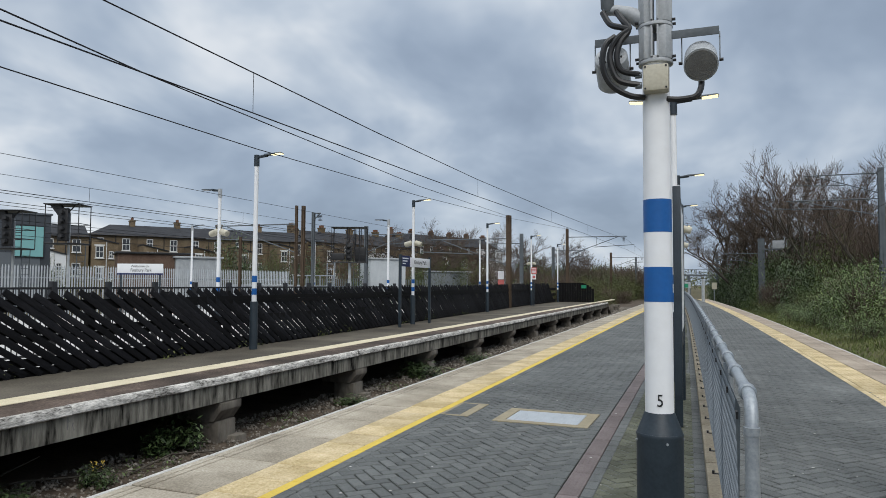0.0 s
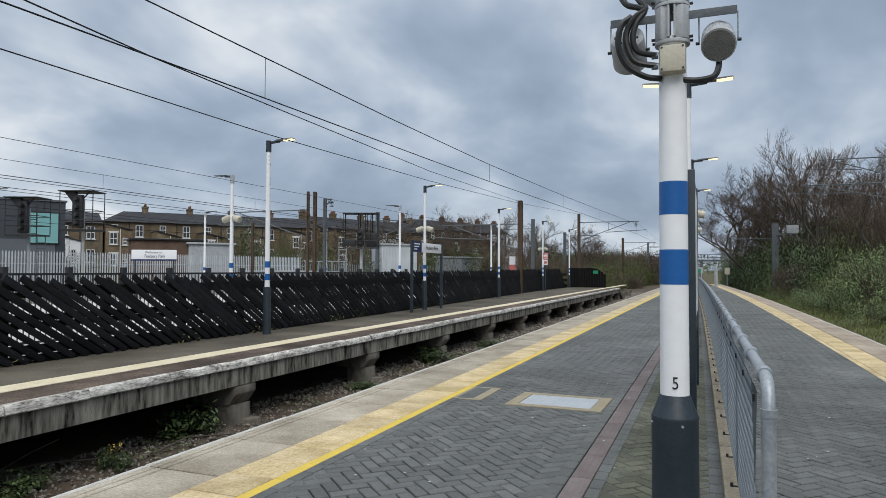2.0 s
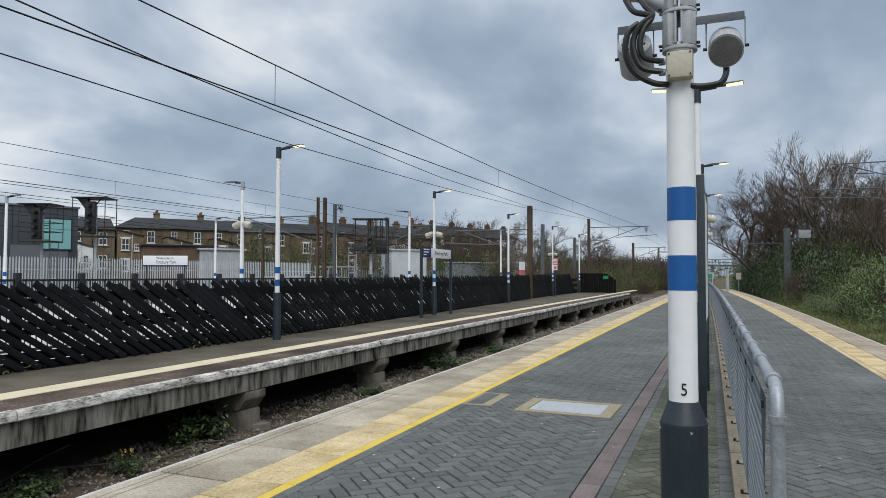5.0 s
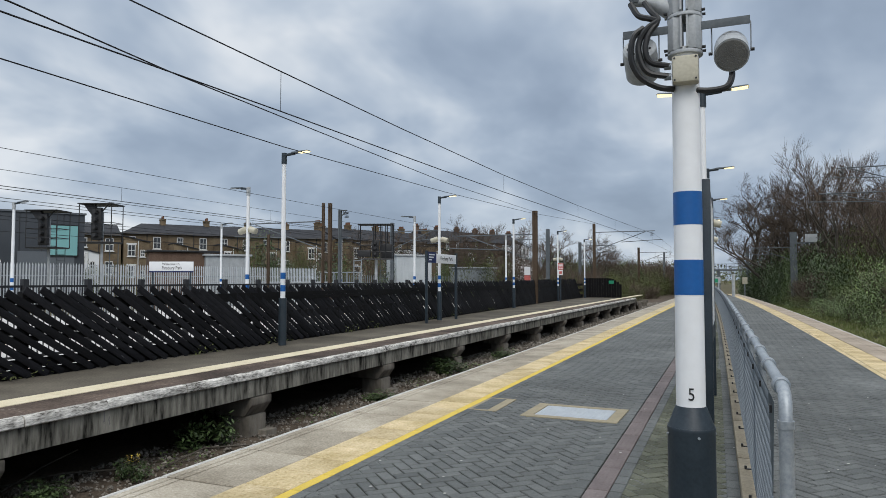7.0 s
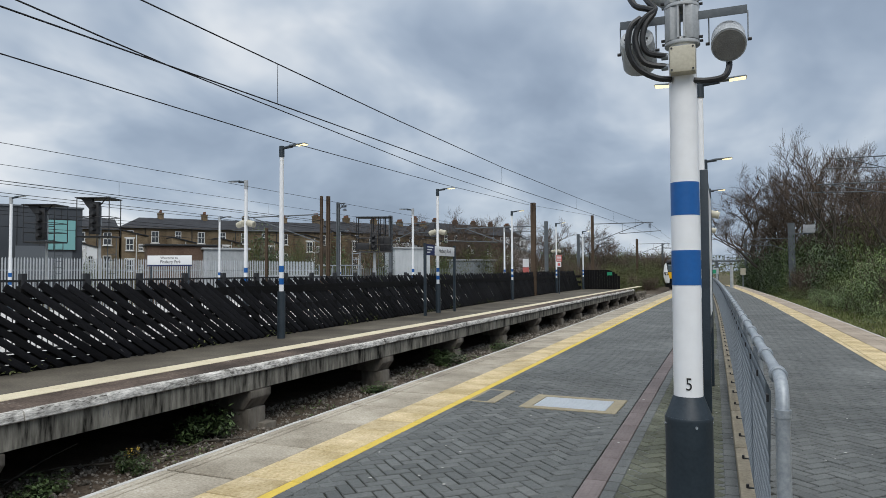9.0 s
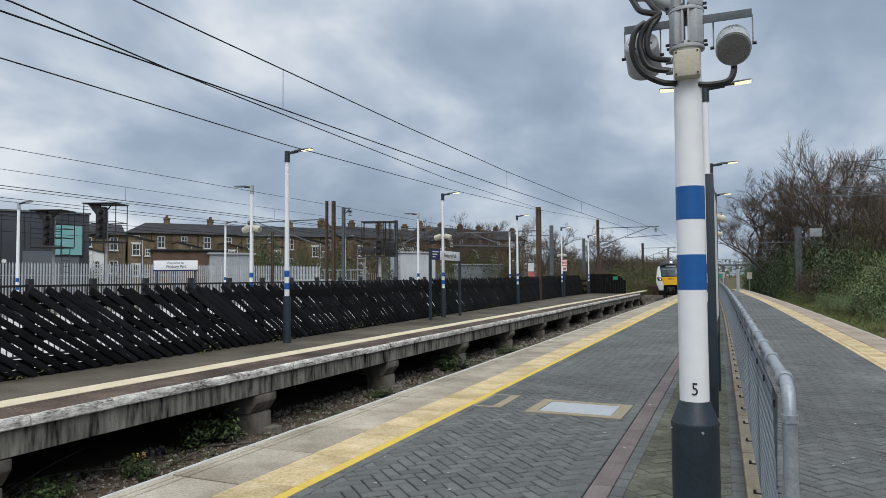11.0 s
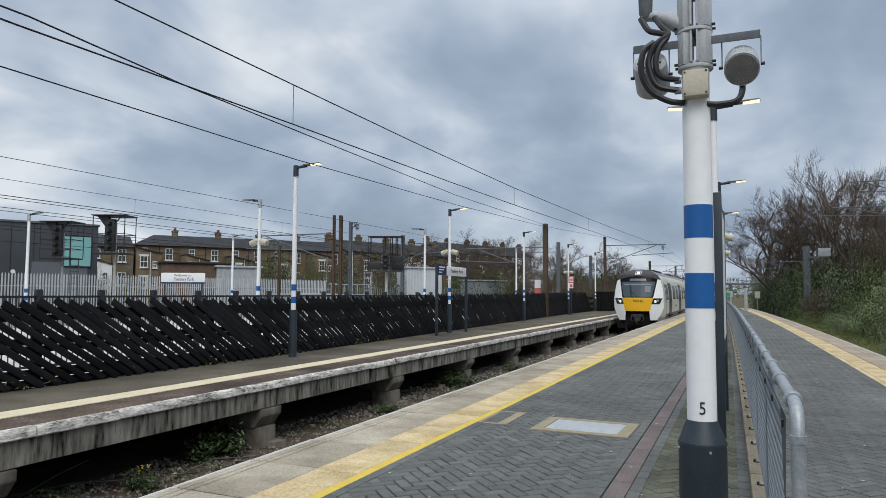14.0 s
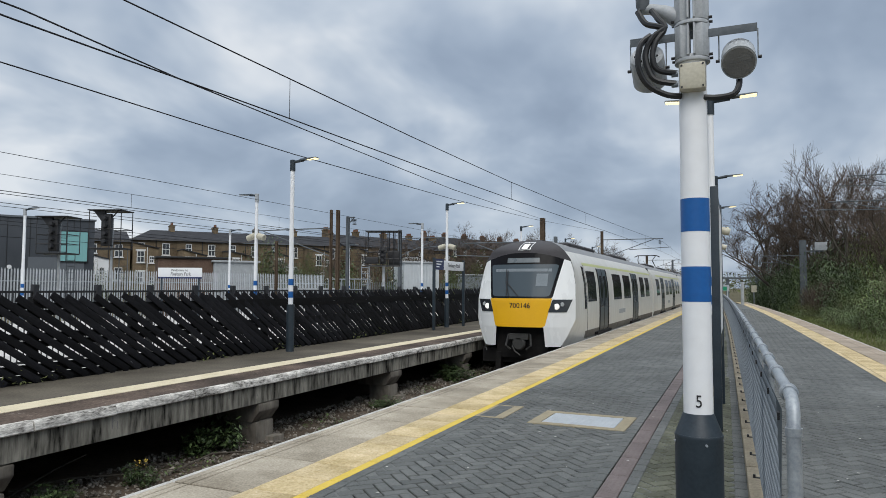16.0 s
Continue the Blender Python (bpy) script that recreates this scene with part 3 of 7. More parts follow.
def build_opposite():
    ys = [-14 + 2 * i for i in range(36)] + [OPP_END]
    s = Shape().grid([[(OPP - 0.11, y, -0.004), (OPP - 9.4, y, -0.004), (OPP - 9.4, y, -0.36), (OPP - 0.11, y, -0.36), (OPP - 0.11, y, -0.004)] for y in ys])
    plat = structure("platform_opposite", s, M_ASPHALT, "old concrete platform on piers with a brown asphalt top", "platform")
    s = Shape().grid([[(-8.10, y, 0.0), (fence_x(y) - 0.15, y, 0.0)] for y in ys])
    part("grey_asphalt", s, M_ASPHALT2, plat)
    s = Shape().grid([[(fence_x(y) - 0.2, y, 0.0), (OPP - 9.35, y, 0.0)] for y in ys])
    part("pale_paving", s, M_CONC, plat)
    far = Shape().grid([[(-17.6, y, -0.9), (-17.6, y, 0.0), (-25.4, y, 0.0), (-25.4, y, -0.9)] for y in ys])
    structure("platform_far", far, M_CONC, "pale concrete platform beyond the fence", "platform")
    rnd = random.Random(3)
    cm = Shape().cbox(0, 0.398, 0.003, 0.897, -0.05, 0.004, 0.003).mesh("cream_slab", M_CREAM)
    for i in range(90):
        part("cream_slab", cm, M_CREAM, plat, m=Matrix.Translation((-8.07, -11 + i * 0.9, rnd.uniform(0, 0.002))))
    # white-edged coping stones, then the stained edge beam
    y, k = -12.0, 0
    variants = [Shape().extrude([(-0.11, 0.008), (-0.11, -0.105), (-0.012, -0.105), (0.0, -0.092), (-0.003, -0.06), (-0.012, -0.02), (-0.026, 0.0), (-0.05, 0.008)], 0.006, w - 0.006).mesh("coping_stone", M_WHITEEDGE) for w in (1.05, 1.18, 1.3)]
    while y < OPP_END - 1:
        i = rnd.randrange(3)
        part("coping_stone", variants[i], M_WHITEEDGE, plat, m=pose(OPP + rnd.uniform(-0.008, 0.008), y, rnd.uniform(-0.006, 0.006), 0, rnd.uniform(-0.4, 0.4), 0))
        y += (1.05, 1.18, 1.3)[i]
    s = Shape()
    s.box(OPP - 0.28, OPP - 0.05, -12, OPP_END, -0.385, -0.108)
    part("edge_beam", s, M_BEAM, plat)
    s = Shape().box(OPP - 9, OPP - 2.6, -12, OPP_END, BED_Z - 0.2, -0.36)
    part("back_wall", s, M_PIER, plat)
    # piers with a corbelled head
    s = Shape()
    s.box(-0.62, -0.14, -0.22, 0.22, BED_Z - 0.1, -0.70)
    s.extrude([(-0.9, -0.40), (-0.06, -0.40), (-0.06, -0.52), (-0.2, -0.70), (-0.9, -0.70)], -0.26, 0.26)
    s.box(-0.5, 0.02, 0.02, 0.30, BED_Z - 0.1, -0.95)
    s.box(-0.75, 0.06, -0.34, 0.36, BED_Z - 0.1, BED_Z + 0.06)
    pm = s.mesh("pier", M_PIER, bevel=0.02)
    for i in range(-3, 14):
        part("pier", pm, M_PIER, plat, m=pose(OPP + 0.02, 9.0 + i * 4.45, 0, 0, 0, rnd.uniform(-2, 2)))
    # ramp at the far end
    s = Shape().add([(OPP, OPP_END, 0), (OPP - 3.9, OPP_END, 0), (OPP - 3.9, OPP_END + 3.2, BED_Z), (OPP, OPP_END + 3.2, BED_Z), (OPP, OPP_END, -0.3), (OPP - 3.9, OPP_END, -0.3), (OPP - 3.9, OPP_END + 2.8, BED_Z - 0.2), (OPP, OPP_END + 2.8, BED_Z - 0.2)],
                    [(0, 1, 2, 3), (7, 6, 5, 4), (0, 3, 7, 4), (1, 5, 6, 2), (3, 2, 6, 7), (0, 4, 5, 1)])
    part("end_ramp", s, M_PIER, plat)


build_opposite()


def build_fence():
    f = thing("timber_fence", "black-stained timber fence of leaning pales over boards, along the platform", "fence", pose(0, 0, 0))
    rnd = random.Random(5)
    lean = radians(58)
    variants = [Shape().box(-w / 2, w / 2, -0.012, 0.012, 0, 1.24 / math.cos(lean)).mesh("pale", M_PALEWOOD_LIT, bevel=0.004) for w in (0.098, 0.106, 0.116)]
    y = -2.0
    while y < 56.3:
        # a pale stands in the plane of the fence and leans back along the platform
        m = Matrix.Translation((fence_x(y) + 0.03 + rnd.uniform(-0.006, 0.006), y, 0.02)) @ Matrix.Rotation(lean + radians(rnd.gauss(0, 0.6)), 4, "X") @ Matrix.Rotation(radians(90), 4, "Z") @ Matrix.Diagonal((1, 1, 1.0 + 0.0042 * max(0.0, y - 6), 1))
        part("pale", variants[rnd.randrange(3)], M_TIMBER, f, m=m)
        y += 0.265 * rnd.uniform(0.96, 1.04)
    for z0, z1 in ((0.0, 0.13), (0.135, 0.27), (0.54, 0.63), (0.635, 0.73), (1.0, 1.085), (1.09, 1.18)):
        for i in range(20):
            y0, y1 = -4 + i * 3.05, -4 + (i + 1) * 3.05
            a, b = fence_x(y0) - 0.005, fence_x(y1) - 0.005
            dz = rnd.uniform(-0.012, 0.012)
            s = Shape().add([(a - 0.03, y0, z0 + dz), (a, y0, z0 + dz), (b, y1, z0 + dz), (b - 0.03, y1, z0 + dz), (a - 0.03, y0, z1 + dz), (a, y0, z1 + dz), (b, y1, z1 + dz), (b - 0.03, y1, z1 + dz)],
                            [(3, 2, 1, 0), (4, 5, 6, 7), (0, 1, 5, 4), (1, 2, 6, 5), (2, 3, 7, 6), (3, 0, 4, 7)])
            part("board", s, M_TIMBER, f)
    pm = Shape().box(-0.06, 0.06, -0.06, 0.06, 0, 1.28).mesh("post", M_TIMBER, bevel=0.008)
    for i in range(33):
        y = -4 + i * 1.83
        part("post", pm, M_TIMBER, f, m=pose(fence_x(y) - 0.10, y, 0))
    # solid end panel
    for i in range(15):
        part("board", Shape().box(-11.0 + i * 0.205, -11.0 + i * 0.205 + 0.195, 56.9, 56.95, 0.02, 1.62 - 0.02 * max(0, i - 9) ** 2), M_TIMBER, f)


build_fence()


def build_fence_weeds():
    """Dry stems and ivy that creep through the foot of the fence."""
    rnd = random.Random(17)
    s = Shape()
    for i in range(900):
        y = rnd.uniform(5, 32)
        if noise.noise((y * 0.8, 3, 1)) < 0.08:
            continue
        c = Vector((fence_x(y) + rnd.uniform(0.04, 0.14), y, abs(rnd.gauss(0, 0.09))))
        a = rnd.random() * 6.28
        u = Vector((math.cos(a), math.sin(a), rnd.uniform(-0.5, 0.9))) * rnd.uniform(0.02, 0.05)
        v = Vector((-math.sin(a), math.cos(a), 0.3)) * rnd.uniform(0.008, 0.02)
        s.add([c - u, c + v, c + u, c - v], [(0, 1, 2, 3)])
    return s


# ======== the near lighting column with loudspeakers ========
def ring(s, x, y, z0, z1, r0, r1=None, n=24):
    s.tube([(x, y, z0), (x, y, z1)], [r0, r0 if r1 is None else r1], n)
    return s


def build_column():
    c = thing("equipment_column", "white steel column with blue bands, loudspeakers and a dark base sleeve", "column", pose(-0.166, 3.43, 0))
    part("shaft", ring(Shape(), 0, 0, 0.84, 1.38, 0.0665, 0.0655), M_WHITEPAINT, c)
    part("blue_band", ring(Shape(), 0, 0, 1.38, 1.545, 0.0665, 0.0663, 32), M_BLUE, c, "blue painted band")
    part("white_band", ring(Shape(), 0, 0, 1.545, 1.711, 0.0650), M_WHITEPAINT, c)
    part("blue_band", ring(Shape(), 0, 0, 1.711, 1.868, 0.0660, 0.0658, 32), M_BLUE, c, "blue painted band")
    part("shaft", ring(Shape(), 0, 0, 1.868, 2.56, 0.0645, 0.063), M_WHITEPAINT, c)
    s = Shape()
    s.tube([(0, 0, 0), (0, 0, 0.745), (0, 0, 0.757), (0, 0, 0.765)], [0.107, 0.107, 0.110, 0.107], 36)
    s.tube([(0, 0, 0.765), (0, 0, 0.86)], [0.105, 0.069], 36)
    s.tube([(0, 0, 0.0), (0, 0, 0.012)], [0.135, 0.13], 24)
    part("base_sleeve", s, M_SLEEVE, c, "dark slate-grey base sleeve with a cone")
    for a in (-70, 20, 200):
        p = Vector((math.cos(radians(a)), math.sin(radians(a)), 0))
        part("bolt", Shape().tube([p * 0.104 + Vector((0, 0, 0.73)), p * 0.114 + Vector((0, 0, 0.73))], 0.006, 8), M_GALV, c)
    # "5" faces the viewer's side of the platform
    a = radians(-88)
    words("5", 0.082, M_BLACK, c, Matrix.Translation((0.068 * math.cos(a) + 0.004, 0.068 * math.sin(a), 0.918)) @ Matrix.Rotation(a + radians(90), 4, "Z") @ Matrix.Rotation(radians(90), 4, "X"), "number", 0.001, squeeze=0.8)
    # clamped casing round the top of the shaft
    for z0, z1 in ((2.545, 2.705), (2.725, 2.90), (2.92, 3.3)):
        for sx in (-1, 1):
            s = Shape().extrude([(sx * 0.008, -0.066), (sx * 0.05, -0.066), (sx * 0.078, -0.03), (sx * 0.078, 0.03), (sx * 0.05, 0.066), (sx * 0.008, 0.066)], z0, z1, Matrix.Rotation(radians(90), 4, "X") @ Matrix.Diagonal((1, 1, -1, 1)))
            part("casing", s, M_GREYPAINT, c, bevel=0.004)
        s = Shape()
        for sx in (-1, 1):
            s.box(sx * 0.014 - 0.004, sx * 0.014 + 0.004, -0.085, -0.06, z0 + 0.005, z1 - 0.005)
        part("flange", s, M_GREYPAINT, c)
    for z in (2.535, 2.715, 2.91):
        part("clamp", ring(Shape(), 0, 0, z - 0.009, z + 0.009, 0.082, 0.080), M_GREYPAINT, c, bevel=0.004)
        for sx in (-1, 1):
            for yy in (-0.03, 0.03):
                part("bolt", Shape().tube([(sx * 0.078, yy, z + 0.02), (sx * 0.094, yy, z + 0.02)], 0.007, 6), M_BLACK, c)
    # loudspeaker bar across the column
    s = Shape().extrude([(-0.03, 2.665), (0.03, 2.637), (0.034, 2.637), (0.034, 2.677), (-0.03, 2.677)], -0.287, 0.287, Matrix.Rotation(radians(-90), 4, "Z"))
    part("speaker_bar", s, M_GSTEEL, c, bevel=0.002)
    for sx, face in ((1, -1), (-1, 1)):
        x = 0.205 * sx
        mid = Vector((x, 0.0, 2.53))
        d = Vector((0, face, -0.62)).normalized()
        a, b = mid - d * (0.095 if face < 0 else 0.09), mid + d * 0.085
        s = Shape().tube([a, a + d * 0.012, a + d * 0.03, b - d * 0.012, b], [0.066, 0.078, 0.080, 0.082, 0.082] if face > 0 else [0.064, 0.073, 0.075, 0.077, 0.077], 32)
        if face > 0:
            for k in range(18):
                q = 2 * math.pi * k / 18
                up = d.cross(Vector((1, 0, 0)))
                o = Vector((1, 0, 0)) * math.cos(q) * 0.077 + up * math.sin(q) * 0.077
                s.tube([a + d * 0.05 + o, b - d * 0.01 + o], 0.005, 5)
        sp = part("loudspeaker", s, M_GREYPAINT, c, "white cylindrical loudspeaker on a wire yoke")
        part("grille", Shape().tube([b, b + d * 0.003], [0.071, 0.069], 32), M_GRILLE, sp, "grey mesh grille")
        for k in (-1, 1):
            part("yoke", Shape().tube([(x + k * 0.085, 0, 2.66), (x + k * 0.085, 0.0, 2.52)], 0.0035, 6), M_GALV, sp)
            part("pivot", Shape().tube([(x + k * 0.082, 0, 2.525), (x + k * 0.100, 0, 2.525)], 0.008, 8), M_BLACK, sp)
        if face > 0:
            for q in (0.4, 2.0, 2.9, 4.7):
                up = d.cross(Vector((1, 0, 0)))
                o = Vector((1, 0, 0)) * math.cos(q) * 0.055 + up * math.sin(q) * 0.055
                part("screw", Shape().tube([a + o, a + o - d * 0.006], 0.005, 6), M_BLACK, sp)
    # junction box on the front of the shaft
    part("junction_box", Shape().box(-0.052, 0.062, -0.125, -0.05, 2.372, 2.497), M_BEIGE, c, "aged beige junction box", bevel=0.008)
    for x in (-0.042, 0.052):
        for z in (2.383, 2.486):
            part("screw", Shape().tube([(x, -0.124, z), (x, -0.128, z)], 0.005, 6), M_BLACK, c)

    # cables
    def curve(pts, r, n=5):
        out = []
        P_ = [Vector(p) for p in pts]
        P_ = [P_[0] * 2 - P_[1]] + P_ + [P_[-1] * 2 - P_[-2]]
        for i in range(1, len(P_) - 2):
            for k in range(n):
                t = k / n
                a, b, q, e = P_[i - 1:i + 3]
                out.append(0.5 * ((2 * b) + (q - a) * t + (2 * a - 5 * b + 4 * q - e) * t * t + (3 * b - a - 3 * q + e) * t ** 3))
        out.append(P_[-2])
        return Shape().tube(out, r, 8)
    for pts in ([(-0.245, -0.06, 2.80), (-0.205, -0.09, 2.725), (-0.15, -0.11, 2.695), (-0.118, -0.11, 2.675), (-0.155, -0.12, 2.62), (-0.172, -0.12, 2.55), (-0.15, -0.11, 2.485), (-0.062, -0.085, 2.462)],
                [(-0.18, -0.05, 2.80), (-0.145, -0.09, 2.735), (-0.115, -0.11, 2.685), (-0.165, -0.12, 2.645), (-0.198, -0.12, 2.59), (-0.203, -0.12, 2.53), (-0.165, -0.11, 2.44), (-0.062, -0.085, 2.412)],
                [(-0.18, -0.11, 2.655), (-0.225, -0.13, 2.61), (-0.238, -0.13, 2.51), (-0.20, -0.11, 2.42), (-0.12, -0.08, 2.37), (-0.05, -0.05, 2.36)],
                [(0.05, -0.03, 2.35), (0.11, -0.03, 2.343), (0.18, -0.03, 2.352), (0.205, -0.01, 2.40), (0.205, 0.0, 2.46)]):
        part("cable", curve(pts, 0.0145), M_CABLE, c, "thick black rubber cable")
    for z in (2.412, 2.462):
        part("gland", Shape().tube([(-0.09, -0.085, z), (-0.06, -0.085, z)], 0.016, 10), M_GALV, c)
    # camera arm reaching out at the top
    s = Shape().tube([(-0.06, 0, 2.76), (-0.13, -0.01, 2.80), (-0.19, -0.02, 2.82), (-0.245, -0.03, 2.82)], [0.045, 0.034, 0.026, 0.022], 12)
    part("camera_arm", s, M_GREYPAINT, c)
    s = Shape().tube([(-0.225, -0.03, 2.81), (-0.225, -0.03, 2.835), (-0.225, -0.03, 2.95)], [0.022, 0.032, 0.036], 16)
    part("camera_housing", s, M_GSTEEL, c, "dark surveillance camera housing")


build_column()


# ======== platform lamps ========
def lamp_post(name, label, m, heads=(1,), top=4.33, lit=True, speaker=0, sleeve=1.05, bands=True, group="platform lamps"):
    p = thing(name, label, "lamp post", m, group)
    part("pole", ring(Shape(), 0, 0, sleeve, top, 0.056, 0.046, 12), M_WHITEPAINT, p)
    part("sleeve", ring(Shape(), 0, 0, 0, sleeve, 0.09, 0.088, 14), M_SLEEVE, p, "dark slate base sleeve")
    if bands:
        for z in (1.20, 1.48):
            part("band", ring(Shape(), 0, 0, z, z + 0.14, 0.059, 0.058, 12), M_BLUE, p, "blue painted band")
    part("cap", ring(Shape(), 0, 0, top - 0.2, top + 0.05, 0.062, 0.06, 10), M_SLEEVE if lit else M_GREYPAINT, p)
    for h in heads:
        s = Shape()
        s.tube([(0.04 * h, 0, top), (0.28 * h, 0, top + 0.03)], [0.03, 0.04], 8)
        s.add([(0.22 * h, -0.06, top + 0.02), (0.22 * h, 0.06, top + 0.02), (0.66 * h, 0.085, top + 0.05), (0.66 * h, -0.085, top + 0.05), (0.22 * h, -0.04, top + 0.06), (0.22 * h, 0.04, top + 0.06), (0.64 * h, 0.05, top + 0.075), (0.64 * h, -0.05, top + 0.075)],
              [(3, 2, 1, 0), (4, 5, 6, 7), (0, 1, 5, 4), (1, 2, 6, 5), (2, 3, 7, 6), (3, 0, 4, 7)])
        hd = part("lamp_head", s, M_SLEEVE, p, "flat dark lamp head")
        s = Shape().add([(0.42 * h, -0.06, top + 0.022), (0.42 * h, 0.06, top + 0.022), (0.65 * h, 0.075, top + 0.036), (0.65 * h, -0.075, top + 0.036), (0.42 * h, -0.06, top + 0.034), (0.42 * h, 0.06, top + 0.034), (0.65 * h, 0.075, top + 0.05), (0.65 * h, -0.075, top + 0.05)],
                        [(3, 2, 1, 0), (4, 5, 6, 7), (0, 1, 5, 4), (1, 2, 6, 5), (2, 3, 7, 6), (3, 0, 4, 7)])
        part("lens", s, M_LED if lit else M_GREYPAINT, hd, "lit warm white lens" if lit else "unlit lens")
    if speaker:
        for sx in ((-1, 1) if speaker == 2 else (1,)):
            s = Shape().tube([(sx * 0.06, 0, 2.93), (sx * 0.09, 0, 2.94), (sx * 0.31, 0, 2.88), (sx * 0.32, 0, 2.877)], [0.04, 0.098, 0.092, 0.08], 14)
            part("loudspeaker", s, M_BEIGE, p, "cream cylindrical loudspeaker")
    return p


def build_lamps():
    lab = "white banded lamp post with lit head, on dark sleeve"
    for i, (x, y) in enumerate(((-9.18, 12.67), (-9.62, 22.7), (-10.3, 34.3), (-10.8, 46.6), (-10.85, 56.5))):
        lamp_post("lamp_post", lab, pose(x, y, 0, 0, 0, 0), (1,), (4.27, 4.45, 4.62, 4.82, 4.8)[i], True, 2 if i in (1, 3) else 0)
    for x, y, hd, sp in ((-0.30, 11.0, (1, -1), 0), (-0.42, 18.8, (1,), 1), (-0.58, 26.0, (1,), 1), (-0.9, 35.0, (1,), 0)):
        lamp_post("lamp_post", "slim grey lamp post with lit heads beside the railing", pose(x, y, 0), hd, 4.29, True, sp)
    lab = "white banded lamp post with an unlit head beyond the fence"
    for x, y, sp in ((-13.0, 16.2, 2), (-12.3, 26.3, 0), (-12.5, 40, 0), (-23.2, 16.2, 0), (-22.6, 26.2, 0), (-23.0, 38.0, 0)):
        z = 0 if x > -16 else -0.1
        lamp_post("lamp_post", lab, pose(x, y, z, 0, 0, 175 if x > -13.1 and y < 30 else 0), (1,), 4.15 - z, False, sp)


build_lamps()


# ======== railing down the middle of our platform ========
def build_railing():
    r = thing("railing", "galvanised tube railing with mesh infill on a tan kerb", "railing", pose(0, 0, 0))
    ys = [2.93 + 1.5 * i for i in range(45)]
    pts = [(rail_x(2.86), 2.86, 0.90), (rail_x(2.86), 2.87, 0.98), (rail_x(2.9), 2.90, 1.015), (rail_x(3.0), 2.97, 1.03)] + [(rail_x(y), y, 1.03) for y in np.arange(3.4, 70, 1.0)]
    part("top_rail", Shape().tube(pts, 0.025, 12), M_GALV, r)
    part("bottom_rail", Shape().tube([(rail_x(y) - 0.02, y, 0.17) for y in np.arange(2.9, 70, 1.0)], 0.014, 8), M_GALV, r)
    s = ring(Shape(), 0, 0, 0.0, 1.0, 0.029, 0.029, 12)
    pm = s.mesh("post", M_GALV)
    cm = Shape().tube([(0, -0.035, 1.03), (0, -0.03, 1.03), (0, 0.03, 1.03), (0, 0.035, 1.03)], [0.030, 0.035, 0.035, 0.030], 14).mesh("coupler", M_GALV)
    bm_ = Shape().box(-0.018, 0.04, -0.009, 0.009, 0.09, 0.097).tube([(-0.02, 0, 0.09), (-0.02, 0, 0.115)], 0.009, 8).mesh("foot_bracket", M_BLACK)
    part("post", ring(Shape(), rail_x(2.86), 2.86, 0, 0.91, 0.0262, 0.0262, 16), M_GALV, r)
    part("elbow_collar", ring(Shape(), rail_x(2.86), 2.86, 0.895, 0.925, 0.030, 0.030, 16), M_GALV, r)
    for i, y in enumerate(ys[1:]):
        part("post", pm, M_GALV, r, m=pose(rail_x(y) + 0.0, y, 0))
    for i in range(90):
        y = 3.05 + i * 0.72
        part("coupler", cm, M_GALV, r, m=pose(rail_x(y), y, 0))
        part("foot_bracket", bm_, M_BLACK, r, m=pose(rail_x(y) - 0.045, y + 0.2, 0))
        part("clip", Shape().box(-0.045, -0.03, -0.02, 0.02, 0.92, 0.95).mesh("clip", M_BLACK) if i == 0 else bpy.data.meshes["clip"], M_BLACK, r, m=pose(rail_x(y), y, 0))
    s = Shape()
    for sgn in (-1, 1):
        y = 2.95
        while y < 60:
            dy = 0.30 * sgn
            y0 = y if sgn > 0 else y + 0.30
            x0, x1 = rail_x(y0) - 0.035, rail_x(y0 + dy) - 0.035
            w = 0.0022
            s.add([(x0 - w, y0 - w, 0.17), (x0 + w, y0 - w, 0.17), (x0, y0 + w, 0.17), (x1 - w, y0 + dy - w, 0.98), (x1 + w, y0 + dy - w, 0.98), (x1, y0 + dy + w, 0.98)], [(0, 1, 4, 3), (1, 2, 5, 4), (2, 0, 3, 5)])
            y += 0.042 if y < 20 else 0.06
    o = part("mesh_infill", s, M_MESH, r, "woven wire mesh")
    tagged(o, kind="stuff")
    k = Shape().box(-0.098, 0.045, 0.01, 1.49, -0.02, 0.09).mesh("kerb_unit", M_KERB, bevel=0.012)
    for i in range(44):
        y = 2.75 + i * 1.5
        part("kerb_unit", k, M_KERB, r, m=pose(rail_x(y + 0.75), y, 0, 0, 0, math.degrees(math.atan2(rail_x(y) - rail_x(y + 1.5), 1.5))))


build_railing()


def build_board():
    b = thing("information_board", "tall dark-framed notice board on two posts", "notice board", pose(-0.185, 7.55, 0))
    for y in (0.0, 1.75):
        part("post", Shape().box(-0.035, 0.045, y - 0.05, y + 0.05, 0, 2.5), M_SLEEVE, b, bevel=0.008)
    part("panel", Shape().box(-0.035, 0.035, 0.06, 1.69, 0.75, 2.45), M_SLEEVE, b, bevel=0.005)
    for x in (0.037, -0.037):
        part("poster", Shape().box(x - 0.002, x + 0.002, 0.12, 1.63, 0.95, 2.35), M_WHITEPAINT, b, "white notice under a clear cover")


build_board()


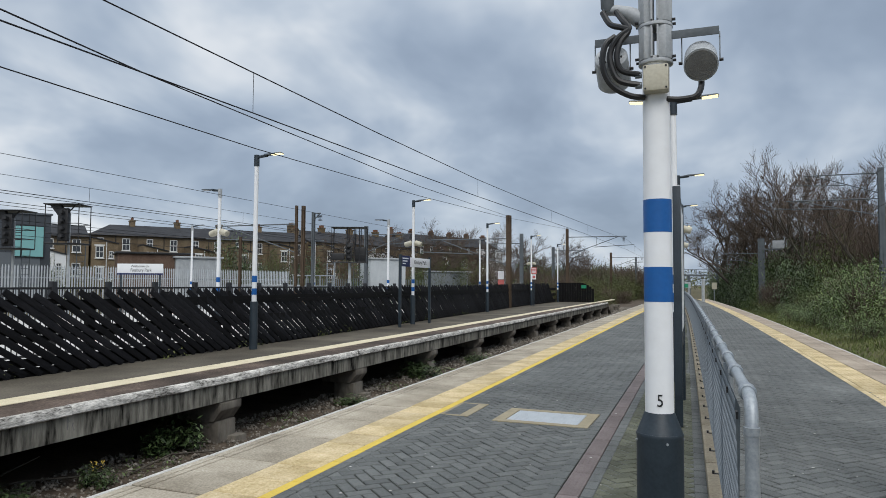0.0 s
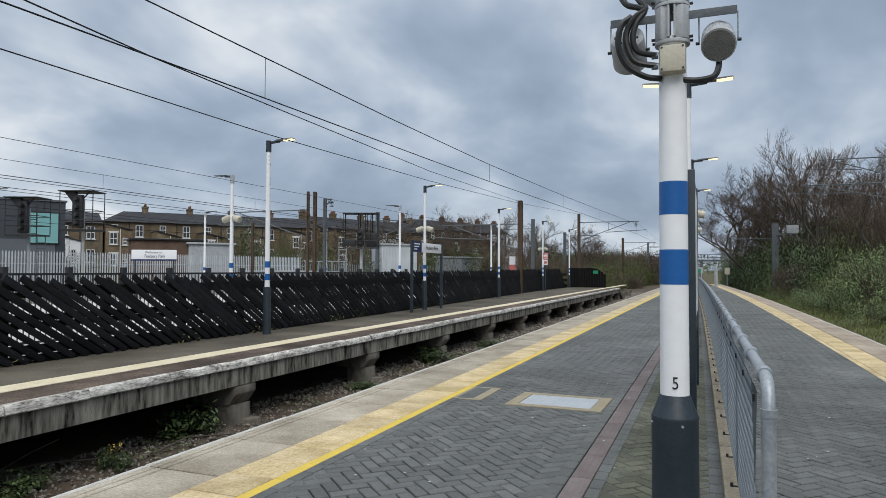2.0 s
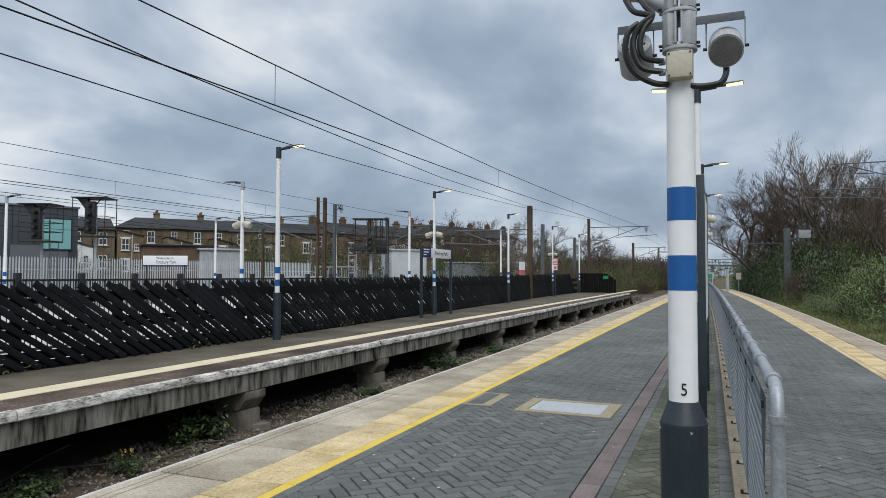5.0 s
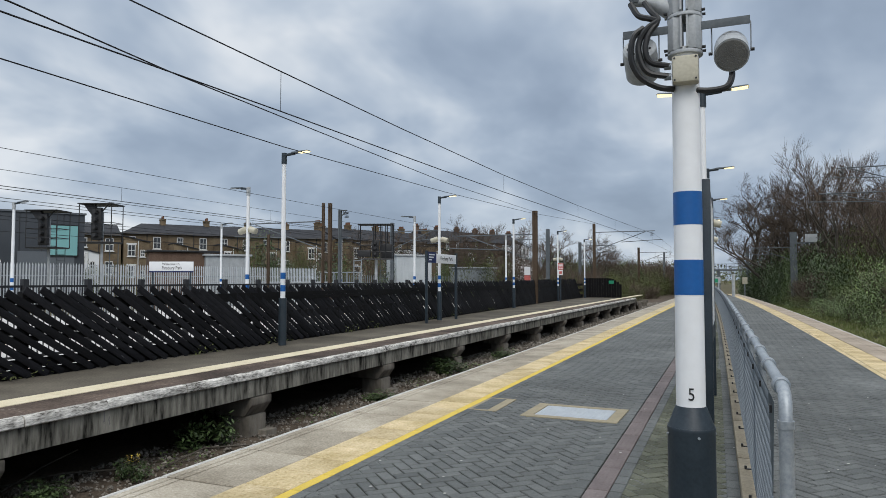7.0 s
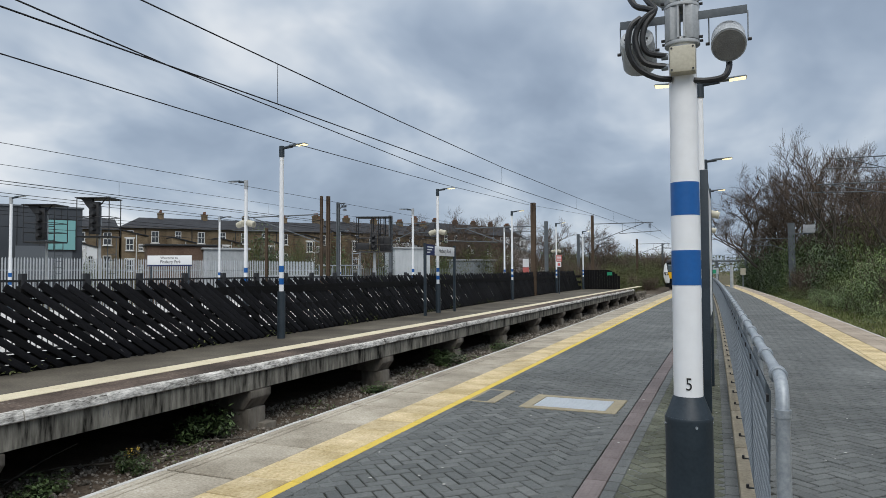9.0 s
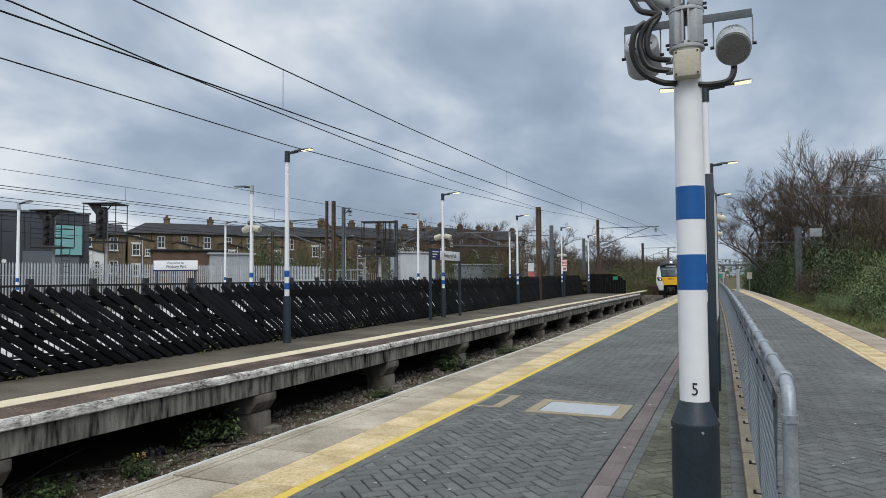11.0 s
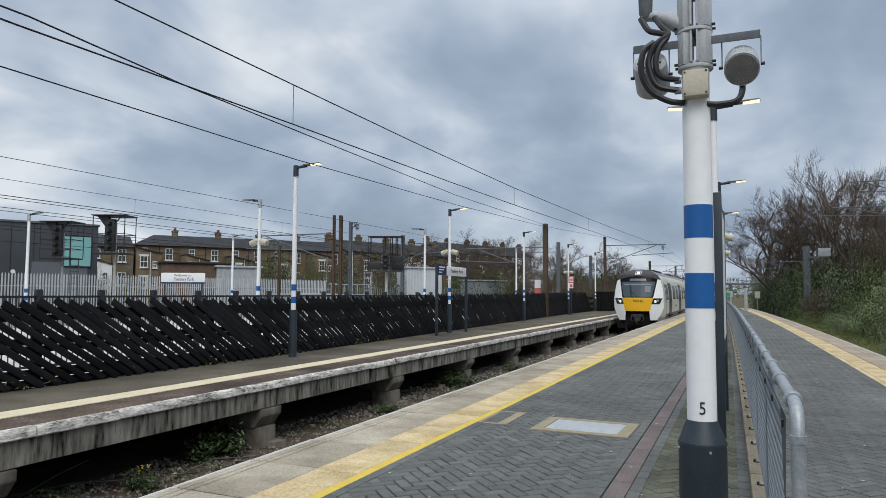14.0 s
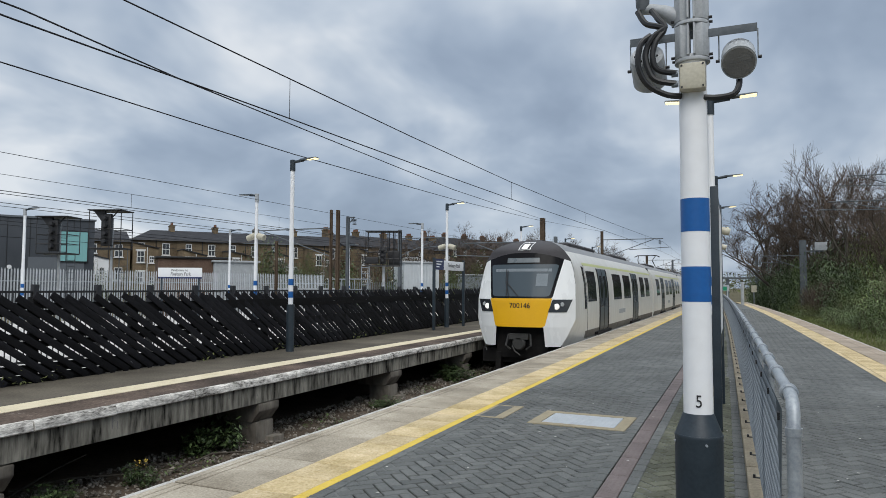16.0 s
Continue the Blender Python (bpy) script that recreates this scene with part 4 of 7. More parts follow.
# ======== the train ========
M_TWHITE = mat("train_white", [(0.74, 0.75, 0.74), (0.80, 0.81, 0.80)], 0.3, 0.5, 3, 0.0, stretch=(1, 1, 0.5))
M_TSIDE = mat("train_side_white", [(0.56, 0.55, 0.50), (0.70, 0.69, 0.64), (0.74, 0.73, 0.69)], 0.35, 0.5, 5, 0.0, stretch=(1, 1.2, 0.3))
M_TYELLOW = mat("warning_yellow", [(0.76, 0.40, 0.004), (0.82, 0.45, 0.006)], 0.35, 2, 30, 0.0)
M_TROOF = mat("train_roof_grey", [(0.042, 0.040, 0.043), (0.065, 0.062, 0.066)], 0.6, 2, 30, 0.03)
M_TROOF2 = mat("carriage_roof_grey", [(0.15, 0.155, 0.16), (0.24, 0.245, 0.25)], 0.5, 1, 30, 0.03)
M_TDARK = mat("underframe_black", [(0.005, 0.005, 0.0055), (0.016, 0.015, 0.014)], 0.7, 4, 40, 0.2)
M_COUPLER = mat("oily_coupler_steel", [(0.03, 0.03, 0.028), (0.07, 0.068, 0.062)], 0.5, 6, 40, 0.2, metal=0.3)
# brown grime, plus the shadow low on the body side, in one dark colour
M_DIRT_SHADE = mat("dirty_shaded_lower_body", [(0.085, 0.076, 0.062), (0.16, 0.147, 0.123), (0.26, 0.24, 0.21)], 0.6, 0.6, 8, 0.0, stretch=(1, 1, 0.4))
M_SCREEN = glass_mat("windscreen_glass", (0.065, 0.085, 0.10), 0.25, 0.15)
M_SCREENEDGE = glass_mat("windscreen_surround", (0.008, 0.008, 0.009), 0.2, 0.08)
M_TGLASS = glass_mat("tinted_side_glass", (0.010, 0.012, 0.014), 0.08, 0.4)
M_TDOOR = mat("door_slate", [(0.045, 0.060, 0.070), (0.065, 0.085, 0.098)], 0.4, 2, 30, 0.0)
M_HEADL = mat("headlight_glow", [(0.9, 0.9, 0.88), (0.95, 0.95, 0.92)], 0.2, 5, 20, 0, emit=((1.0, 0.95, 0.85), 0.45))
M_HEADS = glass_mat("headlight_glass", (0.03, 0.034, 0.038), 0.08)
M_ORANGE = mat("dim_display", [(0.10, 0.12, 0.13), (0.15, 0.17, 0.18)], 0.3, 5, 30, 0)
M_BLIND = mat("grey_cab_lining", [(0.16, 0.19, 0.21), (0.22, 0.25, 0.27)], 0.6, 3, 30, 0)
M_LIME = mat("pale_lime_stripe", [(0.55, 0.58, 0.22), (0.62, 0.65, 0.30)], 0.4, 2, 30, 0)

PROFILE = [(0.62, 1.24), (0.85, 1.33), (1.10, 1.385), (1.5, 1.40), (2.0, 1.40), (2.5, 1.37), (2.9, 1.30), (3.15, 1.215), (3.38, 1.06), (3.55, 0.84), (3.68, 0.55), (3.74, 0.28), (3.76, 0.0)]


def prof_w(z):
    for (z0, w0), (z1, w1) in zip(PROFILE, PROFILE[1:]):
        if z <= z1:
            t = max(0, (z - z0) / (z1 - z0))
            return w0 + (w1 - w0) * t
    return 0.0


def nose_y(x, z):
    y = 0.66 * (abs(x) / 1.4) ** 2.5
    if z < 1.3:
        y += 0.05 * (1.3 - z)
    y += 0.06 * max(0, min(z, 2.05) - 1.3) + 0.40 * max(0, min(z, 3.38) - 2.05)
    if z > 3.38:
        t = (z - 3.38) / 0.38
        y += 0.25 * t + 0.9 * t * t
    return y


def nose_patch(xl, xr, z0, z1, nx=8, nz=8, out=0.0):
    rows = []
    for j in range(nz + 1):
        z = z0 + (z1 - z0) * j / nz
        a, b = xl(z), xr(z)
        rows.append([(a + (b - a) * i / nx, nose_y(a + (b - a) * i / nx, z) - out, z) for i in range(nx + 1)])
    return Shape().grid(rows)


def arch(x):
    """Height of the brow where the windscreen meets the roof dome."""
    return 3.33 - 0.17 * (x / 1.03) ** 2


def cheek(z):
    """Half the width of the cab's front, tucked in towards its foot."""
    return min(prof_w(z), 1.04 + 0.36 * max(0.0, min(1.0, (z - 0.76) / 0.74)) ** 0.8)


def arched_patch(xl, xr, z0, nx=18, nz=20):
    rows = []
    for j in range(nz + 1):
        v = j / nz
        zn = z0 + (3.12 - z0) * v
        a, b = xl(zn), xr(zn)
        row = []
        for i in range(nx + 1):
            x = a + (b - a) * i / nx
            z = z0 + (arch(x) - z0) * v
            row.append((x, nose_y(x, z), z))
        rows.append(row)
    return Shape().grid(rows)


def lerp(z0, a, z1, b):
    return lambda z: a + (b - a) * (z - z0) / (z1 - z0)


def eased(f, z0, z1, low, high):
    """The edge f with its corners rounded at the foot z0 and the head z1."""
    def g_(z):
        w = f(z)
        for d, r in ((z - z0, low), (z1 - z, high)):
            if r and d < r:
                w -= r - math.sqrt(max(0, r * r - (r - d) ** 2))
        return w
    return g_


def build_train():
    T = thing("train", "white electric commuter train with a yellow front and grey roof", "train", pose(TRACK, 20, RAIL_Z))
    inner = lerp(0.76, 0.70, 1.30, 0.66)
    car = part("cab_front", nose_patch(lambda z: -cheek(z), lambda z: -inner(z), 0.78, 1.30), M_TWHITE, T, "white moulded cab front")
    add = lambda nm, sh, mt, lb="", bv=0.0: part(nm, sh, mt, car, lb, bv)
    add("corner_fairing", nose_patch(inner, cheek, 0.78, 1.30), M_TWHITE)
    ye = eased(lerp(1.30, 0.69, 2.07, 0.87), 1.30, 2.07, 0.07, 0)
    add("yellow_panel", nose_patch(lambda z: -ye(z), ye, 1.30, 2.07, 16, 18, 0.012), M_TYELLOW, "warning yellow end panel")
    add("face_pillar", nose_patch(lambda z: -cheek(z), lambda z: -ye(z) + 0.01, 1.30, 2.07, 8, 18), M_TWHITE)
    add("face_pillar", nose_patch(lambda z: ye(z) - 0.01, cheek, 1.30, 2.07, 8, 18), M_TWHITE)
    we = eased(lerp(2.07, 0.87, 3.12, 1.07), 2.07, 3.12, 0.03, 0.0)
    add("windscreen_surround", arched_patch(lambda z: -we(z), we, 2.07), M_SCREENEDGE, "black windscreen surround")
    wi = eased(lerp(2.12, 0.80, 3.0, 0.97), 2.12, 3.0, 0.07, 0.06)
    add("windscreen", nose_patch(lambda z: -wi(z), wi, 2.12, 3.0, 16, 26, 0.012), M_SCREEN, "wide raked windscreen")
    add("destination_display", nose_patch(lambda z: -0.46, lambda z: 0.46, 3.05, 3.18, 8, 2, 0.012), M_ORANGE, "unlit destination display")
    # the dark desk, seat back and blind that show through the glass
    add("sun_blind", nose_patch(lambda z: -0.80, lambda z: 0.80, 2.80, 2.88, 8, 2, 0.016), M_BLIND, "pale rolled sun blind")
    add("seat_back", nose_patch(lambda z: 0.42, lambda z: 0.72, 2.40, 2.74, 4, 4, 0.016), M_BLIND, "grey seat back behind the glass")
    for sx in (-1, 1):
        add("window_pillar", arched_patch(*((lambda z: -prof_w(z), lambda z: -we(z)) if sx < 0 else (we, prof_w)), 2.07, 6), M_TWHITE)
        a, b = lerp(1.70, 0.77, 2.04, 0.885), lerp(1.70, 1.21, 2.04, 1.34)
        add("headlight", nose_patch(*((lambda z: -b(z), lambda z: -a(z)) if sx < 0 else (a, b)), 1.70, 2.04, 6, 4, 0.015), M_HEADS, "dark wrap-round headlight cluster")
        for cx, cz, r, mt, nm, lb in ((0.97, 1.85, 0.085, M_HEADL, "headlight_lamp", "lit headlight"), (1.10, 1.91, 0.06, M_GREYPAINT, "tail_lamp", "")):
            c = Vector((sx * cx, nose_y(cx, cz) - 0.04, cz))
            add(nm, Shape().tube([c + Vector((0, 0.04, 0)), c], [r, r * 0.85], 14), mt, lb)
    # roof dome over the arched brow
    rows = []
    for j in range(13):
        v = j / 12
        edge = prof_w(arch(1.235) + (3.756 - arch(1.235)) * v)
        row = []
        for i in range(25):
            u = -1 + i / 12
            zb = arch(1.235 * u)
            x, z = edge * u, zb + (3.756 - zb) * v
            row.append((x, nose_y(x, z), z))
        rows.append(row)
    add("roof_dome", Shape().grid(rows), M_TROOF, "dark grey cab roof dome")
    # top headlight in its pale frame
    s = nose_patch(lambda z: -0.17, lambda z: 0.17, 3.40, 3.66, 4, 4, 0.03)
    add("marker_frame", s, M_TWHITE)
    add("marker_surround", nose_patch(lambda z: -0.145, lambda z: 0.145, 3.42, 3.64, 4, 4, 0.036), M_TROOF)
    add("marker_light", nose_patch(lambda z: -0.085, lambda z: 0.085, 3.44, 3.60, 4, 4, 0.046), M_HEADL, "lit roof headlight")
    add("wiper", Shape().tube([(-0.28, nose_y(0.28, 2.12) - 0.04, 2.12), (-0.42, nose_y(0.42, 2.5) - 0.05, 2.5), (-0.44, nose_y(0.44, 2.85) - 0.04, 2.88)], 0.012, 6).tube([(-0.36, nose_y(.3, 2.13) - 0.05, 2.14), (-0.39, nose_y(0.4, 2.8) - 0.04, 2.82)], 0.014, 6).tube([(-0.02, nose_y(0, 2.13) - 0.04, 2.13), (-0.40, nose_y(0.4, 2.5) - 0.05, 2.52)], 0.012, 6), M_BLACK)
    words("700146", 0.195, M_BLACK, car, Matrix.Translation((0.03, nose_y(0.2, 1.86) - 0.024, 1.87)) @ Matrix.Rotation(radians(90), 4, "X"), "unit_number", 0.002)
    # coupler in its dark well
    add("coupler_well", Shape().box(-0.72, 0.72, 0.35, 0.6, 0.45, 1.3).box(-1.2, 1.2, 0.5, 1.6, 0.30, 0.68), M_TDARK)
    s = Shape().tube([(0, 0.45, 0.86), (0, 0.02, 0.86), (0, -0.02, 0.86)], [0.14, 0.19, 0.15], 12).box(-0.26, 0.26, -0.02, 0.2, 0.97, 1.12)
    s.tube([(-0.18, 0.0, 0.8), (-0.1, -0.04, 0.66), (0.05, -0.02, 0.55)], 0.02, 6).tube([(0.3, 0.1, 1.1), (0.34, 0, 0.8), (0.2, 0.05, 0.7)], 0.03, 6).tube([(-0.3, 0.1, 1.1), (-0.36, 0, 0.8), (-0.24, 0.05, 0.7)], 0.03, 6)
    add("coupler", s, M_COUPLER, "grey automatic coupler")
    add("lifeguard", Shape().box(-0.75, -0.6, 0.3, 0.5, 0.14, 0.6).box(0.6, 0.75, 0.3, 0.5, 0.14, 0.6), M_TDARK)
    # carriages
    LEN, GAP = 19.3, 0.55

    def body_rows(y0, y1, first):
        rows = []
        outline = [(-w, z) for z, w in PROFILE] + [(w, z) for z, w in reversed(PROFILE[:-1])]
        cols = ([None] if first else []) + [y0 + (1.9 if first else 0)] + [y0 + 6, y0 + 12, y1]
        for cc in cols:
            if cc is None:
                tip = [(math.copysign(min(abs(x), cheek(z)), x), z) for x, z in outline]
                rows.append([(x, nose_y(x, z), z) for x, z in tip])
            else:
                rows.append([(x, cc, z) for x, z in outline])
        return rows

    win = {}

    def pane(w, z0, z1, mt, nm, d=0.006):
        """A flush panel that follows the side of the body, between two heights, on the +x side."""
        key = (round(w, 3), z0, z1, nm)
        if key not in win:
            zs = sorted({z0, z1} | {z for z, _ in PROFILE if z0 < z < z1})
            rows = [[(prof_w(z) + d, 0, z), (prof_w(z) + d, w, z)] for z in zs]
            back = [[(prof_w(z) - 0.03, w, z), (prof_w(z) - 0.03, 0, z)] for z in zs]
            s = Shape().grid(rows).grid(back)
            s.add([(prof_w(z) + d, 0, z) for z in zs] + [(prof_w(z) - 0.03, 0, z) for z in zs], [(i, i + 1, i + 1 + len(zs), i + len(zs)) for i in range(len(zs) - 1)])
            s.add([(prof_w(z) + d, w, z) for z in zs] + [(prof_w(z) - 0.03, w, z) for z in zs], [(i, i + 1, i + 1 + len(zs), i + len(zs)) for i in range(len(zs) - 1)])
            win[key] = s.mesh(nm, mt)
        return win[key]

    for n in range(6):
        y0 = 0.0 if n == 0 else n * (LEN + GAP)
        y1 = n * (LEN + GAP) + LEN
        rows = body_rows(y0, y1, n == 0)
        k = 8
        s = Shape().grid([r[:k + 1] for r in rows]).grid([r[-k - 1:] for r in rows])
        if n:
            s.add(rows[0], [tuple(range(len(rows[0])))])
        s.add(rows[-1], [tuple(range(len(rows[-1])))])
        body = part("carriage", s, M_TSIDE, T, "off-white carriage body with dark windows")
        part("roof", Shape().grid([r[k:-k] for r in rows]), M_TROOF2, body, "grey curved roof")
        for ya, yb in ((3.4, 7.6), (11.5, 15.5)):
            part("roof_equipment", Shape().cbox(-0.62, 0.62, y0 + ya, y0 + yb, 3.5, 3.785, 0.05), M_TROOF, body)
        # dark strip for the dirt and the painted shadow above the platform edge
        part("lower_panel", Shape().grid([[(prof_w(z) + 0.004, yy, z) for z in (0.62, 0.8, 0.98, 1.12)] for yy in (y0 + (2.0 if n == 0 else 0.02), y0 + 9, y1 - 0.02)]), M_DIRT_SHADE, body, "grimy lower body panel, darkened with the shadow at its foot")
        part("lime_stripe", Shape().add([(prof_w(3.02) + 0.004, y0 + 2.2, 3.02), (prof_w(3.02) + 0.004, y1 - 0.2, 3.02), (prof_w(3.10) + 0.004, y1 - 0.2, 3.10), (prof_w(3.10) + 0.004, y0 + 2.2, 3.10)], [(0, 1, 2, 3)]), M_LIME, body, "pale lime stripe under the roof")
        part("underframe", Shape().box(-1.1, 1.1, y0 + (1.2 if n == 0 else 0.2), y1 - 0.2, 0.28, 0.66).box(1.15, 1.46, y0 + 3.6, y0 + 6.1, 0.92, 1.0).box(1.15, 1.46, y0 + 11.2, y0 + 13.7, 0.92, 1.0), M_TDARK, body)
        if n < 5:
            part("gangway", Shape().box(-1.1, 1.1, y1 - 0.02, y1 + GAP + 0.02, 0.9, 3.4), M_TDARK, body)
        for mirror in (1, -1):
            mm = lambda yy, w: (pose(0, yy, 0) if mirror > 0 else Matrix.Translation((0, yy + w, 0)) @ Matrix.Rotation(math.pi, 4, "Z"))
            items = [(2.45, 1.3, "w"), (7.05, 1.8, "w"), (9.5, 1.8, "w"), (14.5, 1.4, "w"), (16.5, 1.45, "w")] if n == 0 else [(1.7, 1.6, "w"), (7.05, 1.8, "w"), (9.5, 1.8, "w"), (14.5, 1.4, "w"), (16.5, 1.45, "w")]
            for yy, w, _ in items:
                part("window", pane(w, 1.95, 2.86, M_TGLASS, "window"), M_TGLASS, body, "dark tinted window", m=mm(y0 + yy, w))
            for yy in (4.35, 12.0):
                d = part("door", pane(1.45, 0.98, 2.98, M_TDOOR, "door", 0.002), M_TDOOR, body, "slate-blue double door", m=mm(y0 + yy, 1.45))
                part("door_glass", pane(0.40, 1.75, 2.75, M_TGLASS, "door_glass", 0.008), M_TGLASS, d, m=pose(0, 0.16, 0))
                part("door_glass", pane(0.40, 1.75, 2.75, M_TGLASS, "door_glass", 0.008), M_TGLASS, d, m=pose(0, 0.89, 0))
                part("door_seam", pane(0.05, 0.98, 2.98, M_TDARK, "door_seam", 0.007), M_TDARK, d, m=pose(0, 0.70, 0))
                part("door_seam", pane(0.17, 0.98, 2.98, M_TDARK, "door_edge", 0.007), M_TDARK, d, m=pose(0, -0.15, 0))
                part("door_seam", pane(0.17, 0.98, 2.98, M_TDARK, "door_edge", 0.007), M_TDARK, d, m=pose(0, 1.44, 0))
            if n == 0:
                part("cab_window", pane(0.26, 1.75, 2.98, M_TGLASS, "cab_window"), M_TGLASS, body, m=mm(1.93, 0.26))
                part("cab_seam", pane(0.03, 0.9, 3.1, M_TDARK, "cab_seam", 0.003), M_TDARK, body, m=mm(2.30, 0.03))
            part("marking", pane(1.5, 1.42, 1.58, M_GREYPAINT, "marking", 0.004), M_GREYPAINT, body, "grey lettering strip", m=mm(y0 + 8.2, 1.5))
        # bogies
        for yy in (2.9, 16.4):
            s = Shape().box(-1.05, 1.05, y0 + yy - 1.6, y0 + yy + 1.6, 0.4, 0.62)
            for w in (-1.15, 1.15):
                for sx in (-0.75, 0.75):
                    s.tube([(sx - 0.06, y0 + yy + w, 0.41), (sx + 0.06, y0 + yy + w, 0.41)], 0.41, 20)
            part("bogie", s, M_TDARK, body)
        if n in (1, 4):
            s = Shape().tube([(-0.5, y0 + 9.6, 3.8), (-0.45, y0 + 8.3, 4.15), (-0.55, y0 + 9.4, 4.5)], 0.03, 6).tube([(0.5, y0 + 9.6, 3.8), (0.45, y0 + 8.3, 4.15), (0.55, y0 + 9.4, 4.5)], 0.03, 6)
            s.tube([(-0.8, y0 + 9.4, 4.42), (-0.6, y0 + 9.4, 4.52), (0.6, y0 + 9.4, 4.52), (0.8, y0 + 9.4, 4.42)], 0.03, 6)
            part("pantograph", s, M_BLACK, body, "raised black pantograph")
    return T


train = build_train()


# ======== signs ========
M_NAVY = mat("navy_sign_blue", [(0.008, 0.016, 0.075), (0.012, 0.022, 0.10)], 0.4, 4, 40, 0)
M_SIGNWHITE = mat("sign_white", [(0.74, 0.75, 0.76), (0.80, 0.81, 0.82)], 0.4, 3, 30, 0)
M_SIGNRED = mat("faded_red_sign", [(0.50, 0.11, 0.10), (0.62, 0.16, 0.14)], 0.5, 4, 30, 0)
M_SIGNGREEN = mat("green_sign", [(0.01, 0.22, 0.11), (0.015, 0.28, 0.14)], 0.5, 4, 30, 0)


def build_signs():
    yaw = 22.7
    s = thing("station_sign", "white welcome sign with a navy lower edge on two posts", "sign", pose(-20.38, 20.75, 0, 0, 0, yaw))
    part("panel", Shape().box(-0.88, 0.88, -0.02, 0.02, 1.82, 2.19), M_SIGNWHITE, s, bevel=0.004)
    part("border", Shape().box(-0.88, 0.88, -0.022, 0.022, 1.76, 1.816), M_NAVY, s, "navy lower border")
    for x in (-0.75, 0.75):
        part("post", Shape().box(x - 0.03, x + 0.03, 0.023, 0.07, -0.8, 2.15), M_SLEEVE, s)
    up = Matrix.Rotation(radians(90), 4, "X")
    words("Welcome to", 0.135, M_BLACK, s, Matrix.Translation((-0.36, -0.025, 2.09)) @ up, align="LEFT")
    words("Finsbury Park", 0.185, M_BLACK, s, Matrix.Translation((-0.37, -0.025, 1.935)) @ up, align="LEFT", squeeze=0.8)

    s = thing("station_sign", "white and navy station name sign on two dark posts", "sign", pose(-9.35, 22.3, 0, 0, 0, 90))
    for x in (-1.35, 1.35):
        part("post", Shape().box(x - 0.04, x + 0.04, -0.04, 0.04, 0, 2.45), M_SLEEVE, s)
    part("panel", Shape().box(-0.55, 1.31, -0.02, 0.02, 2.05, 2.38), M_SIGNWHITE, s, bevel=0.004)
    part("panel", Shape().box(-1.31, -0.56, -0.021, 0.021, 2.05, 2.42), M_NAVY, s, "navy panel with pale bars")
    words("Finsbury Park", 0.20, M_BLACK, s, Matrix.Translation((0.38, -0.025, 2.22)) @ up, squeeze=1.05)
    for z, w in ((2.33, 0.5), (2.24, 0.4), (2.15, 0.25)):
        part("text_bar", Shape().box(-1.2, -1.2 + w, -0.026, -0.02, z - 0.02, z + 0.02), M_SIGNWHITE, s)

    s = thing("warning_sign", "faded red and white warning sign on a dark post", "sign", pose(-10.25, 45.0, 0, 0, 0, 12))
    part("post", Shape().box(-0.035, 0.035, 0.02, 0.07, 0, 2.6), M_SLEEVE, s)
    part("panel", Shape().box(-0.18, 0.18, -0.015, 0.015, 2.16, 2.6), M_SIGNRED, s)
    part("panel", Shape().box(-0.14, 0.14, -0.015, 0.015, 1.80, 2.14), M_SIGNWHITE, s)
    for z in (2.52, 2.43, 2.34, 2.25):
        part("text_bar", Shape().box(-0.14, 0.14, -0.02, -0.015, z - 0.02, z + 0.02), M_SIGNWHITE, s)
    part("symbol", Shape().box(-0.09, 0.09, -0.02, -0.015, 1.87, 2.05), M_SIGNRED, s)

    s = thing("warning_sign", "small white sign with red mark behind the fence", "sign", pose(-11.6, 41.6, 0, 0, 0, 15))
    part("post", Shape().box(-0.03, 0.03, 0.02, 0.06, 0, 2.3), M_GALV, s)
    part("panel", Shape().box(-0.19, 0.19, -0.015, 0.015, 1.78, 2.3), M_SIGNWHITE, s)
    part("panel", Shape().box(-0.19, 0.19, -0.015, 0.015, 1.42, 1.75), M_SIGNRED, s)
    s = thing("exit_sign", "small green sign on the end fence panel", "sign", pose(-8.75, 56.87, 0))
    part("panel", Shape().box(-0.2, 0.2, -0.01, 0.01, 1.16, 1.42), M_SIGNGREEN, s)
    s = thing("marker_board", "small white marker board beside the track", "sign", pose(2.0, 88, -0.9, 0, 0, 20))
    part("post", Shape().box(-0.04, 0.04, 0.0, 0.08, 0, 2.6), M_GALV, s)
    part("panel", Shape().box(-0.3, 0.3, -0.02, 0.0, 1.9, 2.7), M_BEIGE, s)
    p = thing("end_post", "slim pale grey post at the end of the railing", "post", pose(0.55, 64.5, 0))
    part("shaft", ring(Shape(), 0, 0, 0, 2.0, 0.14, 0.13, 10), M_GREYPAINT, p)
    s = thing("platform_sign", "white sign with a green panel on the railing", "sign", pose(-1.3, 66, 0))
    part("panel", Shape().box(-0.8, 0.8, -0.03, 0.03, 1.2, 1.75), M_GREYPAINT, s)
    part("panel", Shape().box(-0.1, 0.6, -0.05, -0.03, 1.25, 1.6), M_SIGNGREEN, s)
    part("post", Shape().box(-0.7, -0.6, -0.03, 0.03, 0, 1.2), M_GREYPAINT, s)
    part("post", Shape().box(0.6, 0.7, -0.03, 0.03, 0, 1.2), M_GREYPAINT, s)


build_signs()

# ======== overhead line ========
M_RUST = mat("rust_brown_steel", [(0.05, 0.034, 0.023), (0.09, 0.063, 0.043), (0.13, 0.095, 0.067)], 0.75, 1.2, 40, 0.2)
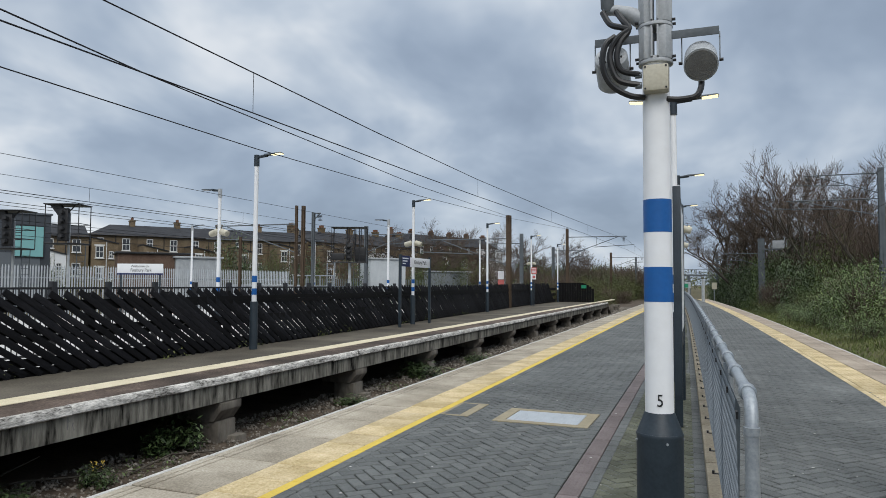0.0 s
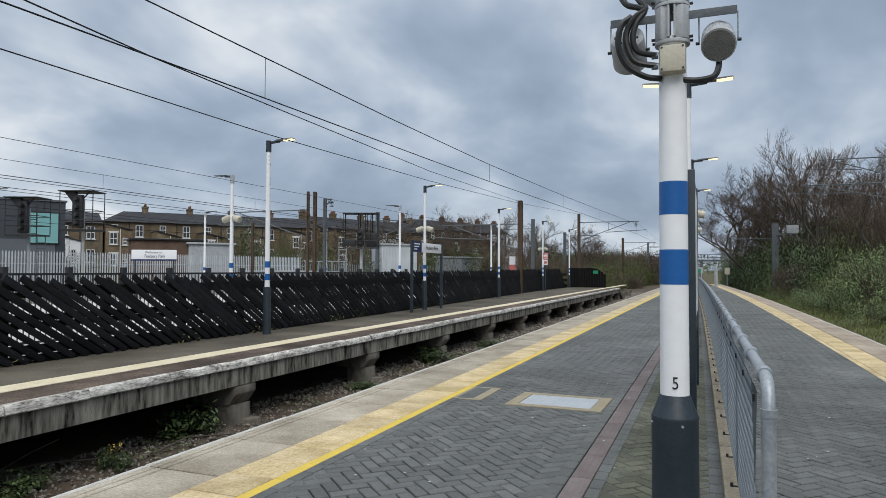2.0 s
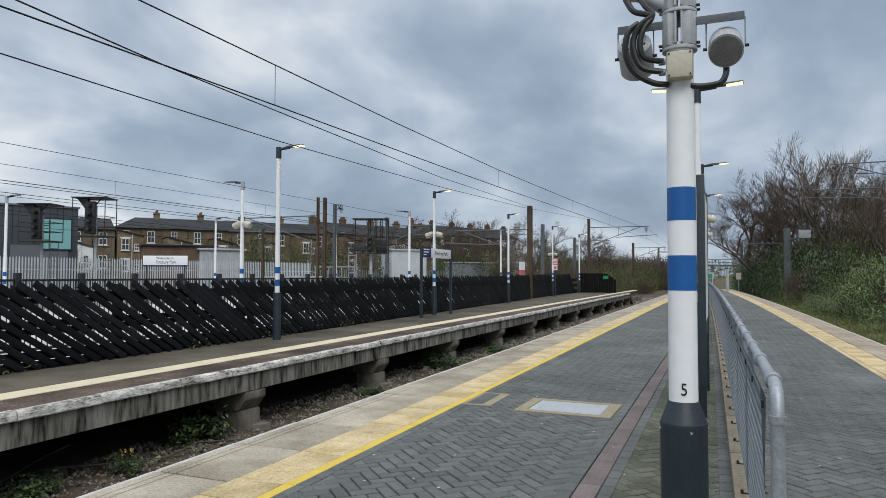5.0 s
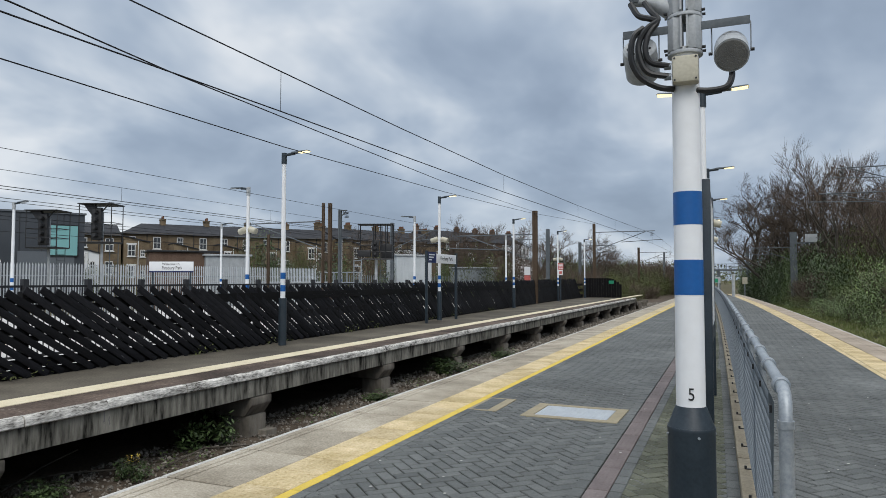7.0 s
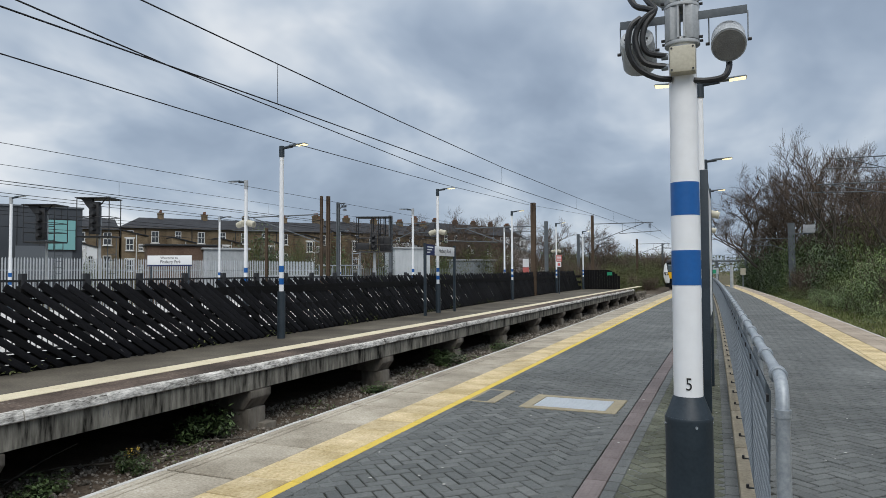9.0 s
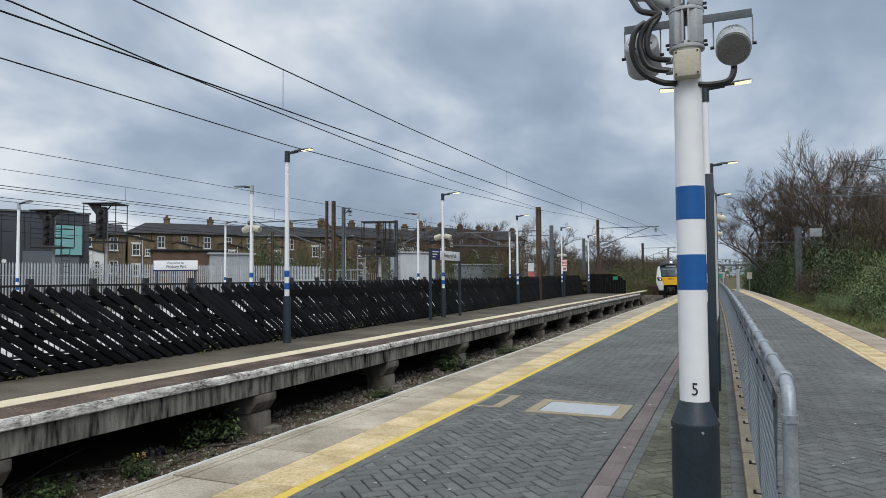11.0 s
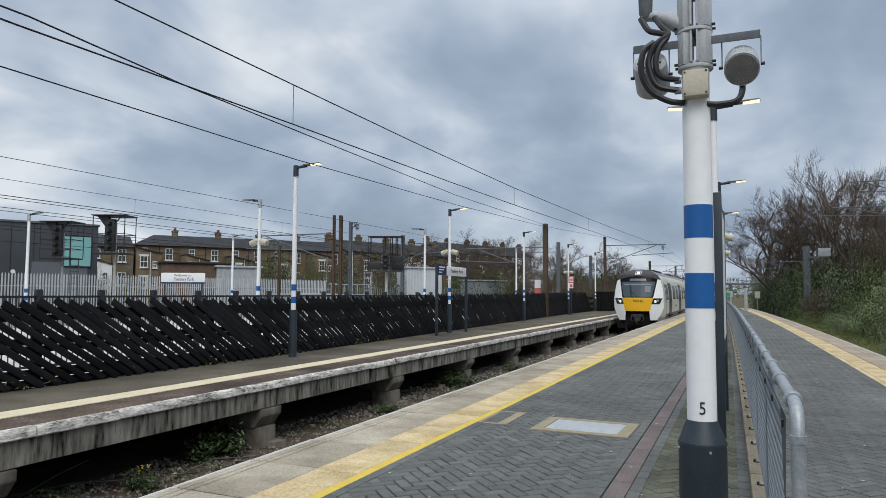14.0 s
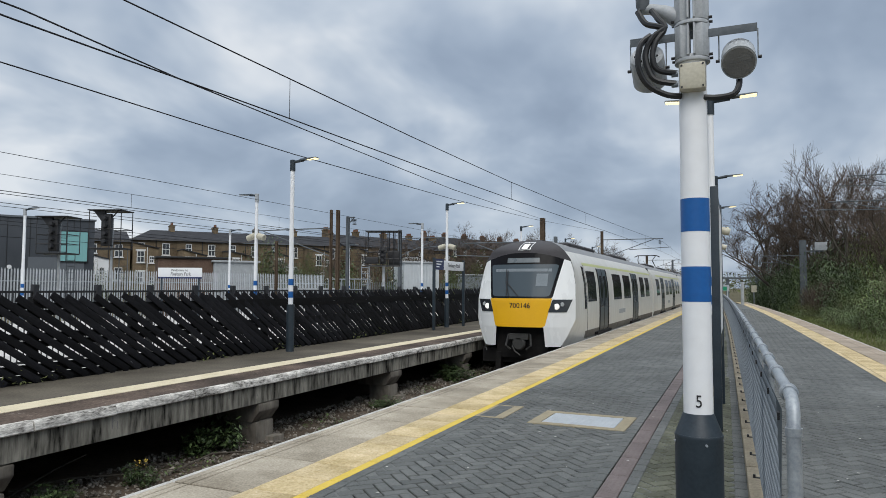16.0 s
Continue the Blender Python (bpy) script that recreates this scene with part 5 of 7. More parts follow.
M_WIRE = mat("dark_wire", [(0.012, 0.012, 0.014), (0.02, 0.02, 0.022)], 0.6, 5, 50, 0)


def wire(points, r=0.010, name="overhead_wire", label="dark overhead line wire strung along the track"):
    o = part(name, Shape().tube(points, r, 5), M_WIRE)
    return tagged(o, label, "wire", "overhead wires")


def sagged(x, z, y0=-25, y1=240, span=50.0, sag=0.0, phase=8.0):
    out = []
    y = y0
    while y <= y1:
        t = ((y - phase) % span) / span
        out.append((x, y, z - sag * 4 * t * (1 - t)))
        y += 5
    return out


def build_wires():
    near = [(-25, 4.36), (-10, 4.28), (5, 4.22), (11, 4.20), (17, 4.23), (26.7, 4.41), (36, 4.63), (46.6, 4.91), (58, 5.25), (75, 5.0), (95, 4.9), (120, 5.3), (160, 5.2), (240, 5.4)]
    low = [(-25, 3.56), (3.6, 3.63), (7.4, 3.68), (13, 3.73), (17, 3.78), (24.8, 3.92), (36, 4.12), (58, 4.40), (120, 4.55), (240, 4.8)]

    def height(rows, y):
        for (y0, z0), (y1, z1) in zip(rows, rows[1:]):
            if y <= y1:
                return z0 + (z1 - z0) * (y - y0) / (y1 - y0)
        return rows[-1][1]
    wire([(-5.40, y, z) for y, z in near], 0.0085)
    wire([(-5.40, y, z) for y, z in low], 0.0085)
    for i in range(12):
        y = 7.36 + 9.75 * i
        wire([(-5.40, y, height(low, y)), (-5.40, y, height(near, y))], 0.004, "dropper", "thin dropper between the two overhead wires")
    # two feeders that cross over to the masts beyond the fence
    wire([(-5.4, -8, 3.6), (-5.9, 4.02, 3.95), (-6.3, 6.37, 4.02), (-6.8, 9.39, 4.17), (-8.0, 19.32, 4.48), (-10.9, 40.7, 5.68)], 0.009)
    wire([(-6.5, -8, 3.62), (-6.8, 4.59, 3.71), (-7.2, 9.95, 3.81), (-8.0, 19.32, 4.18), (-8.8, 31.64, 4.73), (-10.4, 58.4, 6.25)], 0.008)
    wire(sagged(-12.2, 3.87, -25, 41), 0.006)
    wire(sagged(-20.8, 4.90), 0.008)
    wire(sagged(-20.8, 4.39), 0.013)
    for i in range(5):
        wire([(-20.8, 18.65 + i * 9, 4.39), (-20.8, 18.65 + i * 9, 4.90)], 0.006, "dropper", "thin dropper between the two overhead wires")
    for x, z in ((-26.5, 5.08), (-26.5, 4.72), (-30.0, 5.0), (-30.0, 4.35), (-33.5, 4.5), (-33.5, 3.9)):
        wire(sagged(x, z, -20, 150), 0.013)
    wire([(10.5, 24, 8.6), (7.5, 78, 6.2)], 0.014)
    wire([(10.5, 24, 6.6), (7.5, 78, 4.4)], 0.012)


build_wires()


def insulator(s, a, b, r=0.07):
    a, b = Vector(a), Vector(b)
    for k in range(5):
        c = a.lerp(b, (k + 0.5) / 5)
        d = (b - a) / 12
        s.tube([c - d * 0.5, c, c + d * 0.5], [r * 0.5, r, r * 0.5], 8)


def mast(x, y, top, base=-0.9, width=0.26, rust=True, arms=(), label=""):
    m = thing("line_mast", label or ("rust-brown steel overhead line mast" if rust else "grey steel overhead line mast"), "mast", pose(x, y, 0), "overhead line masts")
    w, t = width / 2, 0.02
    s = Shape()
    s.box(-w, w, -w, -w + t, base, top).box(-w, w, w - t, w, base, top).box(-t / 2, t / 2, -w, w, base, top)
    for z in np.arange(base + 1.2, top, 1.4):
        s.box(-w - 0.006, w + 0.006, -w - 0.006, w + 0.006, z, z + 0.06)
    part("shaft", s, M_RUST if rust else M_GSTEEL, m)
    for (dx, z, drop) in arms:
        s = Shape().tube([(0, 0, z), (dx, 0, z)], 0.035, 6).tube([(0, 0, z - drop), (dx * 0.85, 0, z - 0.05)], 0.03, 6).tube([(dx * 0.45, 0, z - drop * 0.55), (dx * 1.12, 0, z - drop * 0.45)], 0.028, 6).tube([(dx * 0.5, 0, z), (dx * 0.5, 0, z - drop * 0.5)], 0.014, 5)
        part("cantilever", s, M_GSTEEL, m, "grey tubular cantilever arm")
        s = Shape()
        insulator(s, (dx * 0.95, 0, z - 0.08), (dx * 0.95, 0, z - 0.45), 0.14)
        part("insulator", s, M_BLACK, m)
    return m


def build_handrail():
    r = thing("handrail", "grey tubular handrail beside the line masts", "handrail", pose(-21.95, 34, -0.8))
    for x in (0.0, 0.88, 1.75, 2.6):
        part("post", ring(Shape(), x, 0, 0, 2.7, 0.035, 0.035, 8), M_GALV, r)
    for z in (2.1, 2.7):
        part("rail", Shape().tube([(0, 0, z), (2.6, 0, z)], 0.03, 8), M_GALV, r)
    f = thing("ladder_frame", "pale steel access ladder frame", "ladder", pose(-19.86, 34.2, -0.8))
    for x in (0.0, 0.5):
        part("stile", ring(Shape(), x, 0, 0, 3.45, 0.03, 0.03, 8), M_GALV, f)
    for k in range(10):
        part("rung", Shape().tube([(0, 0, 0.4 + k * 0.33), (0.5, 0, 0.4 + k * 0.33)], 0.018, 6), M_GALV, f)


build_handrail()


def build_masts():
    mast(-10.42, 58.6, 6.3, 0, 0.22, True, ((5.0, 5.55, 1.6),))
    mast(-10.9, 40.9, 5.75, 0, 0.28, True, ((-5.2, 4.3, 1.7),), "broad rust-brown steel mast with a cantilever")
    mast(-20.80, 32.4, 5.78, -0.9, 0.13, True, ((-5.5, 4.75, 1.6),))
    mast(-20.42, 32.5, 5.76, -0.9, 0.17, True)
    mast(-20.2, 33.2, 5.45, -0.9, 0.16, False, ((0.45, 5.4, 0.4),))
    mast(-22.7, 30.0, 3.9, -0.9, 0.12, True)
    mast(-24.4, 48.0, 6.0, -0.9, 0.24, False, ((4.0, 5.3, 1.4),))
    mast(-15.3, 62.0, 6.2, -0.9, 0.3, False, ((-3.5, 5.3, 1.4),))
    mast(-15.5, 78.0, 5.8, -0.9, 0.3, False, ((4.0, 5.4, 1.5),))
    mast(-11.5, 100.0, 6.1, -1.0, 0.3, True, ((4.5, 5.4, 1.5),))
    mast(-9.8, 122.0, 6.3, -1.0, 0.3, False, ((4.0, 5.6, 1.5),))
    mast(-9.2, 150.0, 6.5, -1.0, 0.3, True, ((3.5, 5.6, 1.5),))
    mast(6.55, 80.0, 6.5, -0.6, 0.62, False, ((-4.2, 4.9, 1.4),), "wide grey steel mast with a signal box arm")
    mast(3.0, 112.0, 6.4, -0.8, 0.42, False, ((2.5, 5.7, 1.2),))
    mast(10.2, 46.0, 8.4, -0.3, 0.3, False, ((-4.0, 8.1, 1.2), (-5.0, 6.6, 1.0)))
    m = thing("equipment_box", "pale grey equipment box on the mast arm", "box", pose(8.2, 79.8, 5.4))
    part("case", Shape().box(-0.55, 0.55, -0.2, 0.2, 0, 0.85), M_GREYPAINT, m, bevel=0.03)
    part("arm", Shape().box(-1.5, 0.3, -0.06, 0.06, -0.12, 0.0), M_GSTEEL, m)
    m = thing("insulator_bank", "row of brown insulators on top of the mast", "insulator", pose(6.55, 80, 6.5))
    for dx in (-0.5, 0.0, 0.5):
        s = Shape()
        insulator(s, (dx, 0, 0.0), (dx + 0.1, 0, 0.7), 0.16)
        part("insulator", s, M_RUST, m)


build_masts()


def signal(x, y, top, base, yaw, label, group="railway signals", half=0.75, tall=1.75):
    s = thing("signal", label, "signal", pose(x, y, 0, 0, 0, yaw), group)
    part("post", ring(Shape(), 0, 0.25, base, top - (0.3 if half < 1 else tall), 0.065 if half < 1 else 0.1, 0.065 if half < 1 else 0.1, 10), M_GREYPAINT, s)
    cage = part("cage", Shape().tube([(-half, -0.4, top - tall), (-half, -0.4, top)], 0.022, 5), M_BLACK, s, "dark access cage")
    h0, h1 = top - tall, top
    for z in (h0, h0 + 0.45, h0 + 0.9, h1):
        for a, b in (((-half, -0.4, z), (half, -0.4, z)), ((-half, 0.7, z), (half, 0.7, z)), ((-half, -0.4, z), (-half, 0.7, z)), ((half, -0.4, z), (half, 0.7, z))):
            part("bar", Shape().tube([a, b], 0.018, 5), M_BLACK, cage)
    ups = [(half, -0.4), (half, 0.7), (-half, 0.7)]
    if half > 1:
        ups += [(half * k, yy) for k in (-0.1, 0.3, 0.62) for yy in (-0.4, 0.7)]
    for a in ups:
        part("upright", Shape().tube([(*a, h0), (*a, h1)], 0.022 if half < 1 else 0.035, 5), M_BLACK, cage)
    # funnel bracket under a thin top plate
    part("hood_plate", Shape().box(-half - 0.05, half + 0.05, -0.5, 0.75, h1, h1 + 0.04), M_BLACK, s)
    if half < 1:
        part("bracket", Shape().add([(-0.62, -0.3, h1), (-0.12, -0.3, h1), (0.06, -0.3, h1 - 0.62), (-0.14, -0.3, h1 - 0.62), (-0.62, -0.1, h1), (-0.12, -0.1, h1), (0.06, -0.1, h1 - 0.62), (-0.14, -0.1, h1 - 0.62)],
                                    [(0, 1, 2, 3), (7, 6, 5, 4), (0, 4, 5, 1), (1, 5, 6, 2), (2, 6, 7, 3), (3, 7, 4, 0)]).tube([(0.5, -0.2, h1), (0.06, -0.2, h1 - 0.5)], 0.03, 5), M_BLACK, s)
    part("platform", Shape().box(-half, half, -0.4, 0.7, h0 - 0.05, h0), M_BLACK, s)
    if half > 1:
        part("equipment_case", Shape().box(-1.1, -0.3, -0.45, -0.1, h0 + 0.12, h0 + 0.55), M_BLACK, s, "black signal equipment case", 0.03)
        part("equipment_case", Shape().box(0.35, 1.05, 0.0, 0.6, h0, h0 + 1.0), M_BLACK, s, "black signal equipment case", 0.03)
    hd = part("signal_head", Shape().box(-0.22, 0.22, -0.32, -0.1, h0 + 0.1, h1 - (0.15 if half < 1 else 1.0)), M_BLACK, s, "black four-lamp signal head", bevel=0.03)
    for k in range(4 if half < 1 else 3):
        z = h0 + 0.3 + k * 0.36
        part("hood", Shape().tube([(0, -0.55, z + 0.02), (0, -0.3, z)], [0.09, 0.11], 12), M_BLACK, hd)
    l = Shape()
    for dx in (-0.2, 0.2):
        l.tube([(0.45 + dx, 0.5, base), (0.45 + dx, 0.5, h0)], 0.02, 5)
    for k in range(int((h0 - base) / 0.3)):
        l.tube([(0.25, 0.5, base + 0.3 * k), (0.65, 0.5, base + 0.3 * k)], 0.012, 5)
    part("ladder", l, M_GSTEEL, s)
    return s


def build_signals():
    signal(-27.0, 23.0, 4.97, -0.9, 22, "black railway signal head in a dark access cage")
    signal(-30.3, 22.8, 4.78, -0.9, 22, "black railway signal head in a dark access cage")
    signal(-21.4, 39.7, 5.12, -0.9, 22, "railway signal in a tall wide dark access cage", half=1.12, tall=2.25)


build_signals()


# ======== fences beyond ========
M_PALE = mat("dull_zinc_pale", [(0.46, 0.49, 0.52), (0.60, 0.63, 0.66)], 0.6, 3, 30, 0.02, random_tint=0.12)


M_PALE_DULL = mat("weathered_grey_pale", [(0.17, 0.19, 0.205), (0.25, 0.275, 0.29)], 0.7, 3, 30, 0.02, random_tint=0.15)


def build_far_fences():
    f = thing("palisade_fence", "pale galvanised palisade fence with pointed pales", "fence", pose(0, 0, -0.6))
    pm = Shape().add([(-0.035, -0.008, 0), (0.035, -0.008, 0), (0.035, 0.012, 0), (-0.035, 0.012, 0), (-0.035, -0.008, 2.9), (0.035, -0.008, 2.9), (0.035, 0.012, 2.9), (-0.035, 0.012, 2.9), (0, 0, 3.02)],
                     [(0, 1, 5, 4), (1, 2, 6, 5), (2, 3, 7, 6), (3, 0, 4, 7), (4, 5, 8), (5, 6, 8), (6, 7, 8), (7, 4, 8)]).mesh("pale", M_PALE, smooth=False)
    a, b = Vector((-36.5, 17.0, 0)), Vector((-30.0, 46.0, 0))
    d = (b - a).normalized()
    ang = math.degrees(math.atan2(d.y, d.x))
    n = int((b - a).length / 0.155)
    for i in range(min(n, 290)):
        p = a + d * (i * 0.155)
        part("pale", pm, M_PALE, f, m=pose(p.x, p.y, 0, 0, 0, ang))
    for z in (0.6, 2.3):
        part("rail", Shape().tube([a + Vector((-0.04, 0, z)), b + Vector((-0.04, 0, z))], 0.03, 6), M_GALV, f)
    dull = pm.copy()
    dull.materials.clear()
    dull.materials.append(M_PALE_DULL)
    f = thing("palisade_fence", "grey palisade fence in front of the trees", "fence", pose(0, 0, -0.6))
    a, b = Vector((-30.0, 46.0, 0)), Vector((-24.0, 82.0, 0))
    d = (b - a).normalized()
    ang = math.degrees(math.atan2(d.y, d.x))
    for i in range(120):
        p = a + d * (i * 0.3)
        part("pale", dull, M_PALE_DULL, f, m=pose(p.x, p.y, -0.5, 0, 0, ang))
    part("rail", Shape().tube([a + Vector((0, 0, 1.8)), b + Vector((0, 0, 1.8))], 0.03, 6), M_GALV, f)

    r = thing("metal_railing", "black metal railing with square posts behind the fence", "railing", pose(-11.3, 0, 0))
    bm_ = Shape().box(-0.008, 0.008, -0.008, 0.008, 0.1, 1.33).mesh("bar", M_BLACK, smooth=False)
    for i in range(200):
        part("bar", bm_, M_BLACK, r, m=pose(0, 3 + i * 0.11, 0))
    for i in range(18):
        part("post", Shape().box(-0.05, 0.05, -0.05, 0.05, 0, 1.47).mesh("rail_post", M_BLACK, bevel=0.006) if i == 0 else bpy.data.meshes["rail_post"], M_BLACK, r, m=pose(0, 3 + i * 1.28, 0))
    for z in (0.12, 1.34):
        part("rail", Shape().box(-0.02, 0.02, 3, 25, z - 0.02, z + 0.02), M_BLACK, r)


build_far_fences()

# ======== buildings ========
M_BRICKA = mat("stock_brick", [(0.09, 0.066, 0.042), (0.165, 0.123, 0.077), (0.24, 0.185, 0.12)], 0.9, 0.6, 12, 0.2, random_tint=0.18)
M_BRICKB = mat("brown_red_brick", [(0.075, 0.045, 0.033), (0.13, 0.083, 0.062), (0.17, 0.12, 0.09)], 0.9, 0.6, 12, 0.2, random_tint=0.18)
M_SLATE = mat("roof_slate", [(0.020, 0.021, 0.025), (0.036, 0.038, 0.043), (0.055, 0.057, 0.063)], 0.9, 0.8, 8, 0.2, stretch=(1, 1, 3))
M_POT = mat("terracotta_pot", [(0.13, 0.065, 0.042), (0.19, 0.10, 0.068)], 0.85, 3, 20)
M_PANEWIN = glass_mat("house_window_glass", (0.045, 0.05, 0.055), 0.1)
M_FRAMEW = mat("white_window_frame", [(0.62, 0.62, 0.60), (0.74, 0.74, 0.72)], 0.6, 3, 30, 0)
M_CLAD = mat("charcoal_cladding", [(0.036, 0.042, 0.050), (0.054, 0.061, 0.071)], 0.5, 0.4, 20, 0.02)
M_CLAD2 = mat("grey_cladding", [(0.10, 0.113, 0.128), (0.135, 0.15, 0.168)], 0.5, 0.4, 20, 0.02)
M_TEAL = glass_mat("teal_window_glass", (0.20, 0.44, 0.44), 0.08)
M_CABIN = mat("pale_cabin_panel", [(0.42, 0.45, 0.47), (0.55, 0.58, 0.60)], 0.6, 0.8, 20, 0.02)


def window(parent, x, z, w, h, y=-0.02):
    f = Shape()
    for a in ((-w / 2, w / 2, -h / 2, -h / 2 + 0.09), (-w / 2, w / 2, h / 2 - 0.09, h / 2), (-w / 2, -w / 2 + 0.08, -h / 2, h / 2), (w / 2 - 0.08, w / 2, -h / 2, h / 2), (-w / 2, w / 2, -0.04, 0.04), (-0.025, 0.025, -h / 2, h / 2)):
        f.box(x + a[0], x + a[1], y - 0.06, y + 0.02, z + a[2], z + a[3])
    win = part("window", f, M_FRAMEW, parent, "white sash window")
    part("pane", Shape().box(x - w / 2 + 0.05, x + w / 2 - 0.05, y - 0.03, y + 0.01, z - h / 2 + 0.05, z + h / 2 - 0.05), M_PANEWIN, win)
    part("sill", Shape().box(x - w / 2 - 0.1, x + w / 2 + 0.1, y - 0.14, y + 0.02, z - h / 2 - 0.1, z - h / 2), M_FRAMEW, win)


def house(m, w, eaves, ridge, brick, rnd, label, chimneys=1, hipped=False):
    h = thing("terraced_house", label, "house", m, "terraced houses")
    part("wall", Shape().box(0, w, 0, 9, -1, eaves), brick, h)
    part("roof", Shape().add([(-0.02, -0.35, eaves - 0.15), (w + 0.02, -0.35, eaves - 0.15), (w + 0.02, 9.35, eaves - 0.15), (-0.02, 9.35, eaves - 0.15), (3.2 if hipped else -0.02, 4.5, ridge), (w + 0.02, 4.5, ridge)],
                             [(0, 1, 5, 4), (2, 3, 4, 5), (0, 4, 3), (1, 2, 5), (3, 2, 1, 0)]), M_SLATE, h, "dark slate pitched roof")
    # rear wing
    ww = w * 0.5
    hw = eaves * rnd.choice((0.74, 0.9, 0.96, 0.8))
    wing = part("rear_wing", Shape().add([(0, -4, -1), (ww, -4, -1), (ww, 0, -1), (0, 0, -1), (0, -4, hw), (ww, -4, hw - 0.7), (ww, 0, hw - 0.7), (0, 0, hw)],
                                         [(3, 2, 1, 0), (4, 5, 6, 7), (0, 1, 5, 4), (1, 2, 6, 5), (2, 3, 7, 6), (3, 0, 4, 7)]), M_SIGNWHITE if rnd.random() < 0.2 else brick, h)
    part("wing_roof", Shape().add([(-0.05, -4.15, hw + 0.02), (ww + 0.1, -4.15, hw - 0.72), (ww + 0.1, 0, hw - 0.72), (-0.05, 0, hw + 0.02), (-0.05, -4.15, hw + 0.14), (ww + 0.1, -4.15, hw - 0.6), (ww + 0.1, 0, hw - 0.6), (-0.05, 0, hw + 0.14)],
                                  [(3, 2, 1, 0), (4, 5, 6, 7), (0, 1, 5, 4), (1, 2, 6, 5), (2, 3, 7, 6), (3, 0, 4, 7)]), M_SLATE, h)
    for z in (eaves - 1.3, eaves - 4.2):
        window(h, w * 0.76, z, 0.95, 1.6)
    window(h, ww * 0.5, eaves - 1.1, 0.8, 1.2)
    for dz in (1.75, 4.4):
        window(h, ww * 0.3, hw - dz, 0.9, 1.5, -4.02)
        window(h, ww * 0.74, hw - dz - 0.35, 0.55, 0.9, -4.02)
        part("lintel", Shape().box(ww * 0.3 - 0.6, ww * 0.3 + 0.6, -4.06, -3.98, hw - dz + 0.75, hw - dz + 0.92), M_FRAMEW, h)
    part("downpipe", Shape().tube([(ww * 0.56, -4.06, -1), (ww * 0.56, -4.06, hw - 0.5)], 0.05, 6), M_FRAMEW, h, "white plastic downpipe")
    for x in ((), (0.0,), (0.0, w))[chimneys]:
        ch = part("chimney", Shape().box(x - 0.32, x + 0.32, 3.9, 5.1, ridge - 1.2, ridge + 0.62).box(x - 0.38, x + 0.38, 3.83, 5.17, ridge + 0.5, ridge + 0.68), brick, h)
        for k in range(5):
            part("chimney_pot", Shape().tube([(x, 4.02 + k * 0.24, ridge + 0.68), (x, 4.02 + k * 0.24, ridge + 1.08)], [0.12, 0.09], 8), M_POT, ch)
    part("downpipe", Shape().tube([(w * 0.55, -0.06, -1), (w * 0.55, -0.06, eaves)], 0.05, 6), M_BLACK, h)


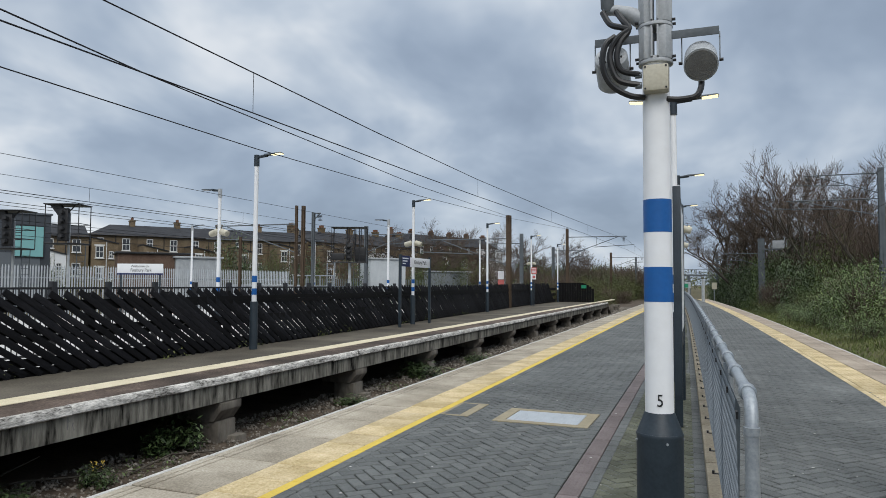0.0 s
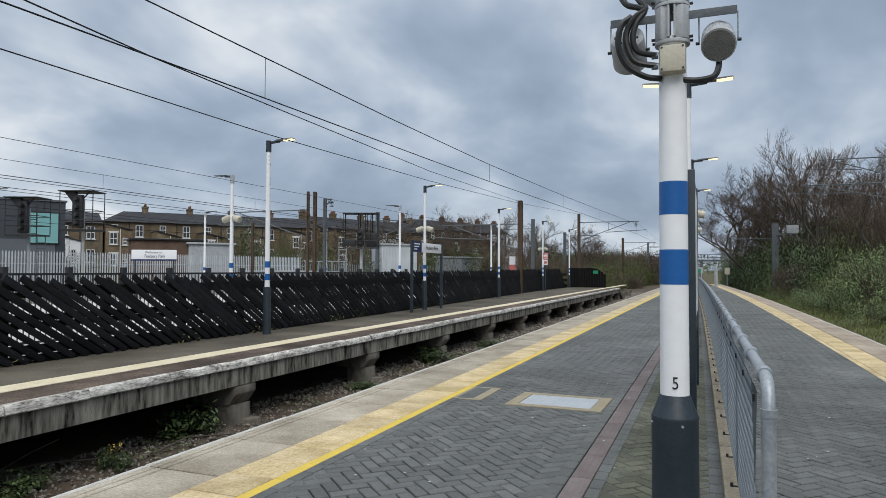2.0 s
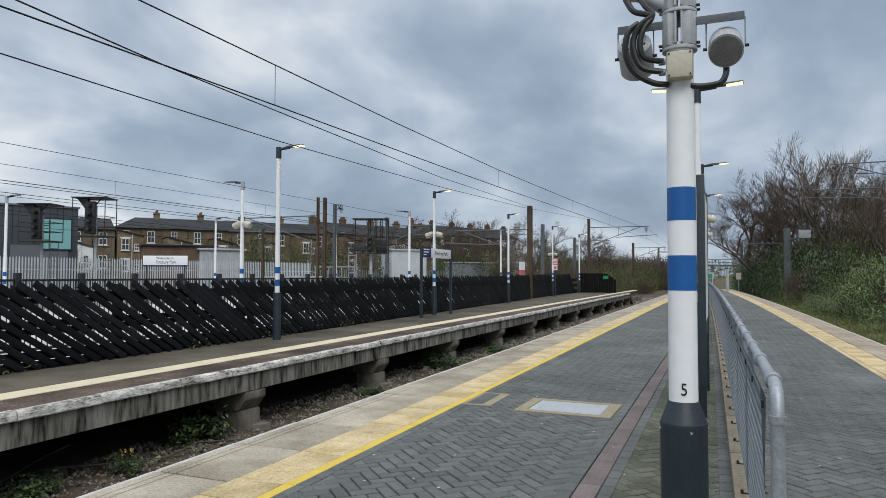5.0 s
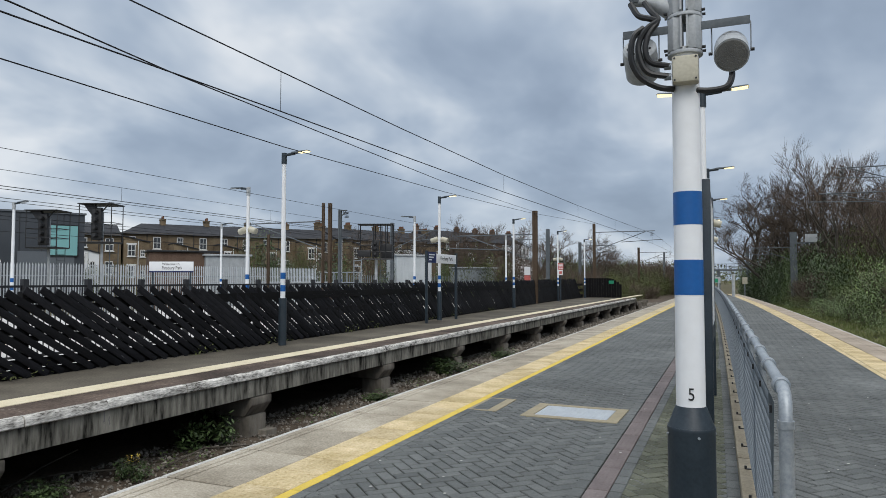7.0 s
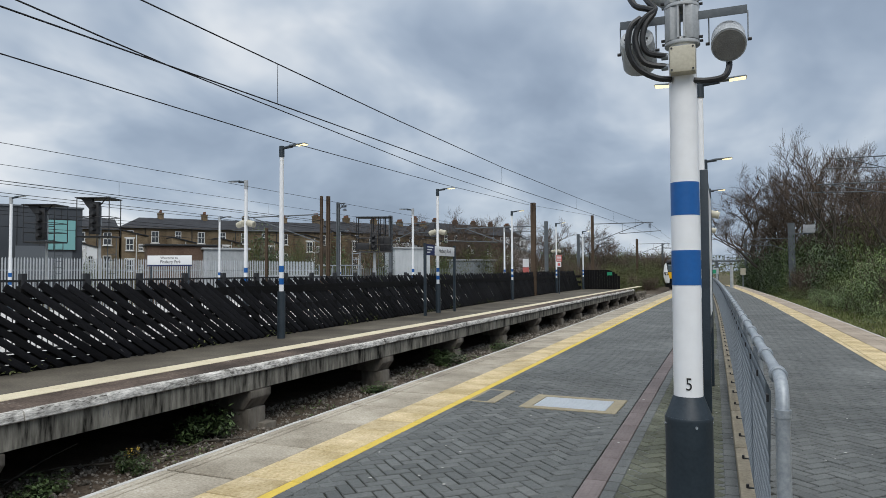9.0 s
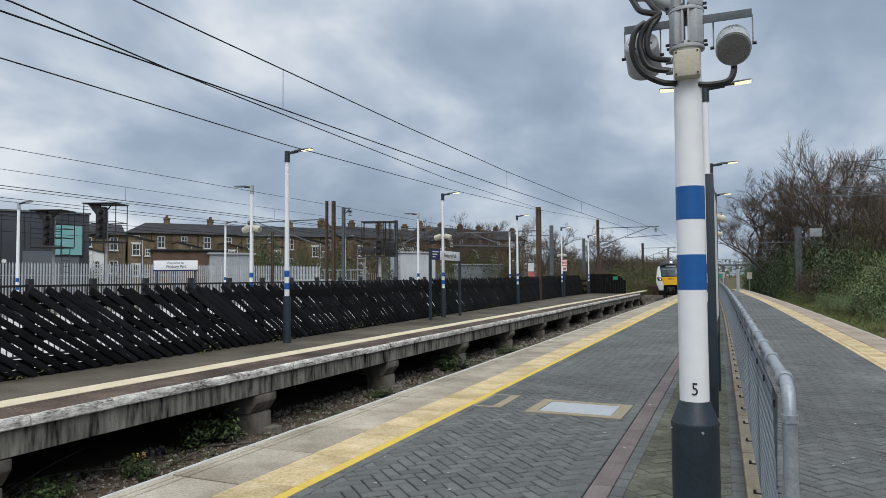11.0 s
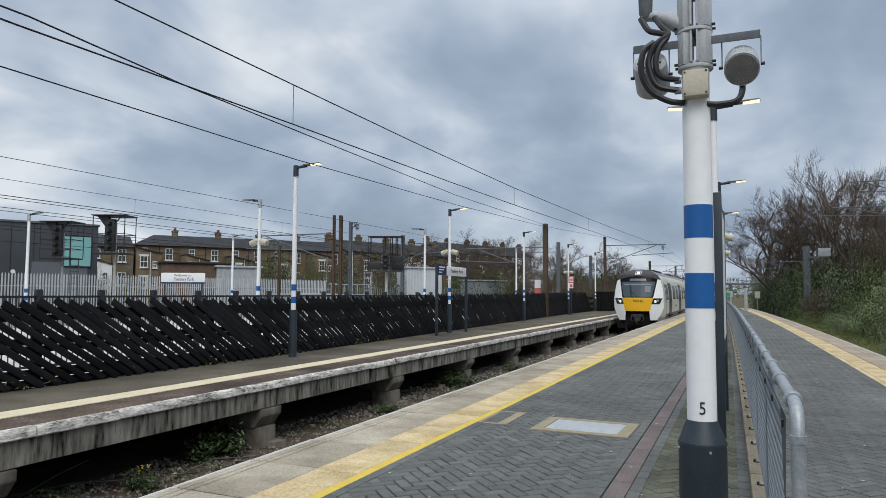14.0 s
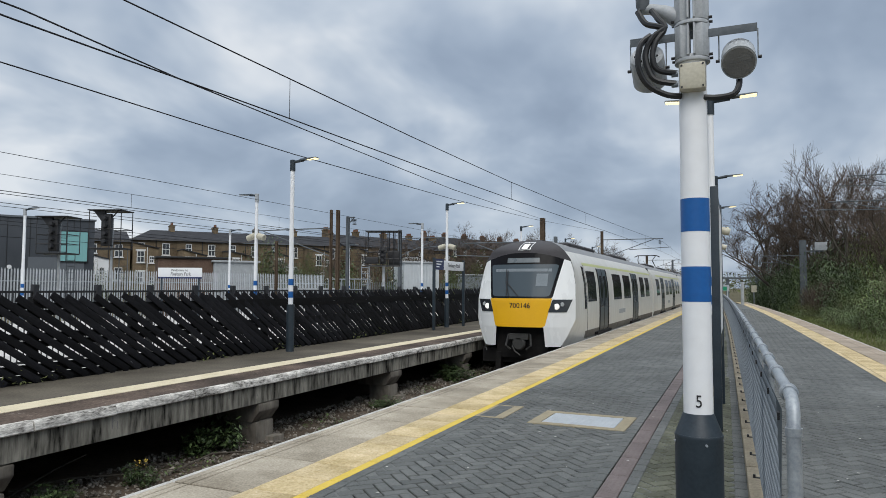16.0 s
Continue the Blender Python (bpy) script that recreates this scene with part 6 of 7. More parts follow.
def build_houses():
    rnd = random.Random(21)
    for (ax, ay), (bx, by), n, eaves, ridge, brick, lab in (
            ((-73.2, 65.5), (-56.0, 90.0), 5, 7.75, 9.35, M_BRICKA, "yellow-brown brick terraced house with slate roof and white windows"),
            ((-57.5, 93.0), (-49.0, 117.0), 4, 8.2, 10.2, M_BRICKA, "brown brick terraced house with slate roof and chimney"),
            ((-56.0, 128.0), (-45.0, 158.0), 5, 10.0, 12.3, M_BRICKB, "dark red-brown brick terraced house with many chimney pots")):
        d = Vector((bx - ax, by - ay))
        w = d.length / n
        ang = math.degrees(math.atan2(d.y, d.x))
        for i in range(n):
            house(pose(ax + d.x * i / n, ay + d.y * i / n, 0.02 * i, 0, 0, ang), w, eaves, ridge, brick, rnd, lab, 2 if i == n - 1 else (0 if i == 0 and ay < 70 else 1), i == 0 and ay < 70)
    house(pose(-73.6, 58.6, 0, 0, 0, 55), 5.6, 7.2, 8.7, M_BRICKA, rnd, "narrow yellow-brown brick house beyond the palisade", 0)
    # charcoal building with the teal window; its front faces the line
    b = thing("office_building", "charcoal clad two-storey building with a large teal window", "building", pose(-47.9, 39.4, 0, 0, 0, 60))
    part("wall", Shape().box(-16, 0, 0, 9, -1, 6.78), M_CLAD, b, bevel=0.03)
    part("parapet", Shape().box(-16.1, 0.1, -0.1, 9.1, 6.72, 6.86), M_CLAD2, b)
    for x in np.arange(-15, 0, 1.5):
        part("seam", Shape().box(x - 0.02, x + 0.02, -0.03, 0.0, -1, 6.85), M_BLACK, b)
    part("lower_panel", Shape().box(-4.6, -0.7, -0.05, 0.0, 0.5, 3.7), M_CLAD2, b)
    w = part("window", Shape().box(-2.6, -0.45, -0.14, -0.02, 3.35, 5.85), M_BLACK, b, "tall black-framed teal window")
    part("pane", Shape().box(-2.0, -0.53, -0.17, -0.13, 3.43, 5.77), M_TEAL, w, "teal glass")
    for z0, z1 in ((3.43, 4.1), (4.16, 4.7), (4.76, 5.22), (5.28, 5.77)):
        part("pane", Shape().box(-2.52, -2.06, -0.17, -0.13, z0, z1), M_TEAL, w, "teal glass")
    for x in (-10.0, -5.8):
        part("bulkhead_light", Shape().tube([(x, -0.1, 2.9 if x > -7 else 4.9), (x, 0, 2.9 if x > -7 else 4.9)], 0.16, 14), M_SIGNWHITE, b)
    # low sheds and cabins
    for (x, y, w, d, h, mt, nm, lab, cat) in ((-37.4, 36.0, 4.9, 3.0, 4.35, M_BRICKB, "brick_shed", "flat-roofed brown brick shed behind the palisade", "shed"),
                                              (-31.5, 41.5, 4.6, 2.6, 2.1, M_CABIN, "site_cabin", "pale grey steel site cabin", "cabin"),
                                              (-28.0, 56.0, 3.6, 2.6, 4.6, M_CABIN, "site_cabin", "white site cabin with a curved roof", "cabin"),
                                              (-28.4, 70.5, 6.0, 0.3, 3.7, M_PALE_DULL, "steel_hoarding", "blue-grey corrugated steel hoarding", "hoarding"),
                                              (-34.5, 38.4, 3.1, 2.4, 4.1, M_GREYPAINT, "site_cabin", "pale grey steel site cabin", "cabin")):
        o = thing(nm, lab, cat, pose(x, y, -0.9, 0, 0, 50))
        part("body", Shape().box(0, w, 0, d, 0, h), mt, o, bevel=0.05)
        s = Shape()
        for k in np.arange(0.15, w, 0.3):
            s.box(k, k + 0.1, -0.04, 0.0, 0.1, h - 0.1)
        if mt is not M_BRICKB:
            part("rib", s, mt, o)
        part("roof", Shape().box(-0.15, w + 0.15, -0.15, d + 0.15, h, h + 0.14), M_GREYPAINT if mt is not M_BRICKB else M_BLACK, o, bevel=0.03)
    # footbridge far down the line
    f = thing("footbridge", "distant steel footbridge across the tracks", "bridge", pose(-2, 205, 0))
    part("deck", Shape().box(-22, 22, -1, 1, 4.0, 4.5), M_GSTEEL, f)
    for z in (5.1, 5.9):
        part("rail", Shape().box(-22, 22, -1.05, -0.95, z, z + 0.12), M_GSTEEL, f)
    for x in range(-22, 23, 2):
        part("post", Shape().box(x - 0.07, x + 0.07, -1.05, -0.95, 4.5, 6.0), M_GSTEEL, f)
    for x in (-14, 0, 14):
        part("pier", Shape().box(x - 0.4, x + 0.4, -0.6, 0.6, -1.4, 4.0), M_GSTEEL, f)


build_houses()

# ======== plants ========
M_LEAF = mat("dark_ivy_leaf", [(0.014, 0.027, 0.008), (0.036, 0.064, 0.018), (0.085, 0.13, 0.042)], 0.55, 0.7, 6, 0, island=0.4)
M_LEAF2 = mat("bright_bramble_leaf", [(0.034, 0.066, 0.012), (0.080, 0.135, 0.028), (0.17, 0.235, 0.07)], 0.55, 0.8, 6, 0, island=0.4)
M_OLIVE = mat("olive_scrub", [(0.040, 0.050, 0.017), (0.085, 0.102, 0.035), (0.145, 0.16, 0.064)], 0.8, 0.6, 6, 0, island=0.3)
M_TWIG = mat("brown_twigs", [(0.062, 0.046, 0.036), (0.105, 0.080, 0.062), (0.15, 0.118, 0.094)], 0.9, 0.5, 6, 0, island=0.3)
M_BARK = mat("grey_brown_bark", [(0.05, 0.042, 0.033), (0.09, 0.077, 0.06), (0.13, 0.115, 0.095)], 0.9, 2, 20, 0.3)
M_BLOSSOM = mat("white_blossom", [(0.40, 0.37, 0.36), (0.56, 0.53, 0.52)], 0.8, 1, 10, 0, island=0.2)
M_GRASS = mat("rough_grass", [(0.075, 0.11, 0.028), (0.13, 0.17, 0.05), (0.22, 0.235, 0.10)], 0.8, 0.4, 5, 0, island=0.3)


def leaf(s, c, size, rnd, droop=0.3):
    a = rnd.random() * 2 * math.pi
    t = rnd.uniform(-0.9, 0.9)
    u = Vector((math.cos(a), math.sin(a), t)).normalized() * size
    v = Vector((-math.sin(a), math.cos(a), rnd.uniform(-0.6, 0.6))).normalized() * size * 0.45
    c = Vector(c)
    s.add([c - u * 0.5, c + v * 0.5, c + u * 0.5, c - v * 0.5], [(0, 1, 2, 3)])


def bush_mesh(seed, material, n, size, lobes=6, flat=0.75):
    """Leaves gathered into uneven lobes, over short inner stems."""
    rnd = random.Random(seed)
    s = Shape()
    cs = [(Vector((rnd.uniform(-0.75, 0.75), rnd.uniform(-0.75, 0.75), rnd.uniform(0.15, 0.9) * flat)), rnd.uniform(0.28, 0.55)) for _ in range(lobes)]
    for i in range(n):
        c, r = cs[rnd.randrange(lobes)]
        d = Vector((rnd.gauss(0, 1), rnd.gauss(0, 1), rnd.gauss(0, 1))).normalized()
        p = c + d * r * (rnd.random() ** 0.35) * Vector((1, 1, 0.9)).length / 1.68
        if p.z < 0:
            p.z = rnd.random() * 0.2
        leaf(s, p, size * rnd.uniform(0.6, 1.4), rnd)
    return s.mesh("leaves", material, smooth=False)


def stems_mesh(seed, n=26, h=1.1):
    rnd = random.Random(seed)
    s = Shape()
    for i in range(n):
        a = Vector((rnd.uniform(-0.5, 0.5), rnd.uniform(-0.5, 0.5), -0.05))
        b = a + Vector((rnd.gauss(0, 0.3), rnd.gauss(0, 0.3), h * rnd.uniform(0.5, 1)))
        s.tube([a, a.lerp(b, 0.5) + Vector((rnd.gauss(0, 0.06), rnd.gauss(0, 0.06), 0)), b], [0.012, 0.008, 0.003], 4)
    return s.mesh("stems", M_TWIG, smooth=False)


def thicket_mesh(seed, n=900):
    """A tangle of thin bare stems."""
    rnd = random.Random(seed)
    s = Shape()
    for i in range(n):
        a = Vector((rnd.uniform(-0.9, 0.9), rnd.uniform(-0.9, 0.9), rnd.uniform(0, 0.75)))
        d = Vector((rnd.gauss(0, 0.5), rnd.gauss(0, 0.5), rnd.uniform(0.2, 1.0))).normalized()
        l = rnd.uniform(0.15, 0.45)
        w = Vector((rnd.gauss(0, 1), rnd.gauss(0, 1), rnd.gauss(0, 1))).cross(d).normalized() * 0.008
        s.add([a - w, a + w, a + d * l + w * 0.3, a + d * l - w * 0.3], [(0, 1, 2, 3)])
    return s.mesh("twigs", M_TWIG, smooth=False)


def tree_mesh(seed, levels=5, spread=0.55, upward=0.25):
    """A bare crown: limbs that fork into finer and finer twigs. One unit high."""
    rnd = random.Random(seed)
    trunk, twigs = Shape(), Shape()
    tips = []

    def grow(p, d, length, r, lev):
        pts, q, dd = [p], p, d
        for k in range(3):
            dd = (dd + Vector((rnd.gauss(0, 0.13), rnd.gauss(0, 0.13), rnd.gauss(0.03, 0.08)))).normalized()
            q = q + dd * length / 3
            pts.append(q)
        rs = [r, r * 0.86, r * 0.74, r * 0.62]
        (trunk if lev <= 2 else twigs).tube(pts, rs, 7 if lev <= 1 else (5 if lev == 2 else 3), caps=False)
        if lev >= levels:
            tips.append(q)
            return
        n = rnd.choice((3, 4)) if lev < levels - 1 else rnd.choice((4, 5, 6))
        for k in range(n):
            t = 1.0 if k == 0 else rnd.uniform(0.35, 1.0)
            i = min(2, int(t * 3))
            b = pts[i].lerp(pts[i + 1], min(1, t * 3 - i))
            side = Vector((rnd.gauss(0, 1), rnd.gauss(0, 1), rnd.gauss(0, 0.6)))
            side = (side - dd * side.dot(dd)).normalized()
            nd = (dd * (1 - spread * 0.55) + side * spread * rnd.uniform(0.6, 1.3) + Vector((0, 0, upward))).normalized()
            grow(b, nd, length * rnd.uniform(0.58, 0.80), max(r * rnd.uniform(0.42, 0.6), 0.0006), lev + 1)
    grow(Vector((0, 0, -0.05)), Vector((rnd.gauss(0, 0.05), rnd.gauss(0, 0.05), 1)), 0.30, 0.0165, 0)
    return trunk.mesh("trunk", M_BARK), twigs.mesh("crown", M_TWIG, smooth=False), tips


def build_plants():
    rnd = random.Random(31)
    stems = stems_mesh(1)
    dark = [bush_mesh(40 + i, M_LEAF, 2900, 0.062, 9) for i in range(3)]
    bright = [bush_mesh(50 + i, M_LEAF2, 2700, 0.058, 9) for i in range(2)]
    olive = [bush_mesh(60 + i, M_OLIVE, 2600, 0.056, 9, 0.9) for i in range(2)]
    thick = [thicket_mesh(70 + i, 2600) for i in range(3)]

    far = {}

    def put_bush(mesh, x, y, z, sx, sz, label, name="bush", stem=True):
        if name == "bush" and math.hypot(x, y) > 66:
            far.setdefault(mesh, []).append(pose(x, y, z, 0, 0, rnd.random() * 360) @ Matrix.Diagonal((sx, sx * rnd.uniform(0.85, 1.15), sz, 1)))
            return
        b = thing(name, label, "bush", pose(x, y, z, 0, 0, rnd.random() * 360))
        b.scale = (sx, sx * rnd.uniform(0.85, 1.15), sz)
        part("foliage" if name == "bush" else "tangle", mesh, None, b)
        if stem:
            part("stem_clump", stems, None, b)
        return b

    trees = [tree_mesh(100 + i, 6, (0.6, 0.5, 0.65, 0.55)[i], (0.22, 0.28, 0.15, 0.25)[i]) for i in range(4)]

    def put_tree(i, x, y, z, h, label, wide=1.0):
        t = thing("tree", label, "tree", pose(x, y, z, 0, 0, rnd.random() * 360))
        t.scale = (h * wide, h * wide, h)
        part("trunk", trees[i][0], None, t)
        part("crown", trees[i][1], None, t)
        return t

    front = lambda y: 8.0 - 0.00042 * y * y
    # the bank to the east: low brambles in front, tall thicket and ivy behind
    y = 20.0
    while y < 125:
        for row in range(6):
            x = front(y) + 0.6 + row * 2.1 + rnd.uniform(-0.7, 0.7)
            yy = y + rnd.uniform(-1.2, 1.2)
            z = ground_z(x, yy)
            k = rnd.random()
            h = (1.0, 2.0, 3.2, 4.0, 4.6, 5.0)[row] * rnd.uniform(0.75, 1.25)
            w = (1.2, 1.7, 2.1, 2.5, 2.8, 3.2)[row] * rnd.uniform(0.85, 1.2)
            near = y < 68
            h *= 1.0 if near else 1.35
            if row == 0:
                put_bush(bright[rnd.randrange(2)] if k < 0.65 else olive[rnd.randrange(2)], x, yy, z, w, h, "low bramble bush with bright green leaves")
            elif k < (0.42 if near else 0.26):
                put_bush(dark[rnd.randrange(3)], x, yy, z, w, h, "dense dark green ivy bush on the bank")
            elif k < (0.82 if near and row < 4 else 0.66 if near else 0.42):
                put_bush(bright[rnd.randrange(2)], x, yy, z, w, h * 0.9, "green leafy bush on the bank")
            elif k < (0.95 if near else 0.68):
                put_bush(olive[rnd.randrange(2)], x, yy, z, w, h, "olive-brown bush on the bank")
            else:
                put_bush(thick[rnd.randrange(3)], x, yy, z, w * 1.15, h * 1.1, "tangled brown bare thicket", "thicket")
        y += 2.3 if y < 60 else 3.6
    bare = "tall bare winter tree with fine grey-brown twigs"
    for x, y, h, i, w in ((9.0, 84, 20.5, 0, 1.0), (5.2, 104, 20.0, 2, 1.2), (7.2, 95, 17, 3, 1.25), (11.8, 80, 19.0, 1, 0.9), (4.4, 122, 13.5, 0, 1.1), (4.9, 99, 18.0, 0, 1.25), (6.6, 97, 19, 1, 1.15), (15.5, 74, 17.5, 0, 0.95), (12, 66, 14, 3, 1.0), (21, 66, 15, 1, 1.0), (9.2, 92, 19.5, 0, 1.1), (8.3, 112, 13.5, 2, 1.2), (18, 55, 12, 2, 1.0), (25, 62, 15, 3, 1.0), (13, 100, 14, 3, 1.0), (6.6, 128, 12, 3, 1.1), (22, 48, 11, 0, 1.0), (16, 88, 15, 2, 1.0), (14.5, 62, 11, 3, 1.1)):
        put_tree(i, x, y, ground_z(x, y), h * 1.13, bare, w)
    # scrub beyond the end of the opposite platform
    for i in range(46):
        x, y = rnd.uniform(-17, -10.4), rnd.uniform(63, 118)
        put_bush(olive[rnd.randrange(2)] if rnd.random() < 0.72 else thick[rnd.randrange(3)], x, y, ground_z(x, y), rnd.uniform(1.5, 2.4), rnd.uniform(2.2, 4.3) * (1 if x < -12 else 0.7), "olive-brown scrub bush beside the track")
    for i in range(40):
        x, y = rnd.uniform(-24, -14.5), rnd.uniform(44, 100)
        put_bush(rnd.choice(olive + dark[:1]), x, y, ground_z(x, y), rnd.uniform(1.2, 2.0), rnd.uniform(0.9, 2.2), "low scrub bush behind the fence")
    for x, y, h, i in ((-31, 62, 8, 3), (-36, 58, 8, 2), (-29, 74, 9, 3), (-27, 84, 10, 0), (-24, 96, 11, 1), (-20, 92, 10, 3), (-18, 106, 11, 2), (-15, 98, 9.5, 0), (-13.5, 116, 10, 3), (-22, 76, 8.5, 2), (-40, 60, 7, 3), (-47, 62, 8, 2), (-33, 80, 9, 1), (-12, 140, 10, 2), (-25, 118, 12, 3), (-38, 90, 9, 2)):
        put_tree(i, x, y, ground_z(x, y), h, "bare winter tree beyond the railway", 1.05)
    for i in range(58):
        t = rnd.random()
        x = -66 + 42 * t + rnd.uniform(-5, 3)
        y = 56 + 52 * t + rnd.uniform(-9, 5)
        put_bush(rnd.choice(olive + olive + dark), x, y, ground_z(x, y), rnd.uniform(1.6, 2.8), rnd.uniform(2.2, 5.4), "overgrown garden bush before the houses")
    for x, y, w, h in ((-39.5, 50.7, 3.4, 6.8), (-36.5, 53.0, 2.6, 5.2), (-30.3, 54.5, 2.8, 5.6), (-32.5, 67.7, 3.0, 6.0), (-29.0, 80.0, 3.6, 7.6), (-24.5, 74.0, 3.0, 5.2), (-45.0, 57.0, 3.0, 5.4), (-52.0, 60.0, 2.6, 5.0), (-21.0, 84.0, 3.2, 6.0), (-27.0, 66.0, 2.4, 4.6)):
        put_bush(rnd.choice(olive + dark), x, y, ground_z(x, y), w, h, "tall evergreen shrub before the terraced houses")
    for mesh, x, y, w, h in ((olive[0], -37.6, 48, 1.5, 6.0), (dark[1], -36.0, 50, 1.3, 4.6), (olive[1], -34.3, 50, 1.4, 5.6), (dark[0], -32.4, 51, 1.3, 4.0), (olive[0], -31, 52, 1.3, 3.6), (olive[1], -27.0, 75, 2.2, 6.6), (dark[2], -29.5, 72, 1.8, 4.6)):
        put_bush(mesh, x, y, ground_z(x, y), w, h, "tall grey-green shrub behind the palisade")
    for i in range(80):
        y = rnd.uniform(108, 165)
        x = rnd.uniform(-0.235, -0.082) * y
        put_bush(rnd.choice(olive + olive + thick + dark[:2]), x, y, ground_z(x, y), rnd.uniform(2.6, 4.0), rnd.uniform(3.6, 6.4), "olive-brown bush on the far bank")
    for i in range(26):
        y = rnd.uniform(70, 105)
        x = rnd.uniform(-0.42, -0.24) * y
        put_bush(rnd.choice(olive + thick + dark), x, y, ground_z(x, y), rnd.uniform(1.8, 2.8), rnd.uniform(3.0, 5.0), "olive-brown bush on the far bank")
    for x, y, h, i in ((-29.0, 75, 10.5, 0), (-27.5, 80, 11.5, 1), (-24.5, 86, 12.5, 0), (-22.0, 90, 12, 3), (-17.5, 100, 11.5, 2), (-35.0, 72, 10, 1), (-41, 74, 11, 0)):
        put_tree(i, x, y, ground_z(x, y), h * 1.15, "bare winter tree beyond the railway", 1.1)
    # olive clump between the platform's end and the running line
    for x, y, w, h in ((-11.2, 66, 1.5, 2.5), (-10.6, 69, 1.5, 2.9), (-11.6, 71, 1.8, 3.4), (-10.3, 73.5, 1.4, 2.9), (-11.4, 76, 1.9, 3.8), (-9.9, 78, 1.3, 2.6), (-10.6, 81, 1.5, 3.2), (-12.4, 80, 2.0, 4.2), (-9.8, 85, 1.2, 2.5), (-10.8, 88, 1.5, 3.3), (-10.2, 94, 1.5, 3.4), (-9.9, 99, 1.5, 3.6), (-10.8, 103, 1.9, 4.4), (-9.6, 107, 1.6, 3.7), (-9.3, 113, 1.6, 3.6), (-10.6, 117, 2.0, 4.6), (-9.2, 121, 1.7, 3.8)):
        put_bush(olive[rnd.randrange(2)], x, y, ground_z(x, y), w, h, "olive-green scrub bush beside the track")
    for i in range(34):
        y = rnd.uniform(128, 185)
        x = rnd.uniform(0.026, 0.10) * y
        put_bush(rnd.choice(olive + dark + dark), x, y, ground_z(x, y), rnd.uniform(1.6, 2.6), rnd.uniform(2.6, 4.2), "dark green scrub bush beyond the platform's end")
    for i in range(26):
        y = rnd.uniform(38, 66)
        x = front(y) + rnd.uniform(1.6, 6.5)
        put_bush(rnd.choice(bright + bright + dark[:2]), x, y, ground_z(x, y), rnd.uniform(1.5, 2.3), rnd.uniform(1.8, 3.8), "leafy green bramble bush at the foot of the bank")
    # ivy climbing among the trunks on the bank
    for i in range(46):
        y = rnd.uniform(66, 122)
        x = front(y) + rnd.uniform(0.8, 5.5)
        if y < 81 and abs(x / y - 0.088) < 0.024:
            continue
        put_bush(rnd.choice(dark + dark + olive + bright[:1]), x, y, ground_z(x, y), rnd.uniform(1.8, 2.9), rnd.uniform(4.0, 7.4), "ivy-grown bush among the trunks on the bank")
    # blossom trees
    for x, y, h in ((-45.5, 49.5, 6.3), (-17.5, 62.0, 6.8), (-39.0, 55.0, 4.2)):
        t = put_tree(3, x, y, ground_z(x, y), h, "small tree in white spring blossom", 1.0)
        s = Shape()
        r2 = random.Random(int(x * 10))
        for p in trees[3][2][::4]:
            for k in range(3):
                leaf(s, p + Vector((r2.gauss(0, 0.014), r2.gauss(0, 0.014), r2.gauss(0, 0.014))), 0.022, r2)
        part("blossom", s, M_BLOSSOM, t, "white blossom", smooth=False)
    # the scrub too far off to count
    for mesh, places in far.items():
        co = np.empty(len(mesh.vertices) * 3)
        mesh.vertices.foreach_get("co", co)
        co = co.reshape(-1, 3)
        quads = np.array([tuple(p.vertices) for p in mesh.polygons])
        vs = np.concatenate([co @ np.array(m.to_3x3()).T + np.array(m.translation) for m in places])
        fs = np.concatenate([quads + i * len(co) for i in range(len(places))])
        me = bpy.data.meshes.new("scrub")
        me.from_pydata(vs.tolist(), [], fs.tolist())
        me.materials.append(mesh.materials[0])
        tagged(new("scrub", me), "distant green and olive scrub along the railway", "scrub", kind="stuff")
    # far wooded skyline
    s = Shape()
    for i in range(42000):
        a = rnd.uniform(-75, 60)
        d = rnd.uniform(230, 420)
        x, y = d * math.sin(radians(a)), d * math.cos(radians(a))
        h = 7 + 4 * noise.noise((x * 0.02, y * 0.02, 5))
        leaf(s, (x, y, -1 + rnd.random() ** 0.7 * h), rnd.uniform(0.6, 1.7), rnd)
    tagged(part("far_woods", s, M_OLIVE, smooth=False), "distant line of bare brown woodland", "woods", kind="stuff")
    # pale specks trodden into the paving
    s = Shape()
    for i in range(140):
        x, y = rnd.uniform(-2.6, 2.0), 3 + 16 * rnd.random() ** 1.3
        r = rnd.uniform(0.006, 0.014)
        s.add([(x + r * math.cos(k * 1.05) * rnd.uniform(0.8, 1.2), y + r * math.sin(k * 1.05), 0.0075) for k in range(6)] + [(x, y, 0.010)], [(k, (k + 1) % 6, 6) for k in range(6)])
    tagged(part("specks", s, M_NOSE, smooth=False), "pale specks of litter and gum on the paving", "litter", kind="stuff")
    # grass on the verge and weeds below the opposite platform
    s = Shape()
    for i in range(30000):
        y = 14 + 75 * rnd.random() ** 1.5
        x = front(y) - 3.6 + 4.4 * rnd.random()
        if x < right_edge(y) + 0.4:
            continue
        b = Vector((x, y, ground_z(x, y)))
        t = b + Vector((rnd.gauss(0, 0.08), rnd.gauss(0, 0.08), rnd.uniform(0.08, 0.22)))
        w = Vector((rnd.gauss(0, 1), rnd.gauss(0, 1), 0)).normalized() * 0.012 * (1 + y / 40)
        s.add([b - w, b + w, t], [(0, 1, 2)])
    tagged(part("verge_grass", s, M_GRASS, smooth=False), "rough yellow-green grass on the verge", "grass", kind="stuff")
    s = Shape()
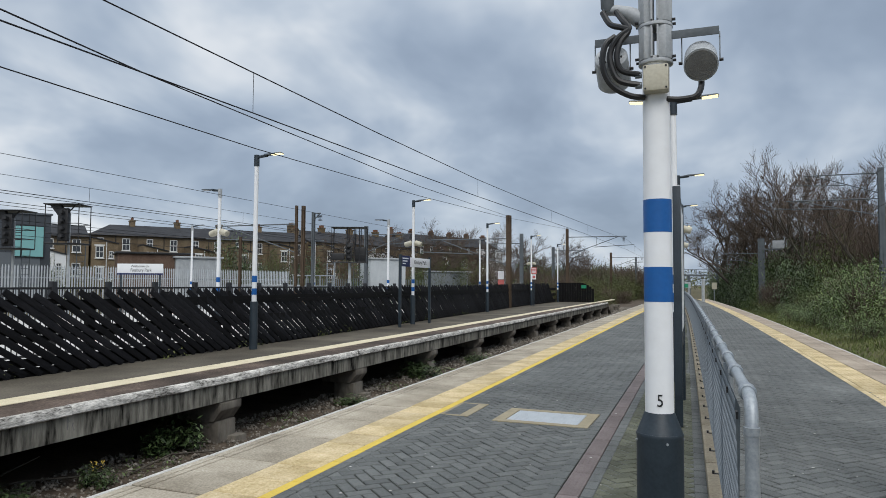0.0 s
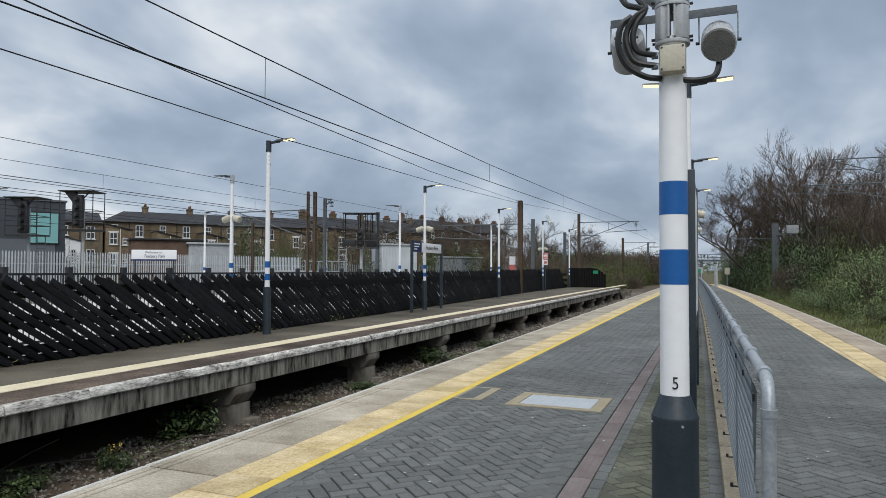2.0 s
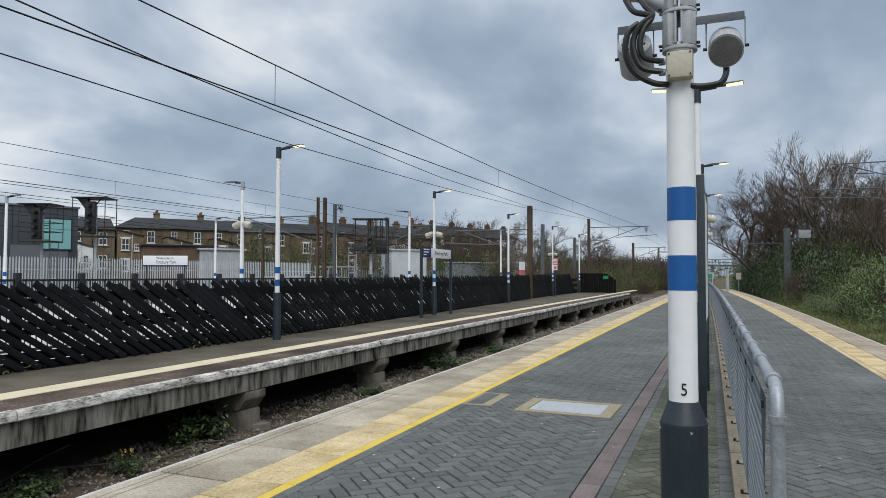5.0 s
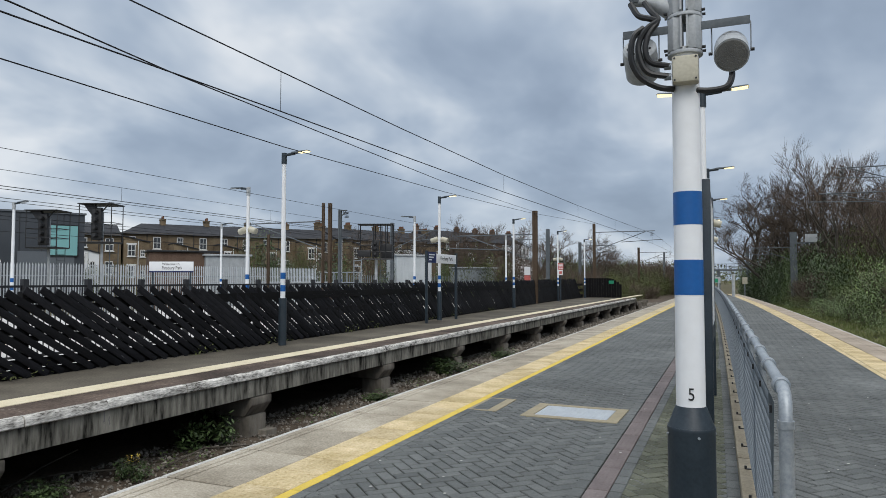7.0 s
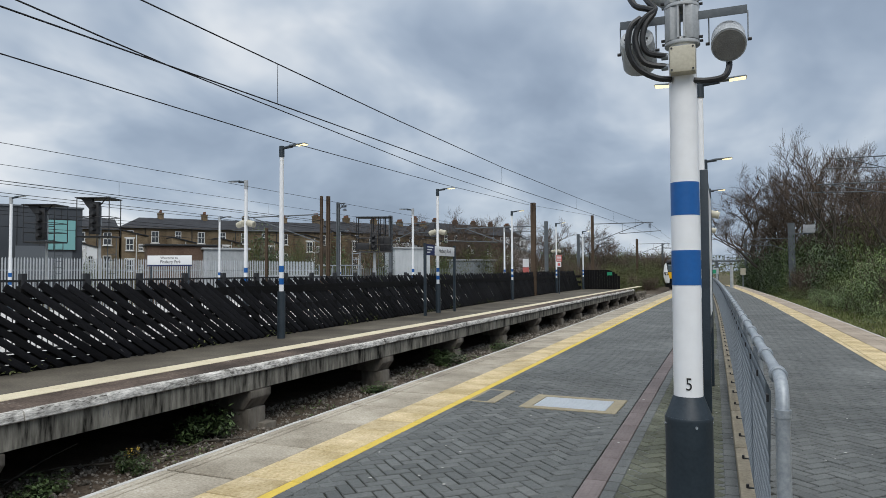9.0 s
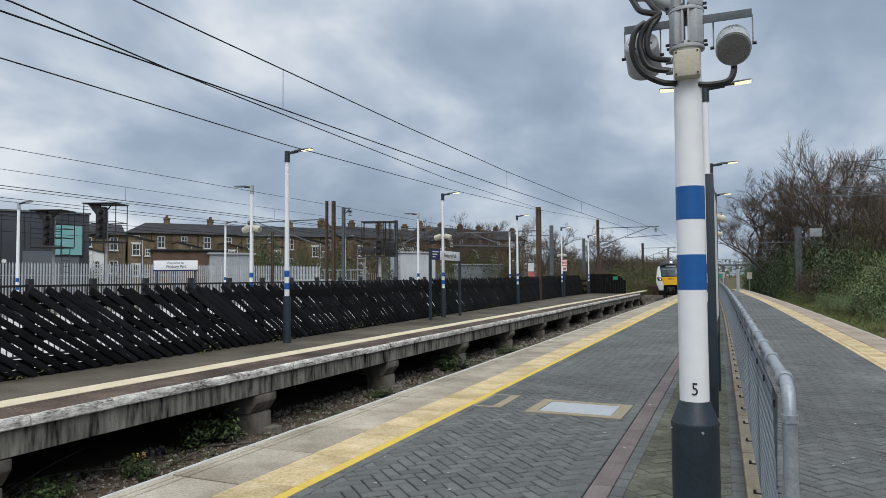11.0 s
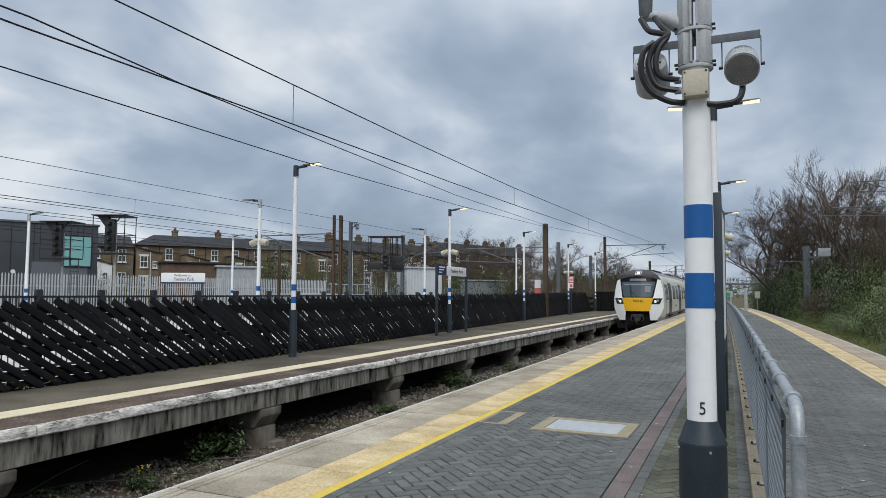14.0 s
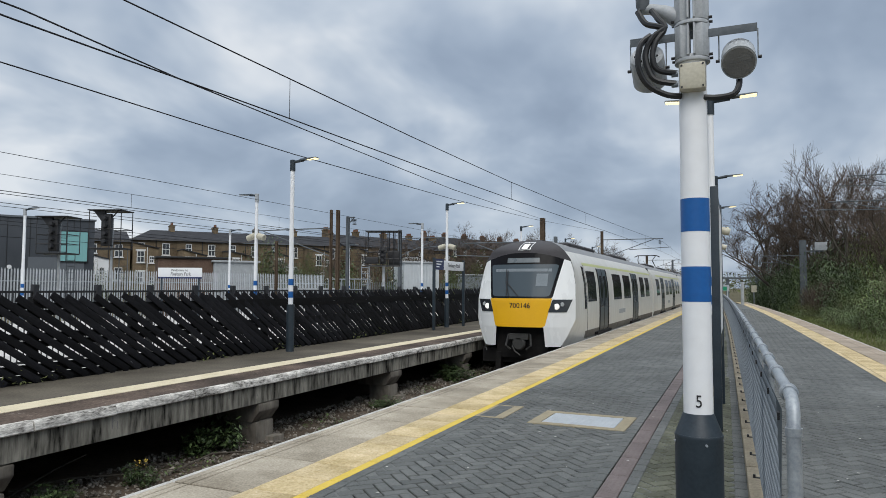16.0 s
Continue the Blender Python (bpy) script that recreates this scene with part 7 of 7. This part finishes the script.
    for i in range(3000):
        y = 3.5 + 20 * rnd.random()
        if noise.noise((y * 0.9, 0, 7)) < 0.05:
            continue
        x = OPP + 0.1 + rnd.gauss(0, 0.28)
        leaf(s, (x, y, bed_z(x, y) + 0.02 + abs(rnd.gauss(0, 0.04))), rnd.uniform(0.03, 0.08), rnd)
    tagged(part("fence_weeds", build_fence_weeds(), M_OLIVE, smooth=False), "dry ivy and weeds at the foot of the fence", "weeds", kind="stuff")
    tagged(part("weeds", s, M_LEAF2, smooth=False), "low green weeds on the ballast", "weeds", kind="stuff")
    weed = bush_mesh(81, M_LEAF, 750, 0.19, 8)
    for x, y, sx, sz in ((OPP - 0.35, 8.05, 0.5, 0.62), (OPP + 0.1, 12.7, 0.35, 0.25), (OPP - 0.1, 17.0, 0.6, 0.55), (OPP + 0.1, 21.2, 0.5, 0.35), (OPP - 0.2, 5.3, 0.3, 0.3)):
        put_bush(weed, x, y, bed_z(x, y), sx, sz * 0.8, "dark green weed growing under the platform edge", stem=False)
    # a flowering weed, and dead branches fallen on the ballast
    x, y = OPP - 0.05, 6.45
    b = put_bush(weed, x, y, bed_z(x, y), 0.22, 0.26, "small green weed with yellow flowers on the ballast", stem=False)
    s = Shape()
    for i in range(26):
        leaf(s, (rnd.gauss(0, 0.25), rnd.gauss(0, 0.25), rnd.uniform(0.8, 1.25)), 0.16, rnd)
    part("flower", s, M_YELLOW, b, "small yellow flowers", smooth=False)
    for pts in (((-8.0, 5.5, -1.0), (-7.6, 6.0, -0.93), (-7.1, 6.6, -0.96), (-6.7, 7.4, -1.0)), ((-7.9, 5.4, -1.05), (-7.75, 5.9, -0.82), (-7.5, 6.15, -0.66)), ((-6.9, 6.9, -1.02), (-6.8, 7.6, -0.90), (-6.5, 8.3, -0.98))):
        tagged(part("fallen_branch", Shape().tube(pts, [0.016, 0.012, 0.009, 0.004][:len(pts)], 6), M_BARK), "thin dead branch lying on the ballast", "branch")


build_plants()


build_covers()
build_pavers()


def motions():
    """The train runs in towards the viewer, slowing a little."""
    rows = ((0, 160), (4, 126), (9, 84.6), (11.5, 64.9), (12, 60.6), (12.5, 56.0), (13, 51.1), (13.5, 46.0), (14, 40.4), (14.5, 34.85), (15, 28.95), (15.5, 23.25), (16, 17.64))
    walk(train, [(t, pose(TRACK, y, RAIL_Z + 0.0035 * max(0, y - 20))) for t, y in rows])


motions()
